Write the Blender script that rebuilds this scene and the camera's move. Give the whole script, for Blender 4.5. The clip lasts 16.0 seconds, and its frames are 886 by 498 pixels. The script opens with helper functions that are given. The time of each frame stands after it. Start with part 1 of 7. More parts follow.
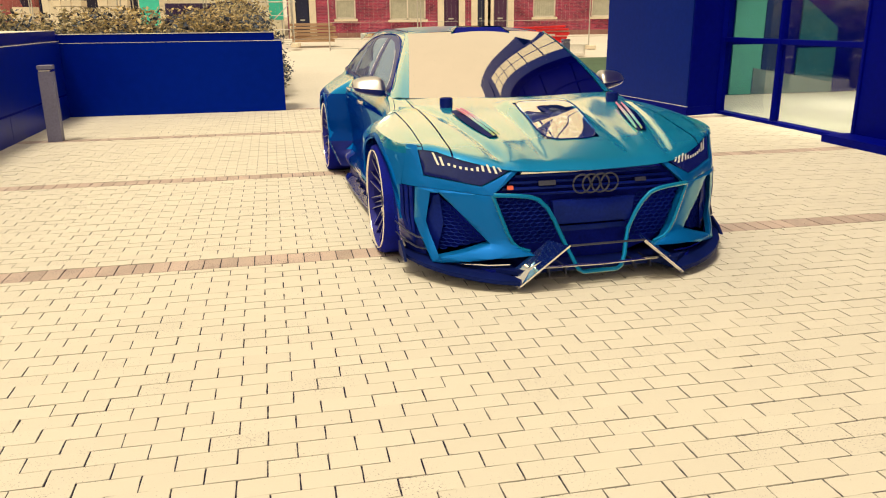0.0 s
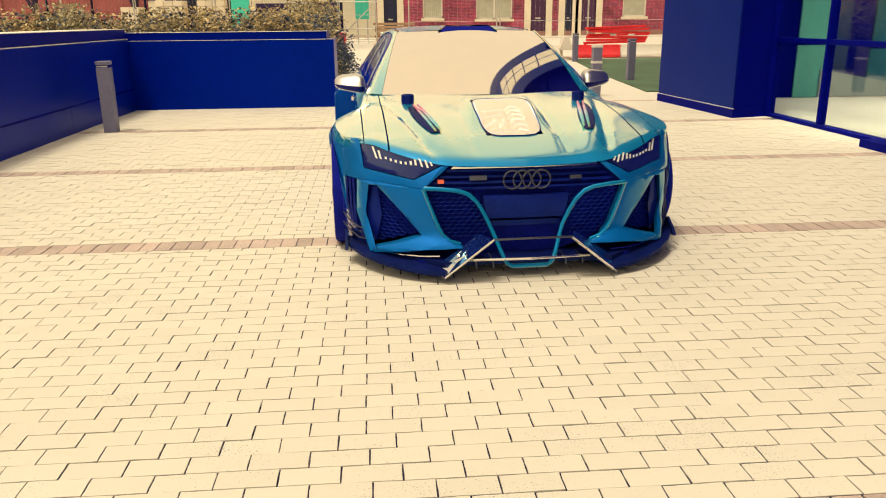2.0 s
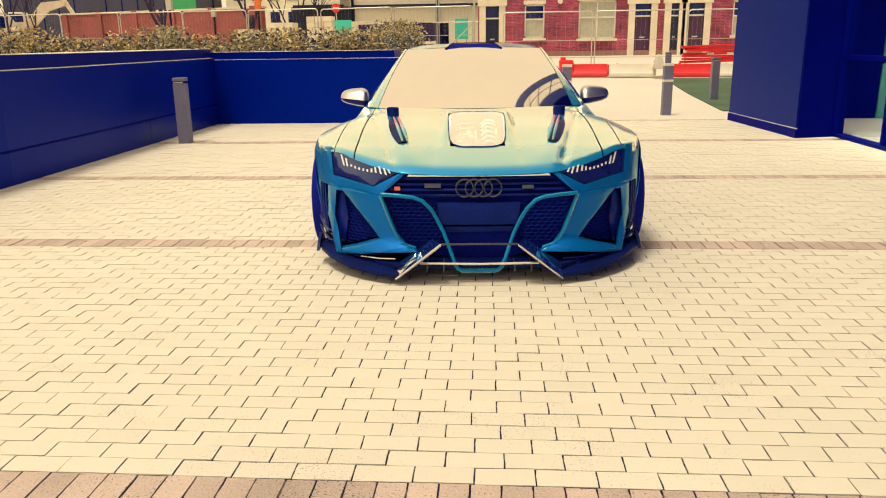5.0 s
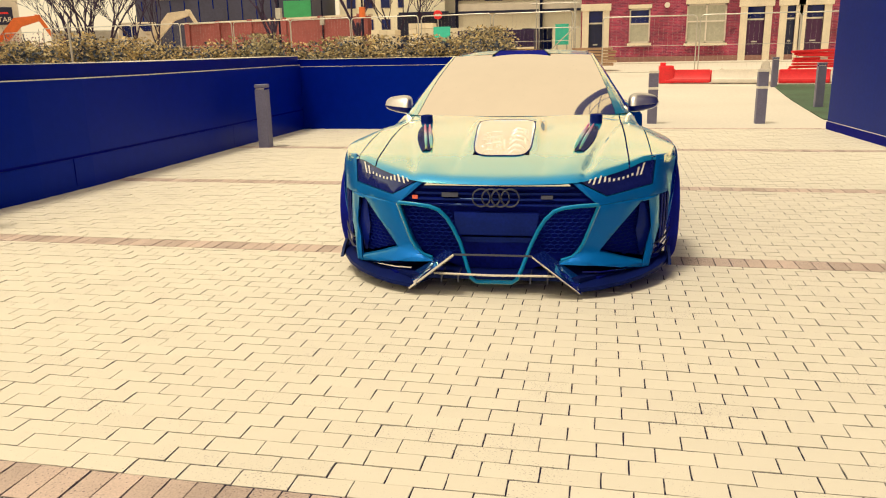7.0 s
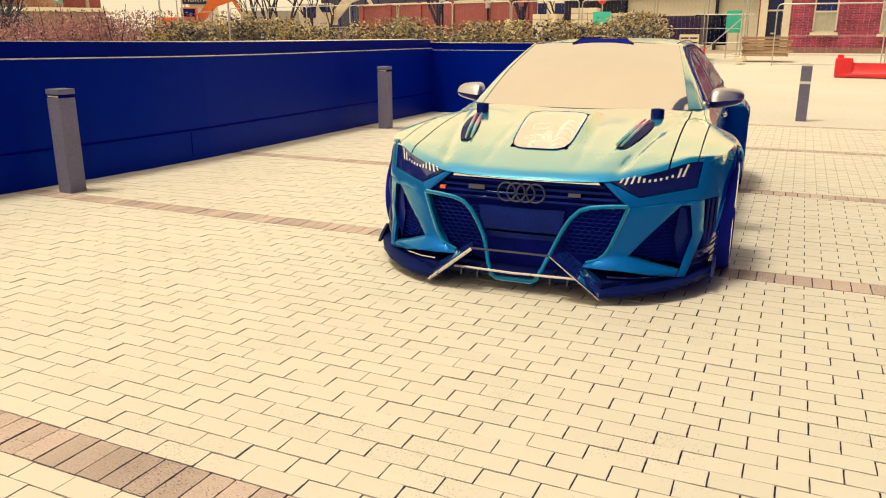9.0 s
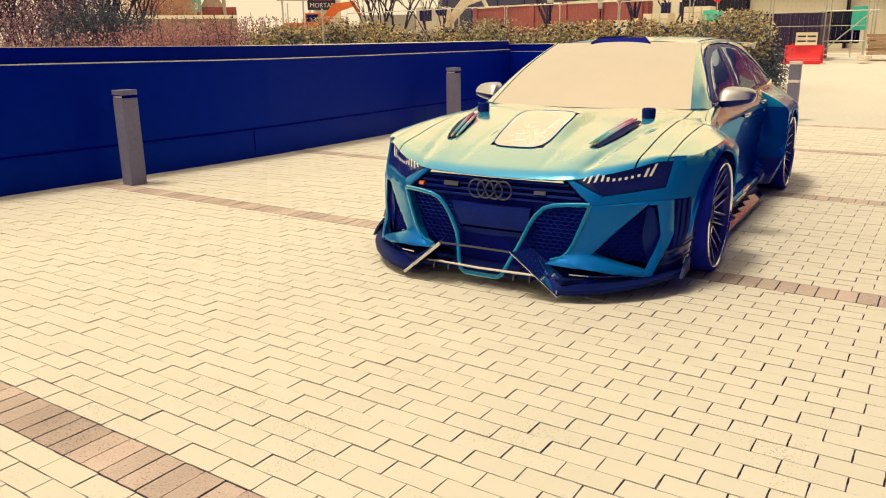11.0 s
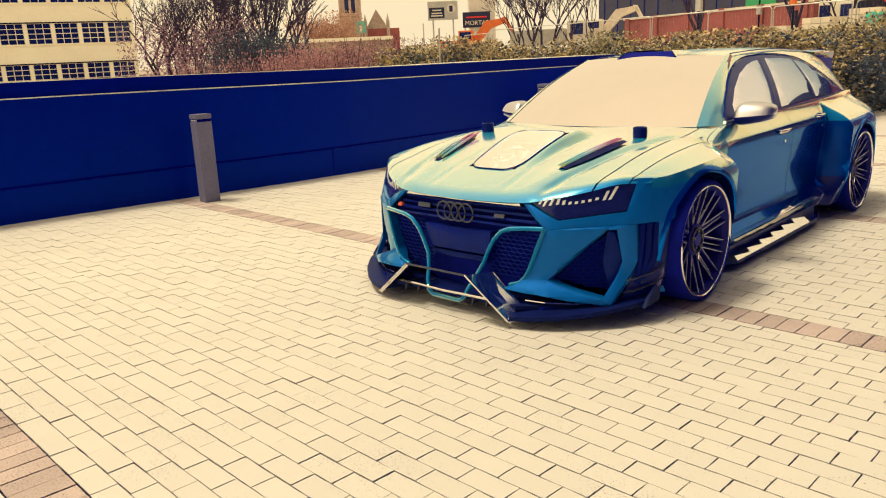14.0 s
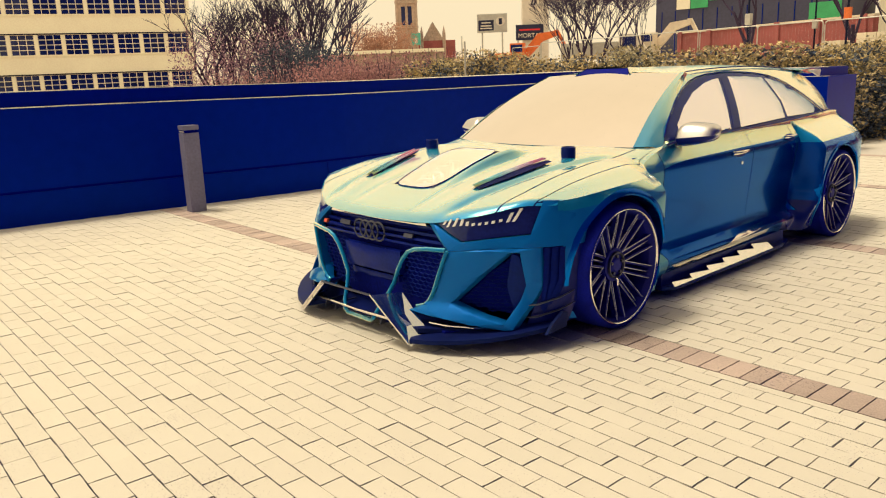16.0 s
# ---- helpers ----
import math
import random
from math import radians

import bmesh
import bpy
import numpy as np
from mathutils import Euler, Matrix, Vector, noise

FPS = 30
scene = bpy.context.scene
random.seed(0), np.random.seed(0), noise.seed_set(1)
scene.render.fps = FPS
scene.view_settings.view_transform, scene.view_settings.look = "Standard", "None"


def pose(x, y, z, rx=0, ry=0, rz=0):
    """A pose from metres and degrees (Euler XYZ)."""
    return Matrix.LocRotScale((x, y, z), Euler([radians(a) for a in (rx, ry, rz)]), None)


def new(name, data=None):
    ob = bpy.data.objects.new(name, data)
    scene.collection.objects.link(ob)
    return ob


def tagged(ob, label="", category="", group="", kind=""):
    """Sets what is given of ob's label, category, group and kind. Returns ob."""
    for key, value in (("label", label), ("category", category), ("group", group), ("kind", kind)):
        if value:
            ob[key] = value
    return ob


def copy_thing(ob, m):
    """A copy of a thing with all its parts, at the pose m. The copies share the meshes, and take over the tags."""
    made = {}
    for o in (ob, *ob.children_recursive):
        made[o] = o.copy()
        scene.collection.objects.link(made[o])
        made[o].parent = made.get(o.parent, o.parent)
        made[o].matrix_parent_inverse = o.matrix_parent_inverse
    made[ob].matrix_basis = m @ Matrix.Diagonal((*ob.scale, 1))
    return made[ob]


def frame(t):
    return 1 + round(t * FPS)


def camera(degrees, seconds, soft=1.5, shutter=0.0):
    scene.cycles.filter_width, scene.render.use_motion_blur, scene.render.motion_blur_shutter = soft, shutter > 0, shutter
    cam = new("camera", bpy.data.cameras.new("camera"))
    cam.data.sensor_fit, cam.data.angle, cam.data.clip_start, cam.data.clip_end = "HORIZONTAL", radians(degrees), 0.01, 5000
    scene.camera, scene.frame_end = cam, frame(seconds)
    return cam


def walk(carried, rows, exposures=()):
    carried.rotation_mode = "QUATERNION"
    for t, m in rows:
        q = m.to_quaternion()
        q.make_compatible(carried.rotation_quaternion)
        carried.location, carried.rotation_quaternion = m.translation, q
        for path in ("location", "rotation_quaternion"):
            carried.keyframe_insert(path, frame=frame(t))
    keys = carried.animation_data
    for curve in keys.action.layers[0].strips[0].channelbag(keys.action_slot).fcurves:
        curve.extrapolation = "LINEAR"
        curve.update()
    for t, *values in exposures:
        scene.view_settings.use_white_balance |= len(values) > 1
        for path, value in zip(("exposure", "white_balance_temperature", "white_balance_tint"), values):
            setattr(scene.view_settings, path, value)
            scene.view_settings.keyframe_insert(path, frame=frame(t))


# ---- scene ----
# ------------------------------------------------------------------ camera and its walk
cam = camera(59.9, 16.0, soft=1.1)
METRES, EYE, TURN = 6.36, 1.463, -12.0
ROWS = [
    (0.0, 0.0, 0.0, 0.0, -0.16, -16.65, 0.53),
    (0.5, 0.0446, -0.0083, -0.0007, 2.18, -16.58, 0.56),
    (1.0, 0.0844, -0.0129, -0.0008, 4.18, -16.47, 0.64),
    (1.5, 0.1142, -0.0078, -0.0005, 5.85, -16.45, 0.69),
    (2.0, 0.1495, -0.0173, -0.0016, 7.26, -16.62, 0.52),
    (2.5, 0.1791, -0.0282, -0.0051, 8.43, -16.96, 0.35),
    (3.0, 0.2026, -0.0258, -0.0091, 9.93, -17.25, 0.24),
    (3.5, 0.2227, -0.028, -0.0074, 11.4, -17.12, 0.23),
    (4.0, 0.2483, -0.0371, -0.006, 12.78, -16.5, 0.3),
    (6.5, 0.3676, -0.0132, -0.0072, 21.46, -14.07, 1.26),
    (7.0, 0.379, 0.0117, -0.0063, 23.8, -14.59, 1.12),
    (7.5, 0.4111, 0.0345, -0.0063, 26.66, -15.11, 0.87),
    (8.0, 0.4353, 0.0529, -0.0078, 29.88, -15.5, 0.53),
    (8.5, 0.4539, 0.0721, -0.0073, 33.34, -15.64, 0.28),
    (9.0, 0.4827, 0.0902, -0.0054, 36.46, -15.58, 0.03),
    (9.5, 0.5192, 0.106, -0.0065, 38.83, -15.4, 0.02),
    (12.0, 0.6341, 0.1994, -0.0075, 49.74, -15.27, 1.43),
    (12.5, 0.6526, 0.2196, -0.0051, 51.92, -15.02, 1.74),
    (13.0, 0.684, 0.2433, -0.0049, 53.82, -14.64, 2.05),
    (13.5, 0.7053, 0.2672, -0.0049, 55.44, -14.25, 2.38),
    (14.0, 0.71, 0.2988, -0.0054, 57.08, -13.99, 2.61),
    (14.5, 0.7227, 0.3229, -0.0051, 58.51, -13.78, 2.65),
    (15.0, 0.7501, 0.3498, -0.005, 59.62, -13.55, 2.58),
    (15.5, 0.7633, 0.3784, -0.0068, 60.42, -13.3, 2.34),
    (16.0, 0.7628, 0.4142, -0.0063, 61.35, -12.98, 2.13),
]
walk(cam, [(t, pose(0, 0, EYE, 0, 0, TURN) @ pose(METRES * x, METRES * y, METRES * z, 90 + pitch, roll, yaw))
           for t, x, y, z, yaw, pitch, roll in ROWS],
     exposures=[(0.0, 0.0)])

# ------------------------------------------------------------------ sky, sun
SUN_ELEVATION, SUN_TURN = 72.0, 232.0
world = bpy.data.worlds.new("overcast_sky")
scene.world = world
world.use_nodes = True
wn, wl = world.node_tree.nodes, world.node_tree.links
wn.clear()
w_out = wn.new("ShaderNodeOutputWorld")
w_bg = wn.new("ShaderNodeBackground")
w_sky = wn.new("ShaderNodeTexSky")
w_sky.sky_type = "NISHITA"
w_sky.sun_disc = False
w_sky.sun_elevation, w_sky.sun_rotation = radians(SUN_ELEVATION), radians(SUN_TURN)
w_sky.dust_density, w_sky.ozone_density = 6.0, 0.5
w_dim = wn.new("ShaderNodeMix")
w_dim.data_type = "RGBA"
w_dim.blend_type = "MULTIPLY"
w_dim.inputs[0].default_value = 1.0
w_dim.inputs[7].default_value = (0.10, 0.10, 0.10, 1)
w_cloud = wn.new("ShaderNodeMix")      # a warm, even cloud layer over the clear sky
w_cloud.data_type = "RGBA"
w_cloud.inputs[0].default_value = 0.93
w_cloud.inputs[7].default_value = (1.05, 0.86, 0.55, 1)
wl.new(w_sky.outputs[0], w_dim.inputs[6])
wl.new(w_dim.outputs[2], w_cloud.inputs[6])
wl.new(w_cloud.outputs[2], w_bg.inputs[0])
wl.new(w_bg.outputs[0], w_out.inputs[0])
w_bg.inputs[1].default_value = 1.0

sun = new("sun", bpy.data.lights.new("sun", "SUN"))
sun.data.energy, sun.data.angle, sun.data.color = 2.5, radians(14), (1.0, 0.86, 0.62)
sun.matrix_world = pose(0, 0, 30, 90 - SUN_ELEVATION, 0, 180 - SUN_TURN)


# ------------------------------------------------------------------ materials
def shade(name, colour, rough=0.5, metal=0.0, vary=0.12, coarse=0.6, fine=40.0, bump=0.0, bump_scale=80.0,
          coat=0.0, coat_rough=0.03, coat_ior=1.5, spec=0.5, tint=(1, 1, 1), per="", per_amount=0.12, second=None, ior=1.5):
    """A worn surface: two scales of noise on the colour and roughness, fine relief, and a random tone per piece."""
    m = bpy.data.materials.new(name)
    m.use_nodes = True
    nt = m.node_tree
    n, l = nt.nodes, nt.links
    bsdf = n["Principled BSDF"]
    bsdf.inputs["Metallic"].default_value = metal
    bsdf.inputs["Specular IOR Level"].default_value = spec
    bsdf.inputs["IOR"].default_value = ior
    bsdf.inputs["Specular Tint"].default_value = (*tint, 1)
    bsdf.inputs["Coat Weight"].default_value = coat
    bsdf.inputs["Coat Roughness"].default_value = coat_rough
    bsdf.inputs["Coat IOR"].default_value = coat_ior
    geo = n.new("ShaderNodeNewGeometry")
    big = n.new("ShaderNodeTexNoise")
    big.inputs["Scale"].default_value = coarse
    big.inputs["Detail"].default_value = 4
    small = n.new("ShaderNodeTexNoise")
    small.inputs["Scale"].default_value = fine
    small.inputs["Detail"].default_value = 3
    for tex in (big, small):
        l.new(geo.outputs["Position"], tex.inputs["Vector"])
    add = n.new("ShaderNodeMath")
    add.operation = "ADD"
    l.new(big.outputs["Fac"], add.inputs[0])
    l.new(small.outputs["Fac"], add.inputs[1])
    last = add.outputs[0]
    low, high = 0.72, 1.28
    if per:
        if per == "object":
            source = n.new("ShaderNodeObjectInfo").outputs["Random"]
        else:
            source = geo.outputs["Random Per Island"]
        scaled = n.new("ShaderNodeMath")
        scaled.operation = "MULTIPLY_ADD"
        scaled.inputs[1].default_value = per_amount / max(vary, 0.01)
        l.new(source, scaled.inputs[0])
        l.new(last, scaled.inputs[2])
        last = scaled.outputs[0]
        high += per_amount / max(vary, 0.01)
    ramp = n.new("ShaderNodeMapRange")
    ramp.inputs["From Min"].default_value, ramp.inputs["From Max"].default_value = low, high
    l.new(last, ramp.inputs["Value"])
    mix = n.new("ShaderNodeMix")
    mix.data_type = "RGBA"
    dark = second or tuple(c * (1 - vary) for c in colour)
    light = colour if second else tuple(min(1.0, c * (1 + vary)) for c in colour)
    mix.inputs[6].default_value = (*dark, 1)
    mix.inputs[7].default_value = (*light, 1)
    l.new(ramp.outputs["Result"], mix.inputs[0])
    l.new(mix.outputs[2], bsdf.inputs["Base Color"])
    rr = n.new("ShaderNodeMapRange")
    rr.inputs["To Min"].default_value, rr.inputs["To Max"].default_value = max(0.0, rough * 0.85), min(1.0, rough * 1.15)
    l.new(big.outputs["Fac"], rr.inputs["Value"])
    l.new(rr.outputs["Result"], bsdf.inputs["Roughness"])
    if bump:
        grain = n.new("ShaderNodeTexNoise")
        grain.inputs["Scale"].default_value = bump_scale
        grain.inputs["Detail"].default_value = 4
        l.new(geo.outputs["Position"], grain.inputs["Vector"])
        bn = n.new("ShaderNodeBump")
        bn.inputs["Strength"].default_value = bump
        bn.inputs["Distance"].default_value = 0.004
        l.new(grain.outputs["Fac"], bn.inputs["Height"])
        l.new(bn.outputs["Normal"], bsdf.inputs["Normal"])
    return m


def glass(name, tint, rough=0.02, ior=1.5):
    m = bpy.data.materials.new(name)
    m.use_nodes = True
    b = m.node_tree.nodes["Principled BSDF"]
    b.inputs["Base Color"].default_value = (*tint, 1)
    b.inputs["Roughness"].default_value = rough
    b.inputs["Transmission Weight"].default_value = 1.0
    b.inputs["IOR"].default_value = ior
    return m


PAVER = (0.715, 0.670, 0.57)
BAND = (0.54, 0.425, 0.37)
M_PAVER = shade("concrete_paver", PAVER, 0.8, vary=0.05, coarse=0.9, fine=220, bump=0.35, bump_scale=260, per="object", per_amount=0.025)
M_PAVER_FIELD = shade("concrete_paver_field", PAVER, 0.8, vary=0.05, coarse=0.9, fine=220, bump=0.35, bump_scale=260, per="island", per_amount=0.025)


def speckle(m, scale=150.0, share=0.30, tone=(0.24, 0.19, 0.20)):
    """Dark grit in the face of the concrete, in patches."""
    n, l = m.node_tree.nodes, m.node_tree.links
    b = n["Principled BSDF"]
    was = b.inputs["Base Color"].links[0].from_socket
    geo = n.new("ShaderNodeNewGeometry")
    grit, patch = n.new("ShaderNodeTexNoise"), n.new("ShaderNodeTexNoise")
    grit.inputs["Scale"].default_value, grit.inputs["Detail"].default_value = scale, 2
    patch.inputs["Scale"].default_value, patch.inputs["Detail"].default_value = 2.6, 4
    for tex in (grit, patch):
        l.new(geo.outputs["Position"], tex.inputs["Vector"])
    both_ = n.new("ShaderNodeMath")
    both_.operation = "MULTIPLY_ADD"
    both_.inputs[1].default_value = 0.45
    l.new(patch.outputs["Fac"], both_.inputs[0])
    l.new(grit.outputs["Fac"], both_.inputs[2])
    cut = n.new("ShaderNodeMapRange")
    cut.inputs["From Min"].default_value, cut.inputs["From Max"].default_value = 0.98 - share * 0.2, 1.02 - share * 0.2
    cut.inputs["To Max"].default_value = 0.85
    l.new(both_.outputs[0], cut.inputs["Value"])
    mix = n.new("ShaderNodeMix")
    mix.data_type = "RGBA"
    mix.inputs[7].default_value = (*tone, 1)
    l.new(cut.outputs["Result"], mix.inputs[0])
    l.new(was, mix.inputs[6])
    l.new(mix.outputs[2], b.inputs["Base Color"])


for m in (M_PAVER, M_PAVER_FIELD):
    speckle(m)
M_BAND = shade("brown_paver", BAND, 0.85, vary=0.34, coarse=2.2, fine=130, bump=0.5, bump_scale=280, per="object", per_amount=0.12)
M_BAND_FIELD = shade("brown_paver_field", BAND, 0.85, vary=0.34, coarse=2.2, fine=130, bump=0.5, bump_scale=280, per="island", per_amount=0.12)
for m in (M_BAND, M_BAND_FIELD):
    speckle(m, 110.0, 0.55, (0.13, 0.10, 0.12))
M_JOINT = shade("joint_sand", (0.003, 0.002, 0.03), 0.95, vary=0.4, coarse=1.1, fine=26, second=(0.20, 0.17, 0.16))
for node in M_JOINT.node_tree.nodes:      # mostly dark open joints, here and there filled with pale sand
    if node.bl_idname == "ShaderNodeMapRange" and abs(node.inputs["From Min"].default_value - 0.72) < 0.01:
        node.inputs["From Min"].default_value, node.inputs["From Max"].default_value = 0.74, 0.94
M_ROAD = shade("pale_concrete", (0.64, 0.60, 0.535), 0.85, vary=0.08, coarse=0.25, fine=14, bump=0.2)
M_SOIL = shade("site_soil", (0.40, 0.32, 0.25), 0.95, vary=0.35, coarse=0.15, fine=3, bump=0.4)
M_LAWN = shade("lawn_grass", (0.055, 0.105, 0.06), 0.9, vary=0.4, coarse=0.8, fine=60, bump=0.8)
M_WALL = shade("navy_cladding", (0.0003, 0.0090, 0.29), 0.34, vary=0.10, coarse=0.5, fine=8, spec=0.14, tint=(0.10, 0.70, 0.85))
M_COPING = shade("navy_coping", (0.0003, 0.004, 0.24), 0.4, vary=0.10, coarse=0.7, fine=10, spec=0.12, tint=(0.10, 0.70, 0.85))
# pale tone paints the sky light on the walls' upward edges
M_EDGE = shade("pale_edge", (0.90, 0.80, 0.68), 0.4, metal=0.1, vary=0.2, coarse=1.5, fine=30)
M_PIER = shade("slate_panel", (0.0012, 0.014, 0.21), 0.4, vary=0.10, coarse=0.6, fine=14, spec=0.07, tint=(0.10, 0.70, 0.95))
M_BLACK = shade("black_panel", (0.0006, 0.002, 0.19), 0.5, vary=0.12, coarse=0.6, fine=14, spec=0.04, tint=(0.2, 0.6, 0.9))
M_BOLLARD = shade("grey_powder_coat", (0.175, 0.17, 0.265), 0.5, vary=0.15, coarse=2, fine=40, spec=0.4)
M_REFLECT = shade("white_reflective_band", (0.78, 0.74, 0.66), 0.4, vary=0.08, coarse=3, fine=60)
M_GLASS = glass("window_glass", (0.80, 0.93, 0.90))
M_SKYGLASS = shade("mirrored_window_glass", (0.80, 0.80, 0.76), 0.12, metal=0.9, vary=0.08, coarse=0.8, fine=6)
M_FLOOR = shade("pale_polished_floor", (0.78, 0.71, 0.62), 0.45, vary=0.06, coarse=0.6, fine=14)
M_TEAL_DARK = shade("dark_teal_partition", (0.008, 0.12, 0.20), 0.5, vary=0.15, coarse=0.8, fine=9)
M_SLATE_BLUE = shade("slate_blue_partition", (0.008, 0.035, 0.16), 0.5, vary=0.15, coarse=0.8, fine=9)
M_REFLECTION_GREY = shade("grey_green_reflection", (0.17, 0.25, 0.28), 0.5, vary=0.15, coarse=0.8, fine=9)
M_TEAL = shade("teal_partition", (0.12, 0.50, 0.43), 0.5, vary=0.15, coarse=0.8, fine=9)
M_MORTAR = shade("lime_mortar", (0.30, 0.16, 0.14), 0.9, vary=0.2, coarse=2, fine=40)
M_OFFICE = shade("cream_render", (0.97, 0.91, 0.74), 0.8, vary=0.06, coarse=0.4, fine=9)
M_STONE = shade("painted_stone", (0.80, 0.71, 0.56), 0.75, vary=0.12, coarse=1.5, fine=22)
M_DOOR = shade("plum_door_paint", (0.070, 0.016, 0.075), 0.4, vary=0.15, coarse=2, fine=30)
M_DARKDOOR = shade("dark_blue_door", (0.010, 0.014, 0.06), 0.4, vary=0.2)
M_CURTAIN = shade("net_curtain", (0.46, 0.45, 0.37), 0.9, vary=0.12, coarse=3, fine=14)
M_PANE = shade("dark_window_pane", (0.006, 0.014, 0.13), 0.06, vary=0.3, coarse=1, fine=4, spec=0.35)
M_STEEL = shade("galvanised_steel", (0.56, 0.54, 0.50), 0.42, metal=0.5, vary=0.15, coarse=3, fine=60)
M_RED = shade("red_plastic", (0.78, 0.025, 0.035), 0.45, vary=0.15, coarse=2, fine=30)
M_WHITE = shade("white_plastic", (0.76, 0.70, 0.62), 0.45, vary=0.08, coarse=2, fine=30)
M_BARK = shade("bark", (0.040, 0.024, 0.065), 0.9, vary=0.35, coarse=3, fine=50, bump=0.6)


# ------------------------------------------------------------------ building blocks
def mesh_ob(name, bm, material, parent=None, label="", smooth=None):
    me = bpy.data.meshes.new(name)
    bmesh.ops.recalc_face_normals(bm, faces=bm.faces)
    bm.to_mesh(me)
    bm.free()
    if smooth is not None:
        me.shade_smooth()
        me.set_sharp_from_angle(angle=radians(smooth))
    for mt in (material if isinstance(material, (list, tuple)) else [material]):
        me.materials.append(mt)
    ob = new(name, me)
    if parent is not None:
        ob.parent = parent
    if label:
        ob["label"] = label
    return ob


def part(name, bm, material, parent, label="", smooth=None):
    return mesh_ob(name, bm, material, parent, label, smooth)


def thing(name, m=None, label="", category="", group="", kind=""):
    e = new(name)
    e.empty_display_size = 0.1
    if m is not None:
        e.matrix_world = m
    return tagged(e, label, category, group, kind)


def box(x0, y0, z0, x1, y1, z1, bm=None, bevel=0.0):
    bm = bm if bm is not None else bmesh.new()
    c = bmesh.ops.create_cube(bm, size=1.0)
    for v in c["verts"]:
        v.co = Vector((x0 + (v.co.x + 0.5) * (x1 - x0), y0 + (v.co.y + 0.5) * (y1 - y0), z0 + (v.co.z + 0.5) * (z1 - z0)))
    if bevel:
        edges = list({e for v in c["verts"] for e in v.link_edges})
        bmesh.ops.bevel(bm, geom=edges, offset=bevel, segments=2, affect="EDGES", profile=0.7)
    return bm


def prism(poly, lo, hi, axis="y", bm=None):
    """A polygon given in the two other axes, extruded from lo to hi along the axis."""
    bm = bm if bm is not None else bmesh.new()
    put = {"x": lambda a, b, c: (c, a, b), "y": lambda a, b, c: (a, c, b), "z": lambda a, b, c: (a, b, c)}[axis]
    f = [bm.verts.new(put(a, b, lo)) for a, b in poly]
    g = [bm.verts.new(put(a, b, hi)) for a, b in poly]
    bm.faces.new(f)
    bm.faces.new(g[::-1])
    for i in range(len(poly)):
        j = (i + 1) % len(poly)
        bm.faces.new((f[i], g[i], g[j], f[j]))
    return bm


def tube(points, radius, sides=8, bm=None, closed=False, flat=1.0):
    """A round bar along the points; radius may be a number or one per point."""
    bm = bm if bm is not None else bmesh.new()
    pts = [Vector(p) for p in points]
    count = len(pts)
    rings = []
    for i, p in enumerate(pts):
        a = pts[i - 1] if (i > 0 or closed) else p
        b = pts[(i + 1) % count] if (i < count - 1 or closed) else p
        d = (b - a).normalized()
        side = d.cross(Vector((0, 0, 1)))
        if side.length < 0.05:
            side = d.cross(Vector((1, 0, 0)))
        side.normalize()
        up = side.cross(d)
        r = radius[i] if isinstance(radius, (list, tuple)) else radius
        rings.append([bm.verts.new(p + side * (r * math.cos(2 * math.pi * k / sides)) + up * (r * flat * math.sin(2 * math.pi * k / sides)))
                      for k in range(sides)])
    for i in range(count if closed else count - 1):
        a, b = rings[i], rings[(i + 1) % count]
        for k in range(sides):
            bm.faces.new((a[k], a[(k + 1) % sides], b[(k + 1) % sides], b[k]))
    if not closed:
        bm.faces.new(rings[0][::-1])
        bm.faces.new(rings[-1])
    return bm


def lathe(profile, sides=32, axis="z", bm=None, closed=False):
    """Profile points (r, h) turned round the axis."""
    bm = bm if bm is not None else bmesh.new()
    put = {"z": lambda r, a, h: (r * math.cos(a), r * math.sin(a), h), "x": lambda r, a, h: (h, r * math.cos(a), r * math.sin(a))}[axis]
    rings = []
    for r, h in profile:
        if r < 1e-6:
            rings.append([bm.verts.new(put(0, 0, h))])
        else:
            rings.append([bm.verts.new(put(r, 2 * math.pi * k / sides, h)) for k in range(sides)])
    pairs = list(zip(rings, rings[1:])) + ([(rings[-1], rings[0])] if closed else [])
    for a, b in pairs:
        for k in range(sides):
            j = (k + 1) % sides
            if len(a) == 1 and len(b) == 1:
                continue
            if len(a) == 1:
                bm.faces.new((a[0], b[k], b[j]))
            elif len(b) == 1:
                bm.faces.new((a[k], b[0], a[j]))
            else:
                bm.faces.new((a[k], b[k], b[j], a[j]))
    return bm


def lerp_table(table, v):
    """Smooth interpolation in a table of (key, value) pairs."""
    if v <= table[0][0]:
        return table[0][1]
    for i in range(len(table) - 1):
        (a, fa), (b, fb) = table[i], table[i + 1]
        if v <= b:
            s = (v - a) / (b - a)
            before = table[i - 1] if i else (2 * a - b, 2 * fa - fb)
            after = table[i + 2] if i + 2 < len(table) else (2 * b - a, 2 * fb - fa)
            ma = (fb - before[1]) / (b - before[0]) * (b - a)
            mb = (after[1] - fa) / (after[0] - a) * (b - a)
            s2, s3 = s * s, s * s * s
            return fa * (2 * s3 - 3 * s2 + 1) + ma * (s3 - 2 * s2 + s) + fb * (3 * s2 - 2 * s3) + mb * (s3 - s2)
    return table[-1][1]


def step(a, b, v):
    s = min(1.0, max(0.0, (v - a) / (b - a)))
    return s * s * (3 - 2 * s)


# ------------------------------------------------------------------ ground, road, walls
def ground_height(y):
    return 0.55 * step(19.0, 42.0, y) + 1.2 * step(53.0, 70.0, y)


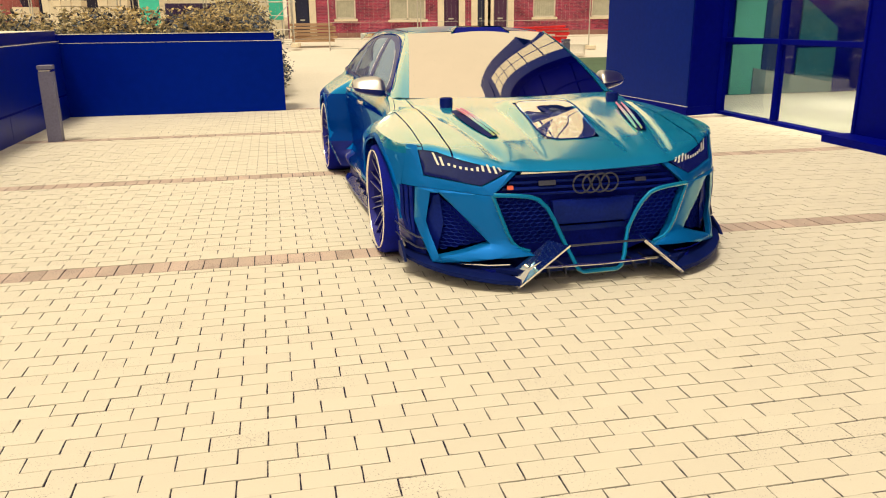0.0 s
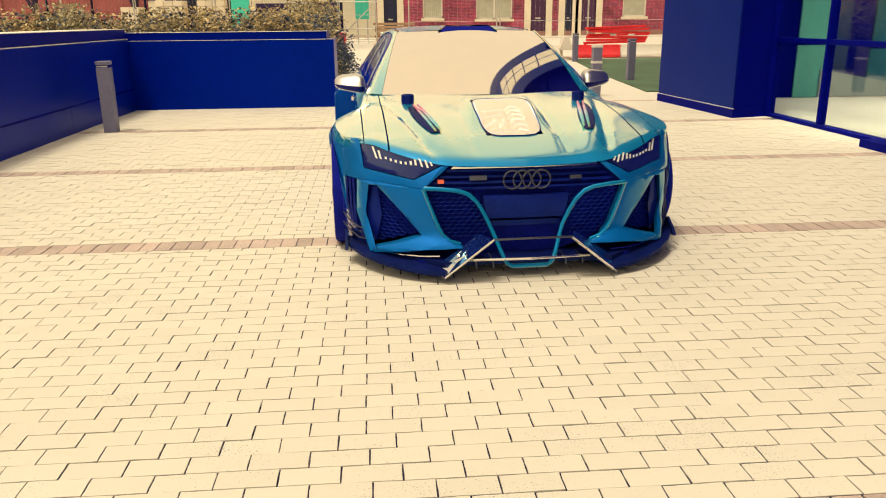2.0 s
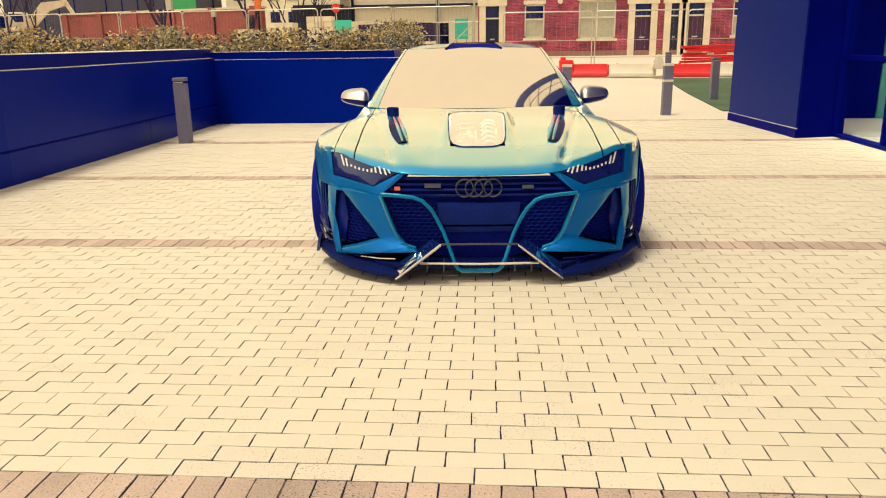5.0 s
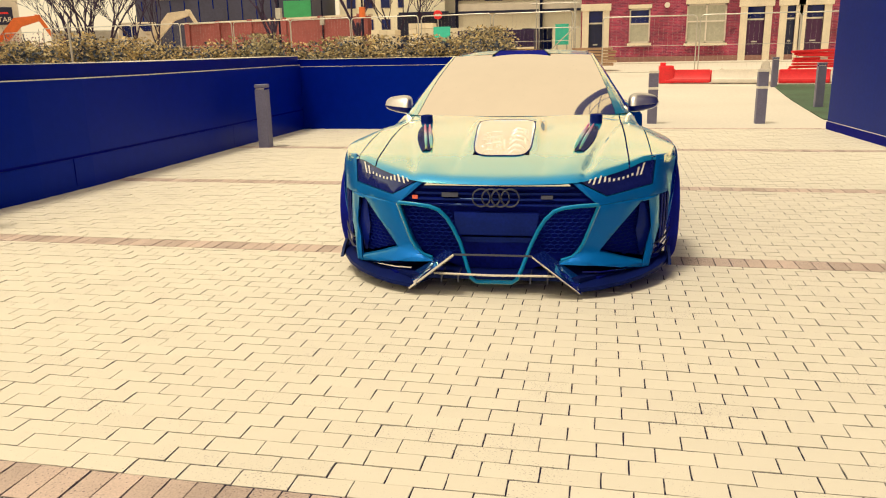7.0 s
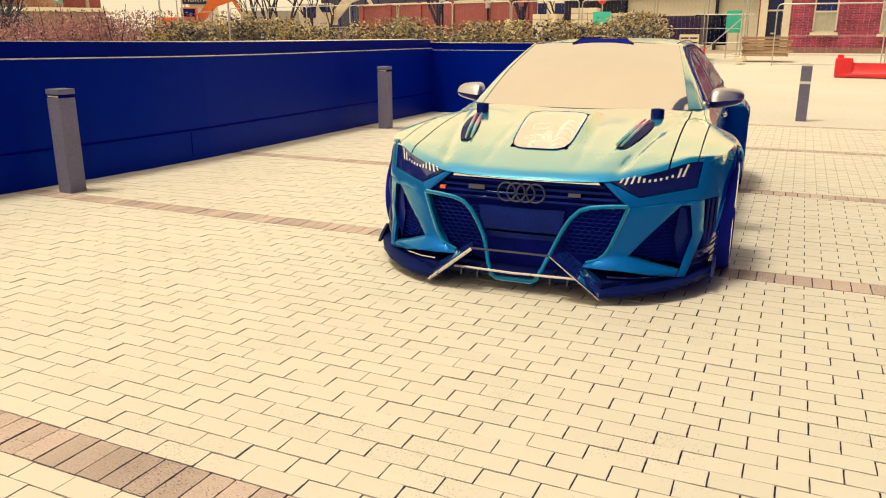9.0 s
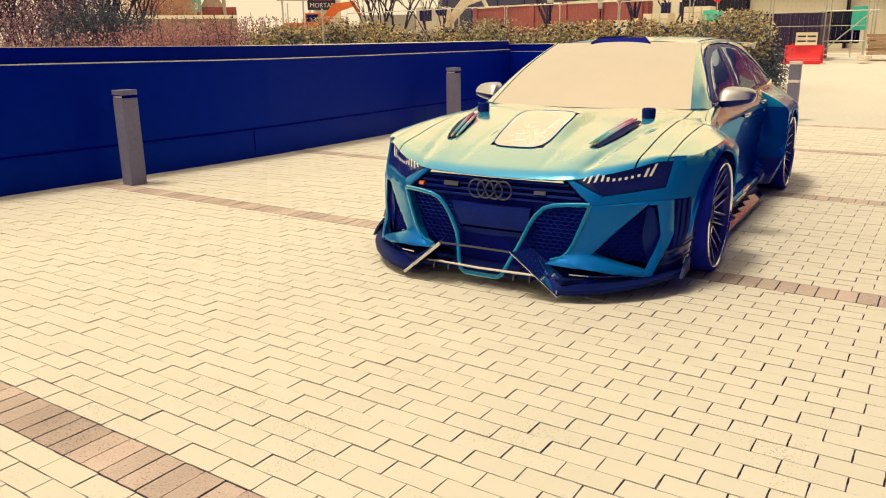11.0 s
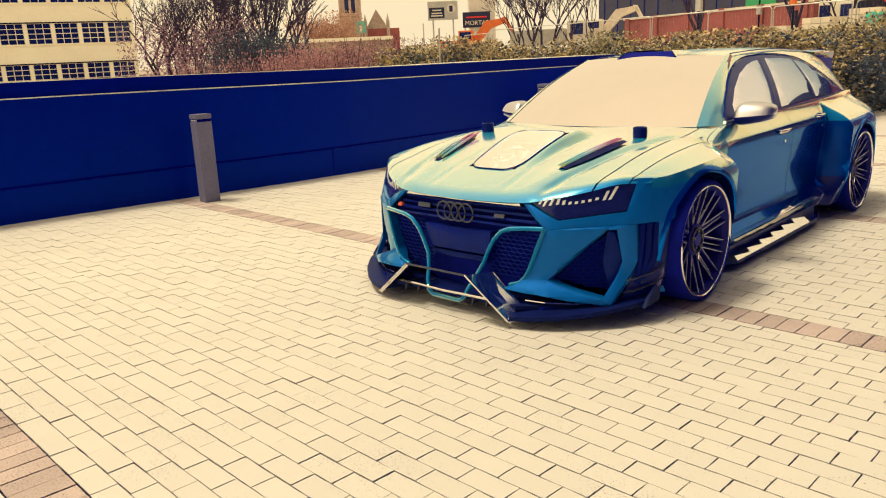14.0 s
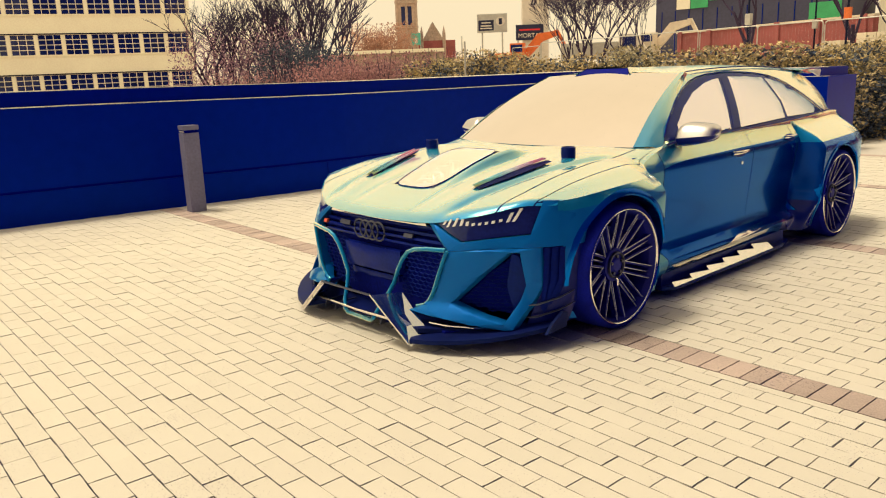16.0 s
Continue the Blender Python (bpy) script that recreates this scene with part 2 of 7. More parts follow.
def sheet(xs, ys, lift, height=ground_height):
    bm = bmesh.new()
    grid = [[bm.verts.new((x, y, height(y) + lift)) for x in xs] for y in ys]
    for i in range(len(ys) - 1):
        for j in range(len(xs) - 1):
            bm.faces.new((grid[i][j], grid[i][j + 1], grid[i + 1][j + 1], grid[i + 1][j]))
    return bm


ys_ground = [-3000, -300, -40, -5, 13.7] + [15 + 1.5 * k for k in range(40)] + [90, 300, 3000]
ground = mesh_ob("ground", sheet([-3000, -300, -60, -20, 0, 20, 60, 300, 3000], ys_ground, -0.02), M_SOIL)
tagged(ground, "brown earth of the building site reaching the horizon", "ground", kind="structure")
road = mesh_ob("road", sheet([-30, -3, 0.4, 6.0, 9.5, 40], [13.72] + [15 + 1.0 * k for k in range(26)], -0.004), M_ROAD)
tagged(road, "pale smooth concrete forecourt running to the terraced houses", "road", kind="structure")

joint_bed = mesh_ob("pavement", box(-4.0, -6.0, -0.30, 7.6, 13.72, -0.0035), M_JOINT)
tagged(joint_bed, "cream concrete block paving with darker brown bands", "pavement", kind="structure")
pavement = joint_bed

lawn = bmesh.new()
for a, b in (((6.25, 15.2), (7.35, 25.6)),):
    pts = [(6.35, 15.25), (7.45, 25.9), (30, 25.9), (30, 15.25)]
    prism(pts, -0.05, 0.02, "z", lawn)
bmesh.ops.subdivide_edges(lawn, edges=lawn.edges[:], cuts=6, use_grid_fill=True)
for v in lawn.verts:
    if v.co.z > 0:
        v.co.z += 0.02 * noise.noise(v.co * 0.7) + ground_height(v.co.y)
tagged(mesh_ob("lawn", lawn, M_LAWN, smooth=40), "dark green mown lawn edged by the concrete forecourt", "lawn", kind="structure")


# the long wall runs along y at its +x face; the cross wall closes the court
WALL_X, CROSS_Y, WALL_END = -3.27, 13.48, 0.16


def wall_face_x(y):
    return WALL_X - 0.42 * step(7.5, 2.4, y)


wall_w = thing("wall_west", label="long navy clad retaining wall with a stepped coping", category="wall", kind="structure")
stations = [-6, 0, 2.4, 3.2, 4.0, 4.8, 5.6, 6.4, 7.2, 8.5, 10, 12, 13.48]


def strip_wall(bm, set_back, z0, z1, back):
    rows = []
    for y in stations:
        f = wall_face_x(y) - set_back
        lift = 0.042 * step(8.5, 3.0, y)
        a, b = z0 + (lift if z0 > 1 else 0), z1 + (lift if z1 > 1 else 0)
        rows.append([bm.verts.new(p) for p in ((f, y, a), (f, y, b), (back, y, b), (back, y, a))])
    for a, b in zip(rows, rows[1:]):
        for k in range(4):
            bm.faces.new((a[k], b[k], b[(k + 1) % 4], a[(k + 1) % 4]))
    bm.faces.new(rows[0][::-1])
    bm.faces.new(rows[-1])
    return bm


part("cladding", strip_wall(bmesh.new(), 0.0, -0.1, 1.185, -4.1), M_WALL, wall_w)
part("coping", strip_wall(bmesh.new(), 0.035, 1.186, 1.34, -4.05), M_COPING, wall_w)
part("ledge_trim", strip_wall(bmesh.new(), -0.004, 1.178, 1.1895, -3.75), M_EDGE, wall_w, "pale strip for the sky-lit edge")
part("top_trim", strip_wall(bmesh.new(), 0.030, 1.340, 1.347, -4.04), M_EDGE, wall_w, "pale strip for the sky-lit edge")
for y in (3.1, 6.9, 10.6):
    part("panel_joint", box(wall_face_x(y), y - 0.002, 0.05, wall_face_x(y) + 0.0105, y + 0.002, 0.34), M_BLACK, wall_w)
part("seam", strip_wall(bmesh.new(), -0.002, 0.345, 0.372, -3.8), M_BLACK, wall_w, "dark horizontal panel seam")
part("skirting", strip_wall(bmesh.new(), -0.009, -0.02, 0.345, -3.8), M_WALL, wall_w)

wall_n = thing("wall_north", label="navy clad planter wall closing the paved court", category="wall", kind="structure")
part("cladding", box(WALL_X - 0.8, CROSS_Y, -0.1, WALL_END, CROSS_Y + 1.0, 1.15, bevel=0.004), M_WALL, wall_n)
part("coping", box(WALL_X - 0.8, CROSS_Y + 0.035, 1.15, WALL_END - 0.12, CROSS_Y + 0.96, 1.28, bevel=0.004), M_COPING, wall_n)
part("ledge_trim", box(WALL_X, CROSS_Y - 0.004, 1.147, WALL_END + 0.004, CROSS_Y + 0.04, 1.153), M_EDGE, wall_n, "thin pale strip for the sky-lit edge")
part("top_trim", box(WALL_X, CROSS_Y + 0.03, 1.280, WALL_END - 0.118, CROSS_Y + 0.3, 1.286), M_EDGE, wall_n, "pale strip for the sky-lit edge")

# ------------------------------------------------------------------ the dark building
bld = thing("building_east", label="dark slate clad building with a tall glazed entrance", category="building", kind="structure")
pier = bmesh.new()
prism([(5.98, 13.55), (6.17, 10.92), (6.74, 11.09), (6.74, 13.55)], 0.0, 19.0, "z", pier)
part("pier", pier, M_PIER, bld, "slate grey metal panel pier")
part("base_line", prism([(5.972, 13.558), (6.162, 10.892), (6.182, 10.892), (5.995, 13.558)], 0.131, 0.139, "z"), M_EDGE, bld, "thin pale line over the pier base")
part("pier_base", prism([(5.965, 13.565), (6.155, 10.875), (6.73, 11.03), (6.73, 13.565)], 0.0, 0.13, "z"), M_BLACK, bld)
part("pier_return", prism([(6.18, 10.888), (6.75, 11.04), (6.75, 11.085), (6.18, 10.915)], 0.0, 19.0, "z"), M_BLACK, bld, "black return panel")
part("side_wall", prism([(6.79, 8.03), (6.95, 8.03), (6.95, -8.0), (6.79, -8.0)], 0.0, 19.0, "z"), M_BLACK, bld, "black metal panel wall")
part("plinth", prism([(6.42, 8.13), (6.787, 8.13), (6.787, -8.0), (6.42, -8.0)], 0.0, 0.09, "z"), M_BLACK, bld)
part("outer_wall", box(6.95, 13.56, 0, 14, 13.9, 19.0), M_PIER, bld)
part("back_wall", box(13.8, 0, 0, 14, 13.56, 19.0), M_PIER, bld)
part("roof", box(6.2, -8, 19.0, 14, 13.9, 19.3), M_PIER, bld)
part("upper_storey", box(6.02, 13.57, 8.0, 14, 14.9, 24.0, bevel=0.03), M_PIER, bld, "slate clad upper storey that oversails the pier")
part("upper_storey", box(6.02, 10.9, 19.31, 14, 13.56, 24.0, bevel=0.03), M_PIER, bld)
part("sill", box(6.76, 8.135, 0.0, 6.93, 11.08, 0.045), M_BLACK, bld)
part("interior_floor", box(6.935, 0.0, -0.02, 13.8, 13.56, 0.02), M_FLOOR, bld, "pale polished floor seen through the glass")
part("end_wall", box(6.75, 13.46, 0.02, 13.7, 13.555, 4.5), M_BLACK, bld)
for x0, x1, z0, z1, m in ((8.46, 9.08, 0.03, 0.95, M_TEAL), (8.46, 9.08, 1.04, 3.0, M_TEAL), (9.10, 9.41, 0.03, 0.95, M_SLATE_BLUE), (9.10, 9.41, 1.04, 3.0, M_SLATE_BLUE), (9.84, 10.67, 0.03, 0.87, M_TEAL_DARK)):
    part("partition", box(x0, 13.42, z0, x1, 13.455, z1), m, bld, "teal green interior panel")
part("partition", prism([(9.86, 1.0), (10.67, 1.0), (10.65, 1.25), (9.94, 1.75), (9.86, 1.80)], 13.42, 13.455, "y"), M_TEAL_DARK, bld, "dark teal interior panel with a slanting top")
# pale panel added for the sloping reflection in the glass
part("low_screen", prism([(8.92, 0.03), (10.66, 0.03), (10.66, 0.215), (8.92, 0.52)], 13.40, 13.417, "y"), M_REFLECTION_GREY, bld, "pale sloping panel for a reflection in the glass")
part("inner_ceiling", box(6.95, 0, 4.5, 13.8, 13.5, 4.6), M_WHITE, bld)

win = thing("window_1", label="tall dark framed glazing reflecting the paved court", category="window", kind="structure")
part("mullion", box(6.735, 11.02, 0.0, 6.89, 11.13, 19.0), M_BLACK, win)
for y0, y1 in ((8.033, 8.075), (9.63, 9.68)):
    part("mullion", box(6.77, y0, 0.05, 6.89, y1, 19.0, bevel=0.006), M_BLACK, win)
for y0, y1 in ((8.075, 9.63), (9.68, 11.02)):
    part("transom", box(6.78, y0, 1.09, 6.88, y1, 1.16, bevel=0.006), M_BLACK, win)
    for z in (3.2, 6.5, 9.8, 13.1):
        part("transom", box(6.78, y0, z, 6.88, y1, z + 0.07, bevel=0.006), M_BLACK, win)
    for z0, z1 in ((0.05, 1.09), (1.16, 3.2), (3.27, 6.5), (6.57, 9.8), (9.87, 13.1), (13.17, 19.0)):
        if z0 > 3:
            part("spandrel", box(6.815, y0, z0, 6.84, y1, z1), M_BLACK, win, "dark spandrel panel")
            continue
        pane = part("pane", box(6.822, y0, z0, 6.834, y1, z1), M_GLASS, win, "clear glass pane")
        pane.visible_shadow = False
strip = thing("window_2", label="tall strip of pale mirrored windows high on the slate pier", category="window", kind="structure")
for k in range(6):
    z = 5.2 + 2.05 * k
    for a, b in ((0.30, 0.58), (0.61, 0.89)):      # along the pier's slanting west face
        (xa, ya), (xb, yb) = ((6.17 - 0.19 * q, 10.92 + 2.63 * q) for q in (a, b))
        part("pane", prism([(xa - 0.03, ya), (xb - 0.03, yb), (xb + 0.01, yb), (xa + 0.01, ya)], z, z + 1.9, "z"), M_SKYGLASS, strip, "pale mirrored pane")
for y in (6.0, 9.5, 12.0):
    lamp = thing("ceiling_light", label="long white interior ceiling light", category="light", group="interior ceiling lights")
    part("diffuser", box(8.2, y - 0.08, 4.44, 11.4, y + 0.08, 4.50), M_WHITE, lamp)
interior = new("entrance_light", bpy.data.lights.new("entrance_light", "AREA"))
interior.data.shape, interior.data.size, interior.data.size_y, interior.data.energy = "RECTANGLE", 3.2, 6.5, 190
interior.data.spread = math.radians(80)
interior.data.color = (1.0, 0.86, 0.66)
interior.matrix_world = pose(9.8, 9.4, 4.42)


# ------------------------------------------------------------------ bollards
def bollard(bands):
    root = thing("bollard", label="grey square steel bollard with a slotted cap" if not bands else "grey square bollard with white reflective bands",
                 category="bollard", group="bollards round the court" if not bands else "bollards across the forecourt")
    s = 0.085
    part("post", box(-s, -s, -0.02, s, s, 0.875 if not bands else 0.93, bevel=0.008), M_BOLLARD, root)
    if not bands:
        part("neck", box(-s + 0.012, -s + 0.012, 0.875, s - 0.012, s - 0.012, 0.905), M_BLACK, root, "dark light slot")
        part("light_strip", box(-s + 0.010, -s + 0.006, 0.882, s - 0.022, -s + 0.013, 0.895), M_REFLECT, root, "pale light strip")
        part("cap", box(-s - 0.003, -s - 0.003, 0.905, s + 0.003, s + 0.003, 0.955, bevel=0.008), M_BOLLARD, root)
    else:
        for z in (0.62, 0.915):
            part("reflective_band", box(-s - 0.003, -s - 0.003, z, s + 0.003, s + 0.003, z + 0.045), M_REFLECT, root, "white reflective band")
    return root


plain = bollard(False)
plain.matrix_world = pose(-2.80, 10.74, 0, 0, 0, 3)
copy_thing(plain, pose(-3.03, 4.99, 0, 0, 0, -4))
copy_thing(plain, pose(6.95, 18.2, 0.02))
banded = bollard(True)
banded.matrix_world = pose(3.2, 14.6, 0)
copy_thing(banded, pose(5.1, 14.6, 0))
copy_thing(banded, pose(1.62, 14.4, 0))
copy_thing(plain, pose(7.35, 25.2, 0.03))

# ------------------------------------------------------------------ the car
# one car paint in four copies, each toned for how light falls there
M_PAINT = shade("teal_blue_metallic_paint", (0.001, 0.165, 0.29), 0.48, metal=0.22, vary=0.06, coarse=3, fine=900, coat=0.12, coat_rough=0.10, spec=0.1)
M_CHEEK = shade("teal_blue_paint_weak_gloss", (0.001, 0.118, 0.35), 0.45, metal=0.25, vary=0.06, coarse=3, fine=900, coat=0.1, coat_rough=0.10, spec=0.1)
M_BODY = shade("teal_blue_paint_shaded_sides", (0.0005, 0.075, 0.36), 0.22, metal=0.85, vary=0.06, coarse=3, fine=900, coat=0.06, coat_rough=0.015, spec=0.1, tint=(0.05, 0.34, 0.66))
M_FLARE = shade("teal_blue_paint_shaded_flare", (0.0005, 0.045, 0.30), 0.25, metal=0.4, vary=0.06, coarse=3, fine=900, coat=0.1, coat_rough=0.03, spec=0.1, tint=(0.05, 0.34, 0.66))
M_CARBON = shade("gloss_black_carbon", (0.003, 0.010, 0.16), 0.35, vary=0.3, coarse=8, fine=300, coat=0.15, coat_rough=0.06, spec=0.12)
M_LIP = shade("satin_black_splitter", (0.004, 0.009, 0.085), 0.45, vary=0.3, coarse=8, fine=300, spec=0.15, tint=(0.5, 0.75, 0.95))
M_GUN = shade("gunmetal", (0.075, 0.08, 0.12), 0.3, metal=0.6, vary=0.15, coarse=8, fine=60)
M_DARK = shade("black_mesh_plastic", (0.004, 0.010, 0.23), 0.75, vary=0.3, coarse=6, fine=60, spec=0.06)
M_TRIM = shade("slate_gloss_trim", (0.004, 0.011, 0.17), 0.25, vary=0.2, coarse=6, fine=60, spec=0.20, tint=(0.4, 0.75, 0.95))
M_MESH = shade("dark_mesh_bars", (0.002, 0.009, 0.17), 0.5, vary=0.2, coarse=6, fine=60, spec=0.10, tint=(0.4, 0.75, 0.95))
M_TYRE = shade("tyre_rubber", (0.003, 0.008, 0.24), 0.8, vary=0.25, coarse=10, fine=120, spec=0.12)
M_CHROME = shade("polished_metal", (0.86, 0.82, 0.76), 0.14, metal=1.0, vary=0.06, coarse=8, fine=60)
M_ALLOY = shade("dark_alloy", (0.001, 0.004, 0.24), 0.6, metal=0.1, vary=0.2, coarse=8, fine=60)
M_SCREEN = shade("mirror_film_glass", (0.93, 0.84, 0.76), 0.035, metal=1.0, vary=0.015, coarse=1.2, fine=6)
M_SIDEGLASS = shade("mirror_tint_side_glass", (0.002, 0.010, 0.13), 0.1, vary=0.1, coarse=1.5, fine=6, spec=0.05)
M_LAMP = shade("smoked_lamp_lens", (0.010, 0.016, 0.12), 0.25, vary=0.2, coarse=8, fine=50, coat=0.08, spec=0.1)
M_LED = shade("white_light_guide", (0.86, 0.84, 0.78), 0.3, vary=0.05)
M_AMBER = shade("orange_reflector", (0.80, 0.13, 0.07), 0.35, vary=0.1)
M_YELLOW = shade("yellow_cap", (0.85, 0.55, 0.04), 0.4, vary=0.1)
M_CLEAR = glass("bonnet_window_glass", (0.93, 0.96, 0.97), 0.0, 1.45)


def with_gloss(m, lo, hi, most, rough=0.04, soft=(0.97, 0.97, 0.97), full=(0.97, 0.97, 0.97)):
    """Gloss added over the base, growing towards grazing view; its tint paints the sheen's colour."""
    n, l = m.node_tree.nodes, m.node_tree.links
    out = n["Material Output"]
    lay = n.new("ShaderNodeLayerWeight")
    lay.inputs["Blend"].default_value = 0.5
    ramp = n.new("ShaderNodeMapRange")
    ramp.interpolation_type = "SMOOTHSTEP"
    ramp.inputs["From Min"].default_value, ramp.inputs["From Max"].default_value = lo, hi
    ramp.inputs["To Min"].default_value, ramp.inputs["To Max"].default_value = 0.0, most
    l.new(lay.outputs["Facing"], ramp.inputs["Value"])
    tint_ramp = n.new("ShaderNodeMapRange")
    tint_ramp.inputs["From Min"].default_value, tint_ramp.inputs["From Max"].default_value = lo, lo + 1.15 * (hi - lo)
    l.new(lay.outputs["Facing"], tint_ramp.inputs["Value"])
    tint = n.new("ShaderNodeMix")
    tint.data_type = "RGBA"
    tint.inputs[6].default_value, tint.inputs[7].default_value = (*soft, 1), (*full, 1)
    l.new(tint_ramp.outputs["Result"], tint.inputs[0])
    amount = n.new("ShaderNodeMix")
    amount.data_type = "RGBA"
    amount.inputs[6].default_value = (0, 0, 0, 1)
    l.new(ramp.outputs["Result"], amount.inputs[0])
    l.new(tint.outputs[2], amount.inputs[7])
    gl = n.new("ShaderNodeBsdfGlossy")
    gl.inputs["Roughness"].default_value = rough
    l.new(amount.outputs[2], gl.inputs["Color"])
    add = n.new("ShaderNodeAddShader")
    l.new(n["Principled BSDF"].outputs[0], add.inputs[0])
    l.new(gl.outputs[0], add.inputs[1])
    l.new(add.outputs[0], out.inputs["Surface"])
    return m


def with_facing_gloss(m, lo, hi, most, colour, rough=0.32):
    """Added soft gloss, strongest where the surface faces the viewer: metal flake in paint, painted-in reflection on
    glass.
    """
    n, l = m.node_tree.nodes, m.node_tree.links
    out = n["Material Output"]
    lay = n.new("ShaderNodeLayerWeight")
    lay.inputs["Blend"].default_value = 0.5
    ramp = n.new("ShaderNodeMapRange")
    ramp.interpolation_type = "SMOOTHSTEP"
    ramp.inputs["From Min"].default_value, ramp.inputs["From Max"].default_value = lo, hi
    ramp.inputs["To Min"].default_value, ramp.inputs["To Max"].default_value = most, 0.0
    l.new(lay.outputs["Facing"], ramp.inputs["Value"])
    amount = n.new("ShaderNodeMix")
    amount.data_type = "RGBA"
    amount.inputs[6].default_value, amount.inputs[7].default_value = (0, 0, 0, 1), (*colour, 1)
    l.new(ramp.outputs["Result"], amount.inputs[0])
    gl = n.new("ShaderNodeBsdfGlossy")
    gl.inputs["Roughness"].default_value = rough
    l.new(amount.outputs[2], gl.inputs["Color"])
    add = n.new("ShaderNodeAddShader")
    l.new(out.inputs["Surface"].links[0].from_socket, add.inputs[0])
    l.new(gl.outputs[0], add.inputs[1])
    l.new(add.outputs[0], out.inputs["Surface"])


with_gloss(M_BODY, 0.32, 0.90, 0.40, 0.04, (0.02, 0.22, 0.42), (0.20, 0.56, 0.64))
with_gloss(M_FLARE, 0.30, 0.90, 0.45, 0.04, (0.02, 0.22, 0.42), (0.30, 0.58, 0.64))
with_facing_gloss(M_BODY, 0.12, 0.56, 1.0, (0.0005, 0.085, 0.30))
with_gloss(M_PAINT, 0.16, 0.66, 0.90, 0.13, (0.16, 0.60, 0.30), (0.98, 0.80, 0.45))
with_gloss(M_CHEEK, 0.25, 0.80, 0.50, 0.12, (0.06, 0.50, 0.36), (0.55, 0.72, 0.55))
with_facing_gloss(M_CHEEK, 0.15, 0.70, 1.0, (0.0005, 0.035, 0.20), 0.6)
with_facing_gloss(M_PAINT, 0.15, 0.70, 1.0, (0.0005, 0.035, 0.20), 0.6)
# side glass reflection painted by view angle: cream face-on, dim blue towards grazing
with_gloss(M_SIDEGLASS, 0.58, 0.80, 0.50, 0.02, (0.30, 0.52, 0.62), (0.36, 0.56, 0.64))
with_facing_gloss(M_SIDEGLASS, 0.58, 0.80, 0.92, (0.96, 0.90, 0.84), 0.02)
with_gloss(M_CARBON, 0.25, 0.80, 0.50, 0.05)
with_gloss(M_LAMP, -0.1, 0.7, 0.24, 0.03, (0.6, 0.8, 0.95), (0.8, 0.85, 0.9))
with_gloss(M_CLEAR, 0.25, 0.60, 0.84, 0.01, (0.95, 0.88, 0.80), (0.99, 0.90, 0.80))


def oil_slick():
    m = shade("oil_slick_titanium", (0.6, 0.6, 0.6), 0.4, metal=0.2, vary=0.05)
    n, l = m.node_tree.nodes, m.node_tree.links
    geo = n.new("ShaderNodeTexCoord")
    sep = n.new("ShaderNodeSeparateXYZ")
    l.new(geo.outputs["Object"], sep.inputs[0])
    tex = n.new("ShaderNodeTexNoise")
    tex.inputs["Scale"].default_value = 14
    l.new(geo.outputs["Object"], tex.inputs["Vector"])
    along = n.new("ShaderNodeMapRange")
    along.inputs["From Min"].default_value, along.inputs["From Max"].default_value = -1.92, -1.42
    l.new(sep.outputs["Y"], along.inputs["Value"])
    wave = n.new("ShaderNodeMath")
    wave.operation = "MULTIPLY_ADD"
    wave.inputs[1].default_value = 0.35
    l.new(tex.outputs["Fac"], wave.inputs[0])
    l.new(along.outputs["Result"], wave.inputs[2])
    ramp = n.new("ShaderNodeValToRGB")
    e = ramp.color_ramp.elements
    e[0].position, e[0].color = 0.20, (0.80, 0.86, 0.50, 1)
    e[1].position, e[1].color = 1.0, (0.95, 0.40, 0.60, 1)
    for p, c in ((0.34, (0.45, 0.85, 0.80, 1)), (0.55, (0.45, 0.85, 0.92, 1)), (0.72, (0.85, 0.93, 0.95, 1)), (0.88, (0.93, 0.72, 0.85, 1))):
        k = e.new(p)
        k.color = c
    l.new(wave.outputs[0], ramp.inputs[0])
    l.new(ramp.outputs[0], n["Principled BSDF"].inputs["Base Color"])
    return m


M_SPOKE = shade("machined_spoke_edge", (0.50, 0.50, 0.54), 0.28, metal=0.75, vary=0.2, coarse=8, fine=60)
M_OIL = oil_slick()
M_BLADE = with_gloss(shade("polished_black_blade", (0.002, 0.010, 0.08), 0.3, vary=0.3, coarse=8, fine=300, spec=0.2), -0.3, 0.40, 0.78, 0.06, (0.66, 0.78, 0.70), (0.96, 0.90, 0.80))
M_MIRROR = shade("brushed_silver_mirror_cap", (0.66, 0.63, 0.62), 0.30, metal=1.0, vary=0.05, coarse=8, fine=80)

CAR = pose(1.65, 6.30, 0, 0, 0, 2.4)
car = thing("car", CAR, "teal blue wide-bodied sports estate car parked on the paving", "car")
FRONT_AXLE, REAR_AXLE, HUB_Z = -1.41, 1.60, 0.352
ARCH_F, ARCH_R = 0.394, 0.390

CENTRE_Z = [(-2.27, 0.655), (-2.15, 0.700), (-2.0, 0.752), (-1.92, 0.776), (-1.6, 0.848), (-1.3, 0.893), (-1.0, 0.926), (-0.6, 0.955)]
EDGE_U = [(-2.3, 1.0), (-1.86, 1.0), (-1.75, 1.05), (-1.6, 1.085), (-1.4, 1.095), (-1.15, 1.075), (-1.02, 1.0), (-0.93, 0.925), (-0.62, 0.878)]
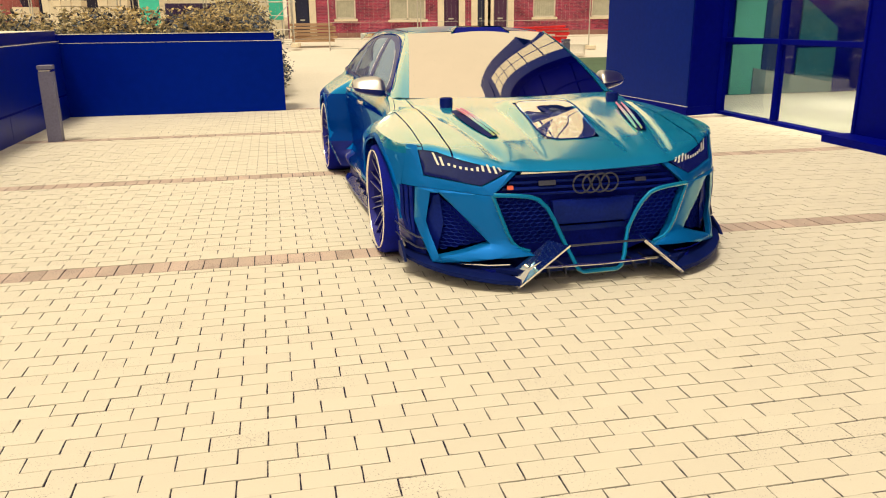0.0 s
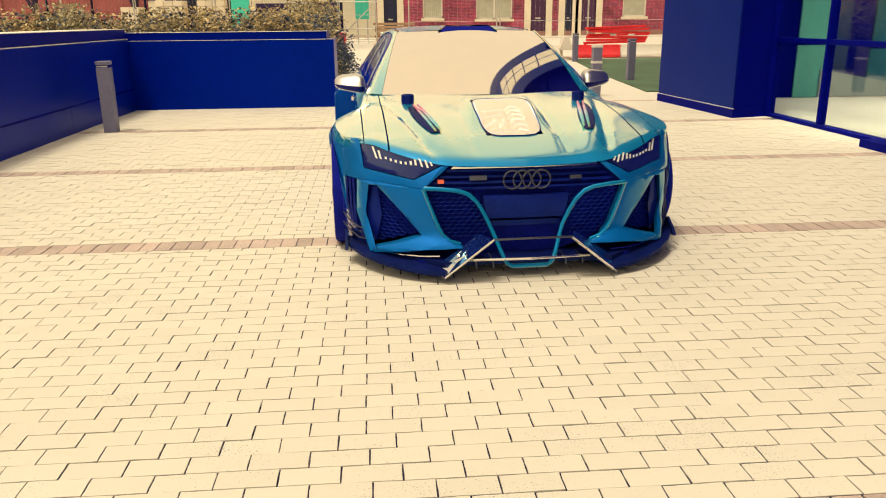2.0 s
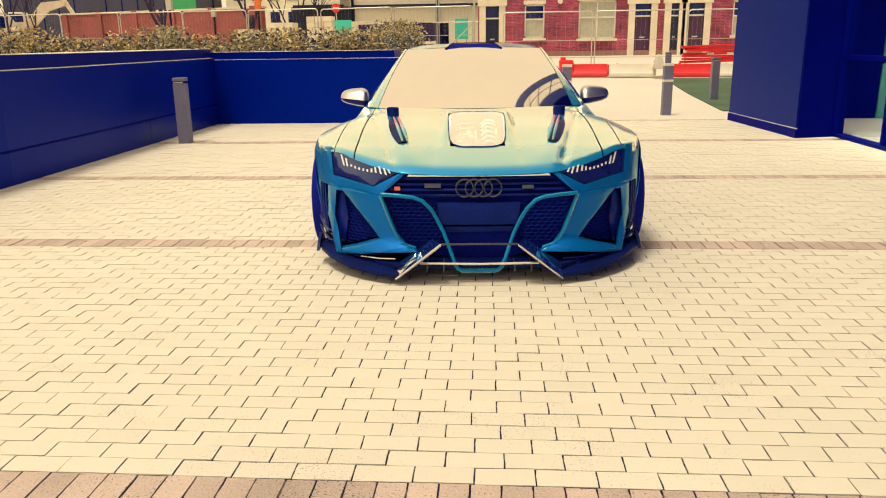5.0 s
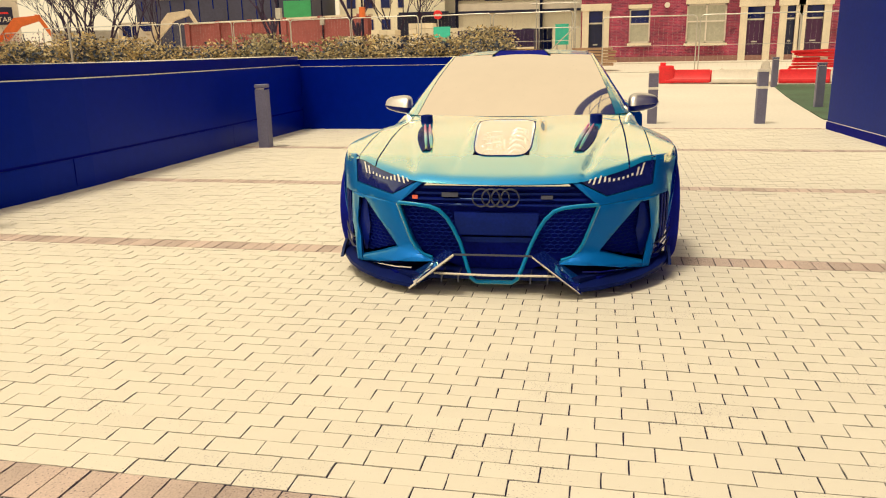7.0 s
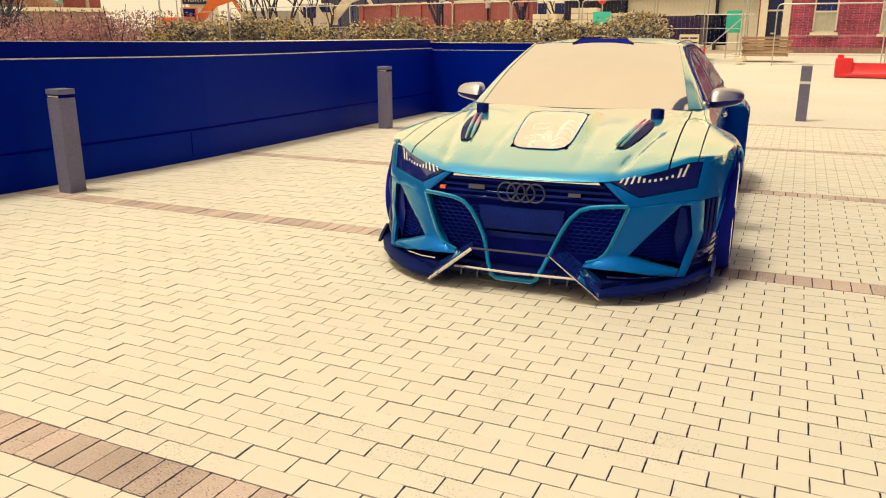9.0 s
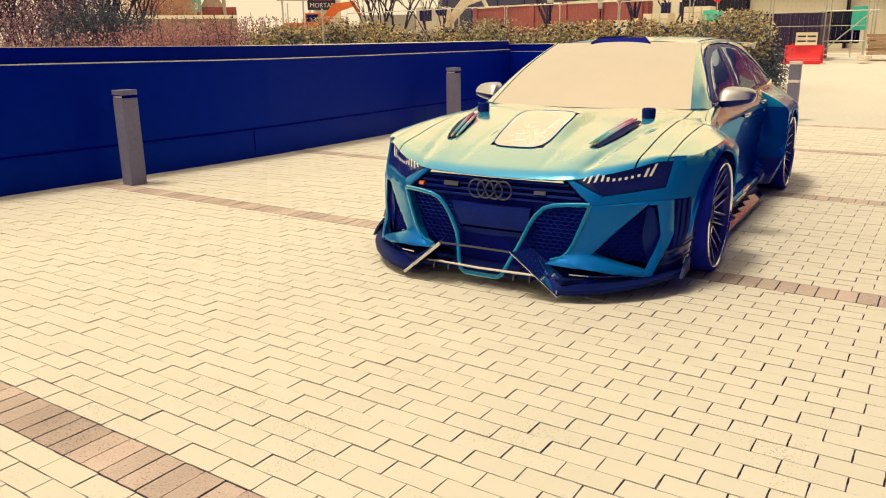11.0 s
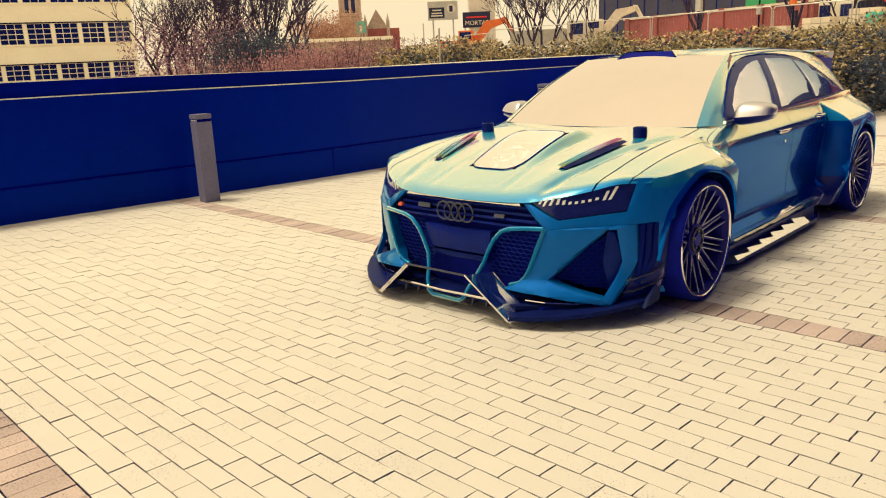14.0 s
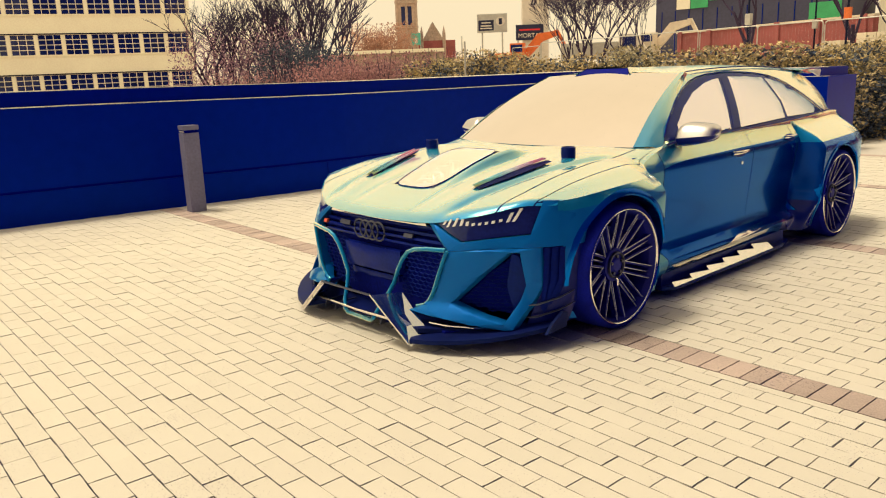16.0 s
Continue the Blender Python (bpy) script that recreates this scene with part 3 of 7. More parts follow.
EDGE_Z = [(-2.3, 0.70), (-1.95, 0.752), (-1.8, 0.765), (-1.6, 0.785), (-1.4, 0.797), (-1.15, 0.805), (-1.0, 0.825), (-0.9, 0.86),
          (-0.6, 0.925), (0.0, 0.943), (1.0, 0.957), (1.5, 0.972), (2.0, 0.985), (2.45, 0.965)]
NOSE_Y = [(0.0, -2.265), (0.3, -2.25), (0.5, -2.222), (0.72, -2.107), (0.95, -1.905), (1.0, -1.85)]
FASCIA_Y = [(0.0, -2.29), (0.45, -2.272), (0.59, -2.245), (0.75, -2.15), (0.83, -2.085), (0.92, -2.015), (1.0, -1.92), (1.06, -1.80), (1.10, -1.71), (1.13, -1.60)]
FLARE_U = [(-2.02, 0.92), (-1.92, 1.0), (-1.80, 1.06), (-1.71, 1.10), (-1.6, 1.125), (-1.4, 1.14), (-1.15, 1.14), (-1.0, 1.12)]
SIDE_U = [(0.12, 0.95), (0.19, 0.985), (0.235, 0.985), (0.275, 0.925), (0.40, 0.908), (0.60, 0.928), (0.72, 0.938), (0.80, 0.941), (0.835, 0.929), (0.93, 0.866), (0.96, 0.860)]
REAR_EDGE = [(0.12, 1.04), (0.285, 1.09), (0.42, 1.135), (0.56, 1.15), (0.72, 1.18), (0.88, 1.20), (0.97, 1.18)]
ROOF_Z = [(-0.6, 1.35), (-0.05, 1.372), (0.3, 1.390), (0.8, 1.400), (1.4, 1.388), (2.0, 1.345), (2.3, 1.315)]
ROOF_U = [(-0.6, 0.585), (0.0, 0.588), (1.0, 0.60), (1.6, 0.575), (2.3, 0.50)]


def vent_line(y):
    return 0.47 + (y + 1.93) * 0.22


def top_z(u, y):
    s = min(1.0, u / lerp_table(EDGE_U, y))
    zc, ze = lerp_table(CENTRE_Z, y), lerp_table(EDGE_Z, y)
    z = zc + (ze - zc) * s ** 5
    fade = step(-2.24, -2.05, y) * (1 - step(-1.15, -0.95, y))
    z -= 0.017 * fade * math.exp(-((u - vent_line(y) - 0.105) / 0.026) ** 2)
    z += 0.009 * fade * math.exp(-((u - vent_line(y)) / 0.07) ** 2)
    z -= 0.005 * fade * math.exp(-((u - 0.27) / 0.022) ** 2)
    z += 0.050 * step(-1.99, -1.40, y) * (1 - step(-1.32, -1.12, y)) * (1 - step(0.205, 0.265, u))
    z += 0.010 * (1 - step(-2.20, -1.7, y) * 0.6) * math.exp(-((u - 0.88 * lerp_table(EDGE_U, y)) / 0.06) ** 2)
    return z


def side_u(y, z):
    taper = 1.0 - 0.05 * step(1.7, 2.2, y) - 0.20 * step(2.12, 2.6, y) ** 1.5
    base = lerp_table(SIDE_U, z) * taper
    ze = lerp_table(EDGE_Z, y)
    if y < 0.0:
        k = 1 - step(-1.03, -0.95, y)
        if k > 0:
            wide = lerp_table(FLARE_U, y - 0.35 * max(0.0, z - 0.52))
            top = lerp_table(EDGE_U, y)
            zs = ze - 0.13
            u = wide if z < zs else wide - (wide - top) * min(1.0, (z - zs) / 0.13) ** 2
            u -= 0.05 * max(0.0, (0.42 - z) / 0.3)
            base = base + (u - base) * k
        return base
    yb = lerp_table(REAR_EDGE, z)
    k = step(yb, yb + 0.065, y) * (1 - step(0.73, 0.955, z))
    wide = 1.125 - 0.10 * step(1.85, 2.35, y) - 0.12 * step(2.2, 2.55, y) - 0.10 * max(0.0, (0.36 - z) / 0.26)
    return base + (max(wide, base) - base) * k


def skin(name, fn, us, vs, material, parent, keep=None, label="", smooth=38, snap=None, above=None):
    """A sheet of quads over the lines us and vs; keep chooses the faces, snap moves single points."""
    bm = bmesh.new()
    pts = [[fn(u, v) for v in vs] for u in us]
    made = {}

    def vert(i, j):
        if (i, j) not in made:
            p = pts[i][j]
            made[i, j] = bm.verts.new(snap(p) if snap else p)
        return made[i, j]

    for i in range(len(us) - 1):
        for j in range(len(vs) - 1):
            c = [(pts[i][j][k] + pts[i + 1][j + 1][k]) / 2 for k in range(3)]
            if keep is None or keep(c, (us[i] + us[i + 1]) / 2, (vs[j] + vs[j + 1]) / 2):
                bm.faces.new((vert(i, j), vert(i + 1, j), vert(i + 1, j + 1), vert(i, j + 1)))
    bmesh.ops.remove_doubles(bm, verts=bm.verts[:], dist=0.0004)
    if above:
        for f in bm.faces:
            if above(f.calc_center_median()):
                f.material_index = 1
    return part(name, bm, material, parent, label, smooth)


def lines(a, b, n, extra=()):
    return sorted(set([a + (b - a) * i / n for i in range(n + 1)]) | set(extra))


# bonnet and the tops of the front wings
def crest(s, edge):
    """Distance from the centre line: both panel lines run almost straight along the car."""
    a, b = min(0.78, 0.90 * edge), min(0.925, 0.965 * edge)
    if s < SEAM:
        return a * s / SEAM
    if s < GROOVE:
        return a + (b - a) * (s - SEAM) / (GROOVE - SEAM)
    return b + (edge - b) * (s - GROOVE) / (1 - GROOVE)


def top_point(sign):
    def fn(r, s):
        y = lerp_table(NOSE_Y, crest(s, 1.0)) * (1 - r) + -0.60 * r
        u = crest(s, lerp_table(EDGE_U, y))
        z = top_z(u, y)
        if r < 0.045:      # rolled front edge
            z -= 0.022 * (1 - r / 0.045) ** 2
        return (sign * u, y, z)
    return fn


SEAM, GROOVE = 0.735, 0.835
WIN_U, WIN_Y0, WIN_Y1 = 0.188, -1.945, -1.385
s_lines = lines(0, 1, 60, (SEAM - 0.0037, SEAM + 0.0037, GROOVE - 0.0032, GROOVE + 0.0032))
r_lines = lines(0, 1, 84, (0.01, 0.02, 0.03))


def in_window(c, grow=0.0):
    half = WIN_U + grow - 0.02 * (c[1] - WIN_Y1) / (WIN_Y0 - WIN_Y1)
    return abs(c[0]) < half and WIN_Y0 - grow < c[1] < WIN_Y1 + grow


all_s = [-s for s in reversed(s_lines) if s > 0] + s_lines


def both(r, s):
    p = top_point(1)(r, abs(s))
    return (math.copysign(p[0], s) if s else 0.0, p[1], p[2])


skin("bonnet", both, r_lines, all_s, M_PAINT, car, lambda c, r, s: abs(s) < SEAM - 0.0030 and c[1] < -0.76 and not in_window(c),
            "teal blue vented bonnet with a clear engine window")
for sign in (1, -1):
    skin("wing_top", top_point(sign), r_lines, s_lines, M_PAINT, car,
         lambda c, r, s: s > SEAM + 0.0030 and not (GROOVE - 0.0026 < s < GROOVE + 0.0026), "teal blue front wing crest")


# sides: wings, doors, quarters
def wheel_gap(y, z, grow=0.0):
    return (math.hypot(y - FRONT_AXLE, z - HUB_Z) < ARCH_F + grow) or (math.hypot(y - REAR_AXLE, z - HUB_Z) < ARCH_R + grow)


def snap_arch(p):
    for yc, rad in ((FRONT_AXLE, ARCH_F), (REAR_AXLE, ARCH_R)):
        dy, dz = p[1] - yc, p[2] - HUB_Z
        d = math.hypot(dy, dz)
        if 0.01 < d < rad + 0.008:
            y, z = yc + dy * rad / d, HUB_Z + dz * rad / d
            return (math.copysign(side_u(y, z), p[0]), y, z)
    return p


DOOR_LINES = (-0.735, 0.43, 1.115)
y_lines = lines(-1.84, 2.44, 190, [d + e for d in DOOR_LINES for e in (-0.003, 0.003)] + [-1.0, -0.99, -0.98, -0.97] + [0.84 + 0.011 * k for k in range(42)])
z_lines = lines(0, 1, 44, (0.985,))
SILL = 0.285


def side_point(sign):
    def fn(y, q):
        z = 0.125 + (lerp_table(EDGE_Z, y) - 0.125) * q
        return (sign * side_u(y, z), y, z)
    return fn


for sign in (1, -1):
    for name, y0, y1, z0, label in (("front_wing", -9, DOOR_LINES[0], 0.0, "flared teal blue front wing"), ("front_door", DOOR_LINES[0], DOOR_LINES[1], SILL, ""),
                                    ("rear_door", DOOR_LINES[1], DOOR_LINES[2], SILL, ""), ("rear_quarter", DOOR_LINES[2], 9, 0.36, "boxed wide rear wheel flare"), ("flare_skirt", DOOR_LINES[2] - 0.25, REAR_AXLE, -2, "gloss black lower flare skirt"), ("rear_skirt", REAR_AXLE, 9, -2, "gloss black lower rear skirt"),
                                    ("sill", DOOR_LINES[0], DOOR_LINES[2], -1, "")):
        def keep(c, y, q, y0=y0, y1=y1, z0=z0):
            if wheel_gap(c[1], c[2]) or not (y0 + 0.0025 < y < y1 - 0.0025):
                return False
            if z0 == -1:
                return c[2] < SILL and y < DOOR_LINES[2] - 0.25
            if z0 == -2:
                return c[2] < (0.36 if y > DOOR_LINES[2] else SILL)
            return c[2] > z0 or z0 == 0
        # M_PAINT above the set height puts the sky's reflection on the shoulders
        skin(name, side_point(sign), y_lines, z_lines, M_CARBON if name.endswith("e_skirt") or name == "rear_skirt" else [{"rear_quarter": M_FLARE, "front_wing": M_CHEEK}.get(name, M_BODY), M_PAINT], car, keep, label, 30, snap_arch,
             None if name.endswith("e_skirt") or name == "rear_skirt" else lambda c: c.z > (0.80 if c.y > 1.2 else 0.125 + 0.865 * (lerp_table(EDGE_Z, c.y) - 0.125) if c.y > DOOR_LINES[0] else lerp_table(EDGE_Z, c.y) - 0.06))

# wheel arch lips and dark liners
for sign in (1, -1):
    for yc, rad, a0, a1 in ((FRONT_AXLE, ARCH_F, -28, 206), (REAR_AXLE, ARCH_R, -30, 210)):
        bm, rows = bmesh.new(), []
        liner, lrows = bmesh.new(), []
        for k in range(57):
            a = radians(a0 + (a1 - a0) * k / 56)
            def at(r, du, a=a):
                y, z = yc + r * math.cos(a), HUB_Z + r * math.sin(a)
                return (sign * (side_u(y, z) + du), y, z)
            inner = at(rad, 0)
            rows.append([bm.verts.new(p) for p in ((sign * (abs(inner[0]) - 0.09), yc + (rad - 0.004) * math.cos(a), HUB_Z + (rad - 0.004) * math.sin(a)),
                                                   at(rad - 0.004, -0.002), at(rad + 0.004, 0.007), at(rad + 0.024, 0.007), at(rad + 0.034, -0.002))])
            lrows.append([liner.verts.new((sign * u, yc + (rad + 0.012) * math.cos(a), HUB_Z + (rad + 0.012) * math.sin(a))) for u in (0.55, abs(inner[0]) - 0.03)])
        for a, b in zip(rows, rows[1:]):
            for j in range(4):
                bm.faces.new((a[j], a[j + 1], b[j + 1], b[j]))
        for a, b in zip(lrows, lrows[1:]):
            liner.faces.new((a[0], a[1], b[1], b[0]))
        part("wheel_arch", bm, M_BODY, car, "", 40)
        part("arch_liner", liner, M_DARK, car, "black wheel arch liner", 40)

# dark inner structure that closes the shell
core = bmesh.new()
box(-0.60, -2.12, 0.13, 0.60, -0.9, 0.58, core)
box(-0.86, -0.95, 0.12, 0.86, 1.05, 0.88, core)
box(-0.60, 1.0, 0.13, 0.60, 2.25, 0.9, core)
box(-0.50, -0.35, 0.85, 0.50, 2.0, 1.05, core)
part("chassis", core, M_DARK, car, "black underbody and inner structure")


# glasshouse
def screen_point(a, b):
    lo = Vector((a * 0.768, -0.99 + 0.20 * a * a, 0.929 - 0.005 * a * a))
    hi = Vector((a * 0.585, -0.045 + 0.085 * a * a, 1.372 - 0.016 * a * a))
    p = lo.lerp(hi, b)
    p.y -= 0.018 * math.sin(math.pi * b)
    p.z += 0.030 * math.sin(math.pi * b)
    return p


skin("windscreen", lambda a, b: screen_point(a * 0.985, 0.002 + b * 0.985), lines(-1, 1, 30), lines(0, 1, 20), M_SCREEN, car, None, "raked windscreen with silver mirror film")
skin("screen_surround", lambda a, b: screen_point(a, b) - Vector((0, -0.004, 0.006)), lines(-1, 1, 30), lines(0.02, 1, 20), M_TRIM, car)


def roof_point(a, y):
    return (a * lerp_table(ROOF_U, y), y + 0.085 * a * a * (1 - step(-0.05, 0.7, y)), lerp_table(ROOF_Z, y) - 0.016 * a * a - 0.026 * abs(a) ** 6)


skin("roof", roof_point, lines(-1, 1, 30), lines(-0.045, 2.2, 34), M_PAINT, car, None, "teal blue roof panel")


def cab_u(y, z):
    zb, zt = lerp_table(EDGE_Z, y), lerp_table(ROOF_Z, y) - 0.042
    q = (z - zb) / (zt - zb)
    lo = 0.866 * (1.0 - 0.05 * step(1.4, 2.1, y) - 0.22 * step(1.9, 2.6, y) ** 1.2)
    return lo + (lerp_table(ROOF_U, y) - lo) * q + 0.018 * math.sin(math.pi * min(1, max(0, q)))


def mapped_panel(name, poly, place, material, parent, out=0.0, depth=0.01, rim=0.005, cuts=(0.05, 0.08), label="", drop=None, smooth=35):
    """A flat polygon cut into strips and laid on a curved surface: place(a, b, out) gives the point; its rim is chamfered and it has depth."""
    bm = bmesh.new()
    f = bm.faces.new([bm.verts.new((a, b, 0)) for a, b in poly])
    bmesh.ops.triangulate(bm, faces=[f], ngon_method="EAR_CLIP")
    for axis, gap in ((0, cuts[0]), (1, cuts[1])):
        lo, hi = min(p[axis] for p in poly), max(p[axis] for p in poly)
        k = lo + gap
        while k < hi - 0.2 * gap:
            no = (1, 0, 0) if axis == 0 else (0, 1, 0)
            bmesh.ops.bisect_plane(bm, geom=bm.verts[:] + bm.edges[:] + bm.faces[:], plane_co=[c * k for c in no], plane_no=no, dist=1e-5)
            k += gap
    bmesh.ops.remove_doubles(bm, verts=bm.verts[:], dist=1e-5)
    edge = {v for e in bm.edges if len(e.link_faces) == 1 for v in e.verts}
    if rim:
        bmesh.ops.inset_region(bm, faces=bm.faces[:], thickness=rim, depth=0, use_even_offset=True)
    front = bm.faces[:]
    flat = {v: (v.co.x, v.co.y) for v in bm.verts}
    level = {v: (out - rim if v in edge else out) for v in bm.verts}
    ext = bmesh.ops.extrude_edge_only(bm, edges=[e for e in bm.edges if len(e.link_faces) == 1])
    near = [v for v in flat]
    for v in ext["geom"]:
        if isinstance(v, bmesh.types.BMVert):
            a, b = v.co.x, v.co.y
            v.co = Vector(place(a, b, out - rim - depth))
    for v in near:
        a, b = flat[v]
        v.co = Vector(place(a, b, level[v]))
    return part(name, bm, material, parent, label, smooth)


for sign in (1, -1):
    def on_cab(y, z, out, sign=sign):
        return (sign * (cab_u(y, z) + out), y, z)
    body_side = [(-0.66, 0.925), (-0.36, 1.125), (-0.06, 1.295), (0.12, 1.338), (0.5, 1.352), (1.0, 1.356), (1.5, 1.340), (2.0, 1.303), (2.22, 1.265),
                 (2.40, 1.05), (2.44, 0.966), (2.0, 0.980), (1.0, 0.952), (0.0, 0.938)]
    mapped_panel("cabin_side", body_side, on_cab, M_PAINT, car, 0.0, 0.03, 0.004, (0.08, 0.06))
    trim = [(-0.60, 0.950), (-0.567, 0.985), (-0.465, 1.053), (-0.237, 1.176), (-0.07, 1.245), (0.074, 1.290), (0.20, 1.315), (0.332, 1.330), (0.595, 1.338), (0.853, 1.330), (1.05, 1.315), (1.227, 1.293),
            (1.36, 1.262), (1.461, 1.226), (1.639, 1.138), (1.76, 1.065), (1.885, 0.976), (1.10, 0.972), (0.4, 0.955), (0.0, 0.944)]
    mapped_panel("window_surround", trim, on_cab, M_TRIM, car, 0.004, 0.01, 0.002, (0.08, 0.06), "gloss dark window surround")
    bright = [(-0.585, 0.975), (-0.50, 1.042), (-0.245, 1.182), (-0.075, 1.252), (0.070, 1.298), (0.20, 1.324), (0.332, 1.339), (0.595, 1.347), (0.853, 1.339), (1.05, 1.324), (1.23, 1.302), (1.365, 1.271), (1.468, 1.235), (1.647, 1.147), (1.77, 1.072), (1.90, 0.980)]
    part("surround_line", tube([on_cab(a, b, 0.007) for a, b in bright], 0.004, 6), M_DARK, car, "thin dark seal line", 60)
    for poly in ([(-0.42, 0.968), (-0.38, 1.035), (-0.20, 1.135), (0.02, 1.222), (0.22, 1.276), (0.36, 1.298), (0.450, 1.304), (0.240, 0.962)],
                 [(0.385, 0.966), (0.598, 1.312), (0.853, 1.306), (1.05, 1.293), (1.10, 1.288), (1.145, 1.10), (1.105, 0.986)],
                 [(1.150, 0.990), (1.178, 1.10), (1.135, 1.282), (1.227, 1.270), (1.36, 1.238), (1.455, 1.203), (1.62, 1.120), (1.74, 1.050), (1.825, 0.990)]):
        mapped_panel("side_window", poly, on_cab, M_SIDEGLASS, car, 0.008, 0.006, 0.002, (0.08, 0.06), "side window with mirror tint")
    mapped_panel("door_pillar", [(0.275, 0.964), (0.370, 0.966), (0.583, 1.310), (0.487, 1.306)], on_cab, M_TRIM, car, 0.007, 0.006, 0.001, (0.1, 0.06), "gloss dark door pillar cover")
    strip = [(-0.60 + 0.1 * k) for k in range(28)]
    part("belt_trim", tube([(sign * (cab_u(y, lerp_table(EDGE_Z, y)) + 0.008), y, lerp_table(EDGE_Z, y) + 0.004) for y in strip], 0.007, 6), M_TRIM, car)
    # windscreen pillar between the screen's edge and the side
    pil, prow = bmesh.new(), []
    for k in range(15):
        b = k / 14
        e = screen_point(sign * 0.985, b)
        y = -0.66 + (0.12 + 0.66) * b
        z = e.z - 0.010
        q = Vector((sign * (cab_u(y, z) + 0.001), y, z))
        mid = (e + q) / 2 + Vector((sign * 0.012, -0.012, 0.010))
        prow.append([pil.verts.new(v) for v in (e + Vector((0, 0, 0.004)), e.lerp(mid, 0.6), mid, mid.lerp(q, 0.6), q)])
    for a, b in zip(prow, prow[1:]):
        for j in range(4):
            pil.faces.new((a[j], a[j + 1], b[j + 1], b[j]))
    part("windscreen_pillar", pil, M_PAINT, car, "", 50)
    part("roof_rail", tube([(sign * (lerp_table(ROOF_U, y) - 0.035), y, lerp_table(ROOF_Z, y) - 0.022) for y in lines(0.15, 2.0, 16)], 0.0045, 6), M_TRIM, car, "slim dark roof rail", 60)

# roof scoop
scoop = bmesh.new()
rows = []
for k in range(9):
    q = k / 8
    y = -0.03 + 0.42 * q
    h = 0.033 * (1 - q) ** 1.3 + 0.001
    w0, w1 = 0.245 - 0.02 * q, 0.180 - 0.02 * q
    base = lerp_table(ROOF_Z, y)
    rows.append([scoop.verts.new(p) for p in ((-w0, y - 0.045 * (1 - q), base - 0.012), (-w1, y + 0.022 * (1 - q), base + h), (0, y + 0.022 * (1 - q), base + h + 0.003), (w1, y + 0.022 * (1 - q), base + h), (w0, y - 0.045 * (1 - q), base - 0.012))])
for a, b in zip(rows, rows[1:]):
    for j in range(4):
        scoop.faces.new((a[j], a[j + 1], b[j + 1], b[j]))
scoop_ob = part("roof_scoop", scoop, M_PAINT, car, "low roof air scoop", 25)
mouth = bmesh.new()
front = [(-0.232, -0.080, 1.353), (-0.184, -0.012, 1.399), (0.184, -0.012, 1.399), (0.232, -0.080, 1.353)]
mv = [mouth.verts.new(p) for p in front] + [mouth.verts.new((p[0], p[1] + 0.03, p[2] - 0.004)) for p in front]
for f in ((0, 1, 2, 3), (7, 6, 5, 4), (0, 4, 5, 1), (1, 5, 6, 2), (2, 6, 7, 3), (3, 7, 4, 0)):
    mouth.faces.new([mv[i] for i in f])
part("scoop_mouth", mouth, M_TYRE, scoop_ob, "black scoop opening")

# tail
TAIL = [(0.0, 2.17, 1.325, 0.50), (0.28, 2.38, 0.985, 0.70), (0.36, 2.46, 0.93, 0.80), (0.55, 2.50, 0.74, 0.93), (0.78, 2.53, 0.48, 0.98), (1.0, 2.48, 0.17, 0.95)]


def tail_point(a, q):
    y, z, w = (lerp_table([(t[0], t[k]) for t in TAIL], q) for k in (1, 2, 3))
    return (a * w, y - 0.13 * abs(a) ** 3, z)


skin("tailgate", tail_point, lines(-1, 1, 24), lines(0.3, 1, 20), M_PAINT, car, None, "teal blue tailgate and rear bumper")
skin("rear_window", tail_point, lines(-1, 1, 24), lines(0, 0.3, 8), M_SIDEGLASS, car, None, "rear window with mirror tint")
for sign in (1, -1):
    part("tail_lamp", tube([(sign * (0.72 + 0.04 * k), tail_point(0.8 + 0.04 * k, 0.47)[1] + 0.012, 0.80 - 0.004 * k) for k in range(6)], 0.04, 8), M_CARBON, car, "dark smoked tail lamp", 50)

# roof spoiler
wing = bmesh.new()
rows = []
for k in range(13):
    a = -1 + k / 6
    x = a * 0.585
    lift = -0.02 * a * a
    rows.append([wing.verts.new(p) for p in ((x, 1.98, 1.345 + lift), (x, 2.2, 1.352 + lift), (x, 2.42 - 0.07 * a * a, 1.345 + lift), (x, 2.42 - 0.07 * a * a, 1.318 + lift), (x, 2.15, 1.310 + lift))])
for a, b in zip(rows, rows[1:]):
    for j in range(5):
        wing.faces.new((a[j], a[(j + 1) % 5], b[(j + 1) % 5], b[j]))
wing.faces.new(rows[0])
wing.faces.new(rows[-1][::-1])
spoiler = part("roof_spoiler", wing, M_PAINT, car, "roof spoiler with pale end plates", 40)
for sign in (1, -1):
    part("end_plate", prism([(2.16, 1.318), (2.26, 1.325), (2.36, 1.325), (2.37, 1.300), (2.34, 1.262), (2.28, 1.280)], sign * 0.585, sign * 0.605, "x"), M_LED, spoiler, "pale spoiler end plate")


# front fascia
def fascia(u, z, out):
    return lerp_table(FASCIA_Y, u) + 0.35 * max(0.0, z - 0.52) + 0.06 * max(0.0, 0.2 - z) - out


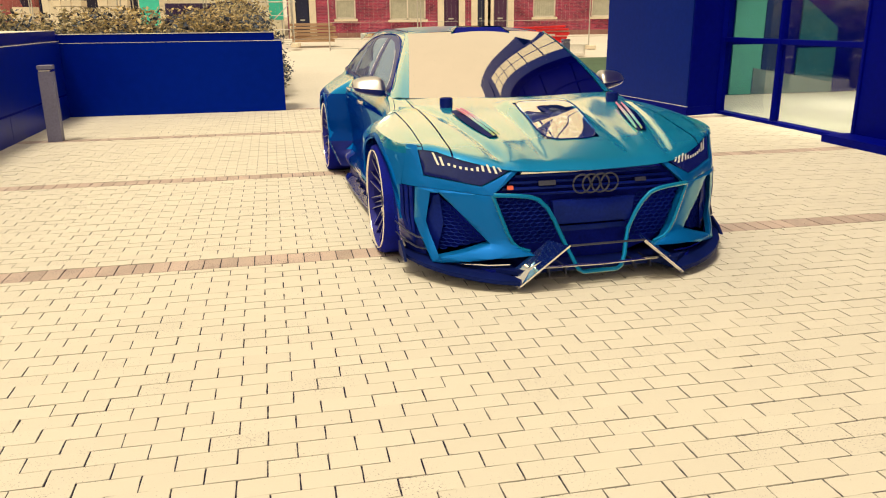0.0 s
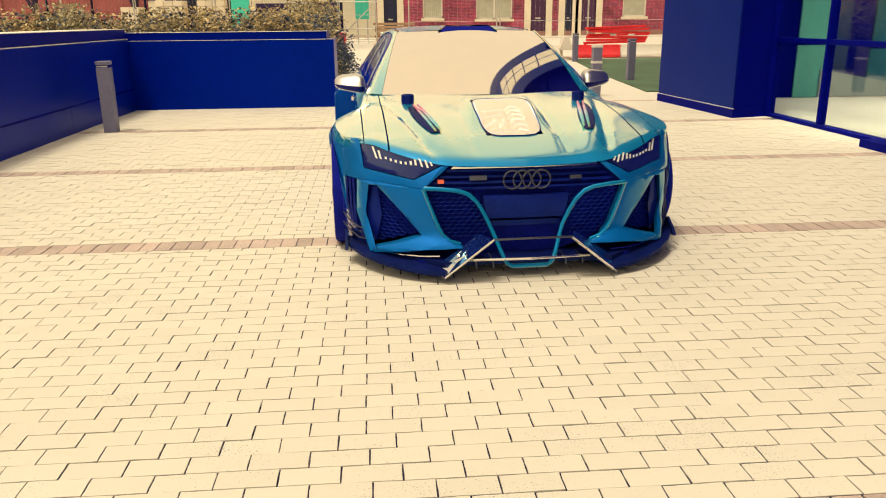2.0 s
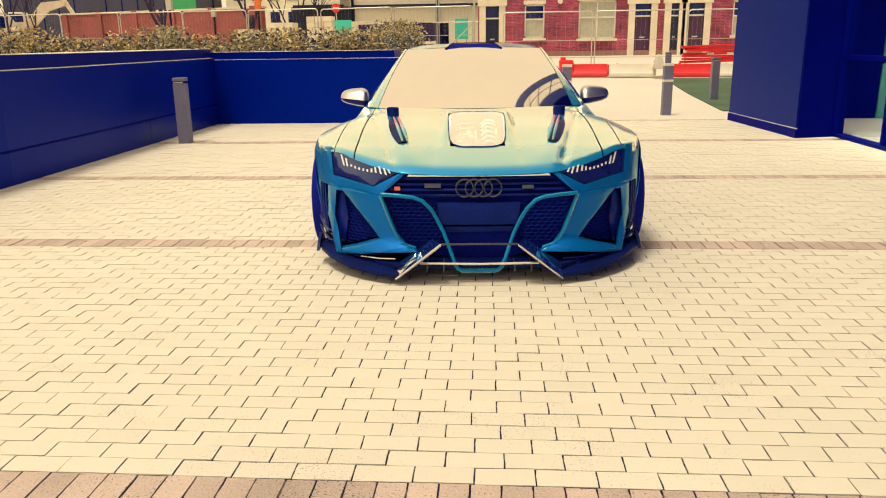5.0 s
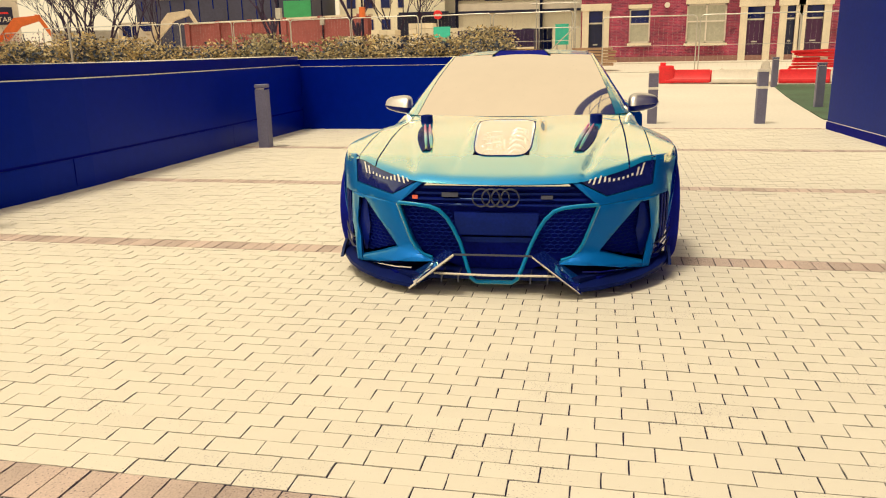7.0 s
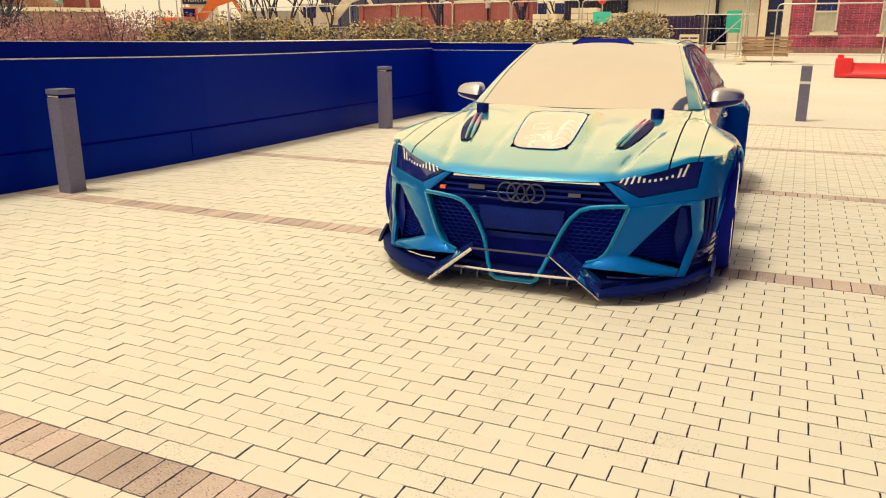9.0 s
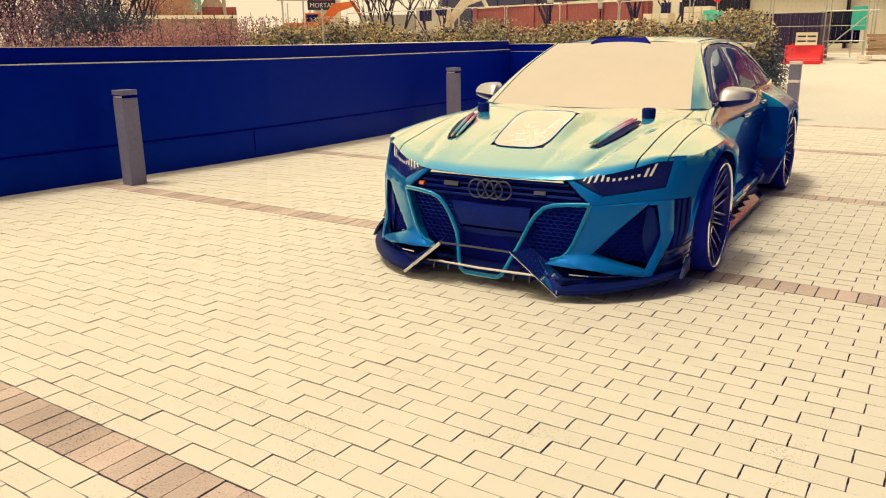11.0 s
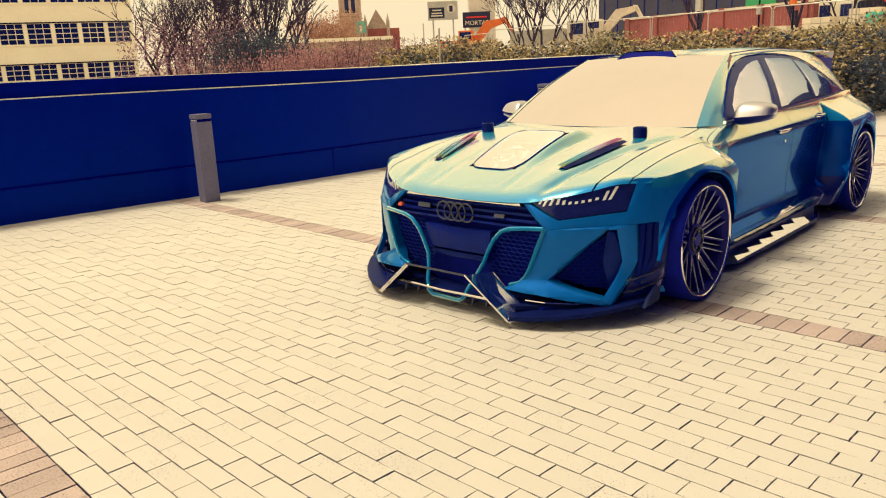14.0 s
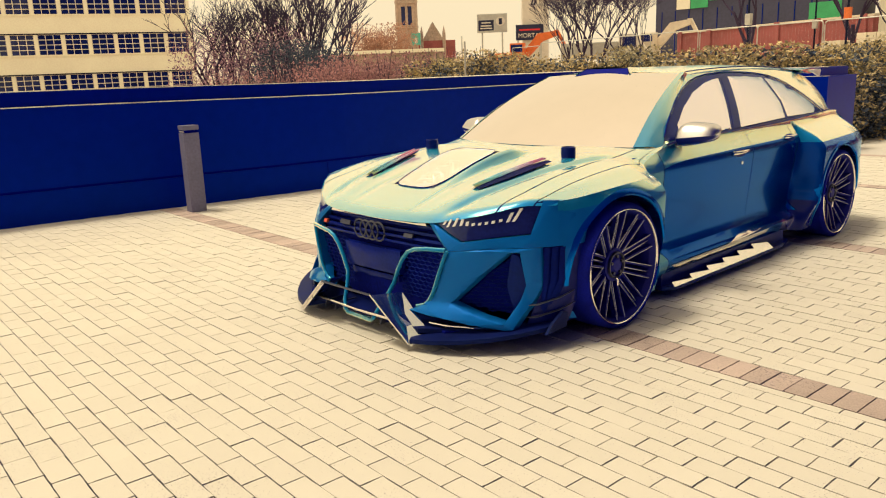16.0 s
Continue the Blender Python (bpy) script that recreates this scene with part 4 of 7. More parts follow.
HEAD = [(0.490, 0.652), (0.545, 0.668), (0.71, 0.703), (0.88, 0.740), (0.948, 0.765), (0.938, 0.690), (0.928, 0.605), (0.78, 0.585), (0.650, 0.566)]
DUCT = [(0.865, 0.505), (0.75, 0.390), (0.620, 0.238), (0.75, 0.196), (0.878, 0.152), (0.925, 0.340), (0.905, 0.500)]
for sign in (1, -1):
    def on_nose(u, z, out, sign=sign):
        return (sign * u, fascia(u, z, out), z)

    def on_cheek(u, z, out, sign=sign):      # the cheek runs out into a ledge below the duct
        return (sign * u, fascia(u, z, out + 0.085 * step(0.275, 0.125, z)), z)
    mapped_panel("bumper_blade", [(0.440, 0.650), (0.486, 0.646), (0.648, 0.561), (0.78, 0.580), (0.932, 0.600), (0.952, 0.768), (1.0, 0.765), (1.055, 0.70),
                                  (1.075, 0.62), (1.075, 0.535), (0.90, 0.535), (0.75, 0.528), (0.60, 0.515)], on_nose, M_CHEEK, car, 0.0, 0.05, 0.007, (0.04, 0.06),
                 "teal blue blade below the headlamp")
    mapped_panel("bumper_cheek", [(0.600, 0.513), (0.75, 0.526), (0.90, 0.533), (0.862, 0.512), (0.75, 0.396), (0.612, 0.240), (0.75, 0.190), (0.876, 0.148), (0.868, 0.118),
                                  (0.60, 0.168), (0.375, 0.178), (0.455, 0.212), (0.505, 0.272)], on_cheek, M_CHEEK, car, 0.003, 0.06, 0.008, (0.04, 0.025), "teal blue bumper cheek")
    mapped_panel("bumper_edge", [(0.90, 0.533), (0.975, 0.533), (0.985, 0.34), (0.915, 0.118), (0.870, 0.118), (0.880, 0.148), (0.930, 0.340), (0.908, 0.512), (0.866, 0.512)],
                 on_cheek, M_CHEEK, car, 0.006, 0.05, 0.006, (0.04, 0.08))
    mapped_panel("bumper_corner", [(0.975, 0.533), (1.07, 0.533), (1.075, 0.34), (1.03, 0.125), (0.915, 0.118), (0.985, 0.34)], on_nose, M_CARBON, car, -0.022, 0.05, 0.004, (0.03, 0.08), "gloss black corner panel")
    for k in range(3):      # upright louvres
        u = 0.992 + 0.021 * k
        mapped_panel("louvre", [(u, 0.530), (u + 0.012, 0.530), (u + 0.010, 0.36), (u - 0.002 - 0.006 * k, 0.20 + 0.03 * k), (u - 0.012 - 0.006 * k, 0.21 + 0.03 * k), (u - 0.004, 0.36)],
                     on_nose, M_MESH, car, 0.004, 0.03, 0.002, (0.05, 0.08), "dark upright bumper louvre")
    for z in (0.170, 0.235):
        part("canard", tube([on_nose(0.915, z, 0.008), on_nose(0.975, z + 0.004, 0.020), on_nose(1.035, z + 0.030, 0.010), on_nose(1.068, z + 0.060, -0.002)], [0.006, 0.009, 0.008, 0.004], 6, flat=0.5),
             M_GUN, car, "slim black bumper fin with a bright edge", 50)
    # headlamp
    lamp = mapped_panel("headlamp", HEAD, on_nose, M_LAMP, car, -0.012, 0.05, 0.004, (0.04, 0.05), "smoked headlamp with white light bars")
    bars = [(0.543, 0.643, 0.022, 0.010), (0.568, 0.633, 0.040, 0.013), (0.600, 0.638, 0.043, 0.013), (0.634, 0.643, 0.032, 0.004)]
    bars += [(0.662 + 0.0278 * k, 0.643 + 0.0008 * k * k, 0.014 if k else 0.022, 0.0) for k in range(6)]
    bars += [(0.829, 0.661, 0.048, 0.012), (0.853, 0.664, 0.066, 0.022)]
    for u0, z0, tall, lean in bars:
        w = 0.006
        mapped_panel("light_bar", [(u0 - w, z0), (u0 + w, z0 + 0.002), (u0 + w + lean, z0 + tall + 0.002), (u0 - w + lean, z0 + tall)],
                     on_nose, M_LED, lamp, -0.006, 0.004, 0.001, (0.1, 0.1), "white light bar")
    # side air duct
    mapped_panel("air_duct", [(u + (0.01 if u > 0.8 else -0.006), z) for u, z in DUCT], on_nose, M_DARK, car, -0.075, 0.02, 0.0, (0.06, 0.08), "black honeycomb air duct")
    mapped_panel("duct_vane", [(0.855, 0.500), (0.835, 0.330), (0.868, 0.160), (0.888, 0.165), (0.925, 0.335), (0.885, 0.490)], on_nose, M_TRIM, car, -0.03, 0.03, 0.004, (0.1, 0.1), "slate duct vane")


def honeycomb(name, inside, x0, x1, z0, z1, size, back, radius=0.0035):
    bm = bmesh.new()
    dx, dz = size * 1.73, size * 1.5
    j = 0
    z = z0
    while z < z1:
        x = x0 + (dx / 2 if j % 2 else 0)
        while x < x1:
            corner = [(x + size * 1.0 * math.cos(radians(30 + 60 * k)), z + size * 0.62 * math.sin(radians(30 + 60 * k))) for k in range(6)]
            for k in (0, 1, 2):
                a, b = corner[k], corner[k + 1]
                if inside(*a) and inside(*b):
                    tube([(a[0], fascia(abs(a[0]), a[1], back), a[1]), (b[0], fascia(abs(b[0]), b[1], back), b[1])], radius, 4, bm)
            x += dx
        z += dz * 0.64
        j += 1
    return part(name, bm, M_MESH, car, "dark honeycomb mesh")


def in_poly(poly):
    def test(x, z):
        hit, n = False, len(poly)
        for i in range(n):
            (x0, z0), (x1, z1) = poly[i], poly[(i + 1) % n]
            if (z0 > z) != (z1 > z) and x < (x1 - x0) * (z - z0) / (z1 - z0) + x0:
                hit = not hit
        return hit
    return test


for sign in (1, -1):
    duct_in = in_poly([(sign * u, z) for u, z in DUCT])
    honeycomb("duct_mesh", duct_in, *sorted((sign * 0.6, sign * 0.95)), 0.14, 0.52, 0.022, -0.05)
    side_poly = in_poly([(sign * u, z) for u, z in [(0.27, 0.48), (0.38, 0.505), (0.59, 0.51), (0.50, 0.28), (0.44, 0.215), (0.22, 0.20), (0.20, 0.30)]])
    honeycomb("grille_mesh", side_poly, *sorted((sign * 0.18, sign * 0.60)), 0.19, 0.52, 0.024, -0.045, 0.0045)


def on_front(x, z, out):
    return (x, fascia(abs(x), z, out), z)


GRILLE = [(-0.445, 0.650), (0.445, 0.650), (0.605, 0.515), (0.51, 0.27), (0.46, 0.21), (0.36, 0.16), (0.18, 0.10), (-0.18, 0.10), (-0.36, 0.16), (-0.46, 0.21), (-0.51, 0.27), (-0.605, 0.515)]
grille = mapped_panel("grille", GRILLE, on_front, M_DARK, car, -0.075, 0.02, 0.0, (0.1, 0.08), "black single frame grille")
for z, w in ((0.612, 0.46), (0.578, 0.50), (0.545, 0.54), (0.512, 0.50)):
    mapped_panel("grille_bar", [(-w, z - 0.007), (w, z - 0.007), (w - 0.005, z + 0.007), (-w + 0.005, z + 0.007)], on_front, M_TRIM, grille, -0.03, 0.03, 0.003, (0.1, 0.1), "gloss dark grille bar")
# trim strip widened to carry the bonnet lip's reflection as well
mapped_panel("grille_trim", [(-0.437, 0.628), (0.437, 0.628), (0.425, 0.641), (-0.425, 0.641)], on_front, M_CHROME, grille, 0.0, 0.02, 0.001, (0.08, 0.1), "bright grille top strip, widened for the bonnet lip's reflection")
mapped_panel("plate_panel", [(-0.235, 0.335), (0.235, 0.335), (0.255, 0.470), (-0.255, 0.470)], on_front, M_TRIM, grille, 0.0, 0.05, 0.008, (0.1, 0.1), "plain dark plate panel")
mapped_panel("plate_panel_lip", [(-0.21, 0.285), (0.21, 0.285), (0.215, 0.318), (-0.215, 0.318)], on_front, M_TRIM, grille, -0.02, 0.04, 0.004, (0.1, 0.1))
for k in range(4):
    x = -0.0855 + 0.057 * k
    bm = tube([(x + 0.053 * math.cos(2 * math.pi * i / 28), fascia(abs(x), 0.563, 0.012), 0.563 + 0.053 * math.sin(2 * math.pi * i / 28)) for i in range(28)], 0.0055, 6, None, True)
    part("ring", bm, M_GUN, grille, "dark ring of the badge", 50)
mapped_panel("badge_bar", [(-0.33, 0.560), (-0.23, 0.560), (-0.23, 0.585), (-0.33, 0.585)], on_front, M_GUN, grille, -0.012, 0.01, 0.002, (0.1, 0.1), "small silver badge")
mapped_panel("badge_bar", [(0.265, 0.552), (0.335, 0.552), (0.335, 0.572), (0.265, 0.572)], on_front, M_GUN, grille, -0.012, 0.01, 0.002, (0.1, 0.1), "small silver badge")
mapped_panel("badge_chip", [(-0.515, 0.545), (-0.480, 0.545), (-0.480, 0.565), (-0.515, 0.565)], on_front, M_AMBER, grille, -0.012, 0.02, 0.002, (0.1, 0.1), "small orange badge")

# the Y shaped frame across the grille
curve = [(0.598, 0.522), (0.49, 0.519), (0.40, 0.508), (0.345, 0.488), (0.295, 0.440), (0.255, 0.375), (0.215, 0.290), (0.185, 0.215), (0.160, 0.150), (0.135, 0.095), (0.105, 0.074)]
frame_line = [(-u, z) for u, z in curve] + [(u, z) for u, z in reversed(curve)]
part("grille_frame", tube([(x, fascia(abs(x), z, 0.012 + 0.10 * step(0.30, 0.08, z)), z) for x, z in frame_line], 0.0130, 10, flat=1.0), M_PAINT, car, "teal blue curved grille frame", 60)
for sign in (1, -1):
    down = [(0.602, 0.520), (0.565, 0.42), (0.52, 0.300), (0.49, 0.245), (0.455, 0.212), (0.39, 0.190)]
    part("grille_edge", tube([(sign * u, fascia(u, z, 0.010), z) for u, z in down], 0.011, 8), M_PAINT, car, "", 60)

# splitter
splitter = part("splitter", prism([(-0.5, -2.38), (-0.30, -2.37), (0.30, -2.37), (0.5, -2.38), (0.9, -2.05), (0.9, -1.85), (-0.9, -1.85), (-0.9, -2.05)], 0.085, 0.110, "z"), M_LIP, car, "satin black front splitter")
for sign in (1, -1):
    outer = [(0.50, -2.445, 0.045), (0.62, -2.405, 0.052), (0.74, -2.335, 0.062), (0.86, -2.235, 0.074), (0.96, -2.115, 0.09), (1.03, -1.985, 0.105), (1.06, -1.86, 0.115)]
    bm, rows = bmesh.new(), []
    for x, y, z in outer:
        back = (x - 0.10, y + 0.16, z + 0.012)
        rows.append([bm.verts.new(p) for p in ((sign * x, y, z), (sign * x, y + 0.004, z + 0.022), (sign * back[0], back[1], back[2] + 0.03), (sign * back[0], back[1], back[2]))])
    for a, b in zip(rows, rows[1:]):
        for j in range(4):
            bm.faces.new((a[j], a[(j + 1) % 4], b[(j + 1) % 4], b[j]))
    bm.faces.new(rows[0])
    bm.faces.new(rows[-1][::-1])
    part("lip", bm, M_LIP, splitter, "", 40)
    bm = bmesh.new()
    end = [(-2.00, 0.10), (-1.84, 0.11), (-1.83, 0.185), (-1.87, 0.195), (-1.95, 0.15)]
    prism(end, sign * 1.045, sign * 1.062, "x", bm)
    part("end_fin", bm, M_LIP, splitter, "upturned splitter end fin")
    # rising blade
    bm = bmesh.new()
    a0, a1 = Vector((sign * 0.505, -2.450, 0.040)), Vector((sign * 0.228, -2.475, 0.262))
    b0, b1 = Vector((sign * 0.562, -2.335, 0.062)), Vector((sign * 0.285, -2.300, 0.252))
    t = Vector((0, 0.012, -0.016))
    vs = [bm.verts.new(p) for p in (a0, a1, b1, b0, a0 + t, a1 + t, b1 + t, b0 + t)]
    for f in ((0, 1, 2, 3), (7, 6, 5, 4), (0, 4, 5, 1), (1, 5, 6, 2), (2, 6, 7, 3), (3, 7, 4, 0)):
        bm.faces.new([vs[i] for i in f])
    part("blade", bm, M_BLADE, splitter, "rising gloss black blade")
    part("blade_edge", tube([a0 + Vector((0, -0.003, 0.002)), a0.lerp(a1, 0.5) + Vector((0, -0.003, 0.002)), a1 + Vector((0, -0.003, 0.002))], 0.0055, 6), M_CHROME, splitter, "bright blade edge")
    strip = [(0.515, 0.128), (0.62, 0.122), (0.74, 0.118), (0.85, 0.120)]
    part("bright_strip", tube([(sign * u, fascia(u, z, 0.05), z) for u, z in strip], 0.006, 6), M_CHROME, splitter, "bright lower strip")
    for u in (0.215, 0.315):
        part("strake", prism([(-2.41, 0.075), (-2.395, 0.118), (-2.25, 0.118), (-2.25, 0.085)], sign * u - 0.004, sign * u + 0.004, "x"), M_GUN, splitter, "small pale strake")
part("bridge", tube([(-0.228, -2.475, 0.262), (0, -2.485, 0.266), (0.228, -2.475, 0.262)], 0.0065, 6), M_GUN, splitter, "slim bridge bar")
part("inner_lip", tube([(-0.36, -2.40, 0.125), (0, -2.41, 0.122), (0.36, -2.40, 0.125)], 0.008, 6), M_CHROME, splitter, "bright inner lip")
part("undertray", prism([(-0.62, -2.30), (0.62, -2.30), (0.95, -1.9), (0.95, -0.9), (-0.95, -0.9), (-0.95, -1.9)], 0.075, 0.10, "z"), M_DARK, splitter)

# bonnet window, vents and pins
ring = []
for k in range(40):
    a = 2 * math.pi * k / 40
    cx, cy = math.cos(a), math.sin(a)
    n = (abs(cx) ** 5 + abs(cy) ** 5) ** (-1 / 5)
    y = (WIN_Y0 + WIN_Y1) / 2 + n * cy * ((WIN_Y1 - WIN_Y0) / 2 + 0.012)
    half = WIN_U + 0.012 - 0.02 * (y - WIN_Y1) / (WIN_Y0 - WIN_Y1)
    x = n * cx * half
    ring.append((x, y, top_z(abs(x), y) + 0.004))
part("bonnet_window_frame", tube(ring, 0.0042, 8, None, True, 0.8), M_TRIM, car, "slim dark window frame", 60)
pane = bmesh.new()
loop = [pane.verts.new((x * 0.985, -1.665 + (y + 1.665) * 0.99, z + 0.001)) for x, y, z in ring]
mid = pane.verts.new((0, -1.665, top_z(0, -1.665) + 0.004))
for i in range(40):
    pane.faces.new((loop[i], loop[(i + 1) % 40], mid))
ret = bmesh.ops.extrude_face_region(pane, geom=pane.faces[:])
for v in ret["geom"]:
    if isinstance(v, bmesh.types.BMVert):
        v.co.z -= 0.005
wp = part("bonnet_window", pane, M_CLEAR, car, "clear bonnet window showing the engine", 40)
wp.visible_shadow = False
eng = part("engine", box(-0.165, -1.92, 0.585, 0.165, -1.42, 0.70, bevel=0.02), M_ALLOY, car, "polished engine under the clear window")
er = random.Random(12)


def window_z(y):
    return top_z(0.0, y)


part("cover", box(-0.10, -1.84, 0.70, 0.03, -1.50, 0.745, bevel=0.012), M_ALLOY, eng, "dark ribbed cover")
for k in range(6):
    part("rib", box(-0.10, -1.82 + 0.055 * k, 0.745, 0.03, -1.80 + 0.055 * k, 0.757, bevel=0.004), M_GUN, eng)
for k in range(7):
    y = -1.86 + 0.07 * k
    h = window_z(y) - 0.045
    part("hose", tube([(0.03, y, h - 0.03), (0.07, y + 0.02, h), (0.11, y - 0.01, h - 0.005), (0.150, y + 0.02, h - 0.06)], 0.013, 8), M_GUN, eng, "", 60)
for k in range(16):
    x, y = er.uniform(-0.14, 0.14), er.uniform(-1.90, -1.45)
    h = window_z(y) - er.uniform(0.035, 0.06)
    size = er.uniform(0.008, 0.020)
    part("bolt", lathe([(0.0, 0.69), (size, 0.69), (size, h - 0.006), (size * 0.7, h), (0.0, h)], 10), (M_CHROME, M_GUN, M_STEEL)[k % 3], eng, "", 40).location = (x, y, 0)
for k in range(5):
    y = -1.88 + 0.09 * k
    h = window_z(y) - 0.04
    part("pipe", tube([(-0.15, y, h - 0.02), (-0.10, y + er.uniform(-0.03, 0.03), h), (-0.02, y + er.uniform(-0.04, 0.04), h + 0.005)], 0.008, 6), M_GUN, eng, "", 60)
part("filler_cap", lathe([(0.0, 0.65), (0.026, 0.65), (0.026, 0.712), (0.018, 0.72), (0.0, 0.72)], 16), M_YELLOW, eng, "yellow filler cap", 50).location = (0.05, -1.905, 0.0)
part("pulley", lathe([(0.0, 0.70), (0.045, 0.70), (0.05, 0.80), (0.045, 0.815), (0.02, 0.815), (0.02, 0.83), (0.0, 0.83)], 20), M_CHROME, eng, "", 40).location = (-0.05, -1.50, 0)

for sign in (1, -1):
    def vent_sheet(side, width, lift, a, b):
        """A leaf shaped blade beside the vent's axis, from nose to pin."""
        bm, rows = bmesh.new(), []
        for k in range(13):
            q = a + (b - a) * k / 12
            y = -1.905 + 0.50 * q
            axis = 0.478 + 0.100 * q
            w = width * math.sin(math.pi * min(0.97, 0.10 + 0.80 * (k / 12))) ** 0.6
            u = axis + side
            z = top_z(u, y) + lift * (0.5 + 0.5 * q)
            rows.append([bm.verts.new((sign * (u + d * w), y, z + e)) for d, e in ((-1, -0.004), (-0.5, 0.004), (0.3, 0.005), (1, -0.003))])
        for p, q in zip(rows, rows[1:]):
            for j in range(3):
                bm.faces.new((p[j], p[j + 1], q[j + 1], q[j]))
        bmesh.ops.solidify(bm, geom=bm.faces[:], thickness=0.003)
        return bm
    v = part("bonnet_vent", vent_sheet(0.006, 0.054, 0.012, 0.0, 1.0), M_TRIM, car, "raised bonnet vent with oil-slick blades", 40)
    part("vent_blade", vent_sheet(-0.030, 0.013, 0.028, 0.03, 1.0), M_OIL, v, "iridescent oil-slick metal blade", 40)
    part("vent_blade", vent_sheet(0.004, 0.011, 0.030, 0.0, 0.97), M_OIL, v, "iridescent oil-slick metal blade", 40)
    pin = part("bonnet_pin", lathe([(0.0, -0.02), (0.041, -0.02), (0.044, 0.020), (0.043, 0.056), (0.037, 0.060), (0.034, 0.046), (0.0, 0.042)], 24), M_TRIM, car, "black bonnet pin cup", 40)
    pin.location = (sign * 0.60, -1.235, top_z(0.60, -1.235))

# door mirrors
for sign in (1, -1):
    def shell(top, bottom, grow):
        bm = bmesh.new()
        bmesh.ops.create_uvsphere(bm, u_segments=28, v_segments=18, radius=1.0)
        for v in bm.verts:
            x, y, z = (math.copysign(abs(c) ** e, c) for c, e in zip(v.co, (0.55, 0.62, 0.62)))
            point = 1 - 0.40 * ((x + 1) / 2) ** 1.3
            v.co = Vector((sign * (0.985 + 0.118 * x * grow), -0.43 + 0.085 * y * (0.45 + 0.55 * point) * grow + 0.03 * x + 0.050 * max(0.0, z) * grow,
                           0.972 + (top if z > 0 else bottom) * z * point + 0.010 * x))
        return bm
    mirror = part("door_mirror", shell(0.098, 0.004, 1.0), M_MIRROR, car, "brushed silver door mirror cap", 60)
    part("mirror_base", shell(0.006, 0.060, 0.99), M_CARBON, mirror, "gloss black lower shell", 60)
    part("mirror_stalk", tube([(sign * 0.855, -0.47, 0.925), (sign * 0.90, -0.455, 0.940), (sign * 0.955, -0.43, 0.960)], [0.040, 0.030, 0.034], 10, flat=0.6), M_CARBON, mirror, "", 60)

# handles, skirts
for sign in (1, -1):
    for yh, zh in ((0.235, 0.805), (1.06, 0.845)):
        u = side_u(yh, zh)
        hb = bmesh.new()
        tube([(sign * (side_u(yh - 0.11, zh) + 0.004), yh - 0.11, zh + 0.002), (sign * (u + 0.022), yh - 0.075, zh + 0.003), (sign * (u + 0.026), yh, zh + 0.004),
              (sign * (u + 0.022), yh + 0.075, zh + 0.003), (sign * (side_u(yh + 0.11, zh) + 0.004), yh + 0.11, zh + 0.002)], 0.011, 8, hb, flat=1.2)
        handle = part("door_handle", hb, M_CHROME, car, "polished door handle over a dark cup", 60)
        cup = [(yh + 0.085 * math.cos(2 * math.pi * k / 14), zh - 0.004 + 0.026 * math.sin(2 * math.pi * k / 14)) for k in range(14)]
        mapped_panel("handle_cup", cup, lambda y, z, out, sign=sign: (sign * (side_u(y, z) + out), y, z), M_TRIM, handle, 0.003, 0.004, 0.001, (0.06, 0.03), "dark handle cup")
        part("key_mark", box(*sorted((sign * (side_u(yh + 0.03, zh - 0.07) + 0.001), sign * (side_u(yh + 0.03, zh - 0.07) + 0.005)))[:1], yh + 0.020, zh - 0.085, max(sign * (side_u(yh + 0.03, zh - 0.07) + 0.001), sign * (side_u(yh + 0.03, zh - 0.07) + 0.005)), yh + 0.045, zh - 0.065), M_CHROME, handle)
    blade = [(0.86, -0.80), (0.985, -0.80), (1.035, -0.72), (1.045, 0.2), (1.035, 0.80), (0.99, 0.98), (0.86, 0.98)]
    skirt = part("side_skirt", prism([(sign * u, y) for u, y in blade], 0.050, 0.072, "z"), M_TRIM, car, "gloss black side skirt with stepped bright strip")
    saw = [(-0.74, 0.074)]
    for k in range(6):
        y0 = -0.74 + 0.225 * k
        saw += [(y0 + 0.004, 0.100 + 0.007 * k), (y0 + 0.22, 0.084 + 0.006 * k)]
    saw += [(0.62, 0.074)]
    bm = bmesh.new()
    prism(saw, 0.0, 0.007, "x", bm)
    for v in bm.verts:
        v.co.x = sign * (v.co.x + 1.034 - 1.0 * (v.co.z - 0.074))
    part("stepped_strip", bm, M_CHROME, skirt, "bright stepped strip")

    def on_sill(y, z, out, sign=sign):
        return (sign * (side_u(y, z) + out), y, z)
    # bright plates put in for the sky's reflection on the sill ledge
    for strip in ([(-0.70, 0.196), (-0.61, 0.156), (-0.2, 0.158), (0.25, 0.170), (0.60, 0.188), (0.63, 0.214), (0.25, 0.200), (-0.2, 0.188)],
                  [(0.04, 0.206), (0.10, 0.200), (0.40, 0.222), (0.56, 0.238), (0.60, 0.262), (0.38, 0.254), (0.14, 0.238)]):
        mapped_panel("sill_strip", strip, on_sill, M_CHROME, skirt, 0.006, 0.006, 0.002, (0.12, 0.03), "bright strip for the sky's reflection on the sill")
    part("skirt_web", prism([(-0.78, 0.07), (0.95, 0.07), (0.93, 0.15), (-0.78, 0.15)], sign * 0.90, sign * 0.968, "x"), M_TRIM, skirt)


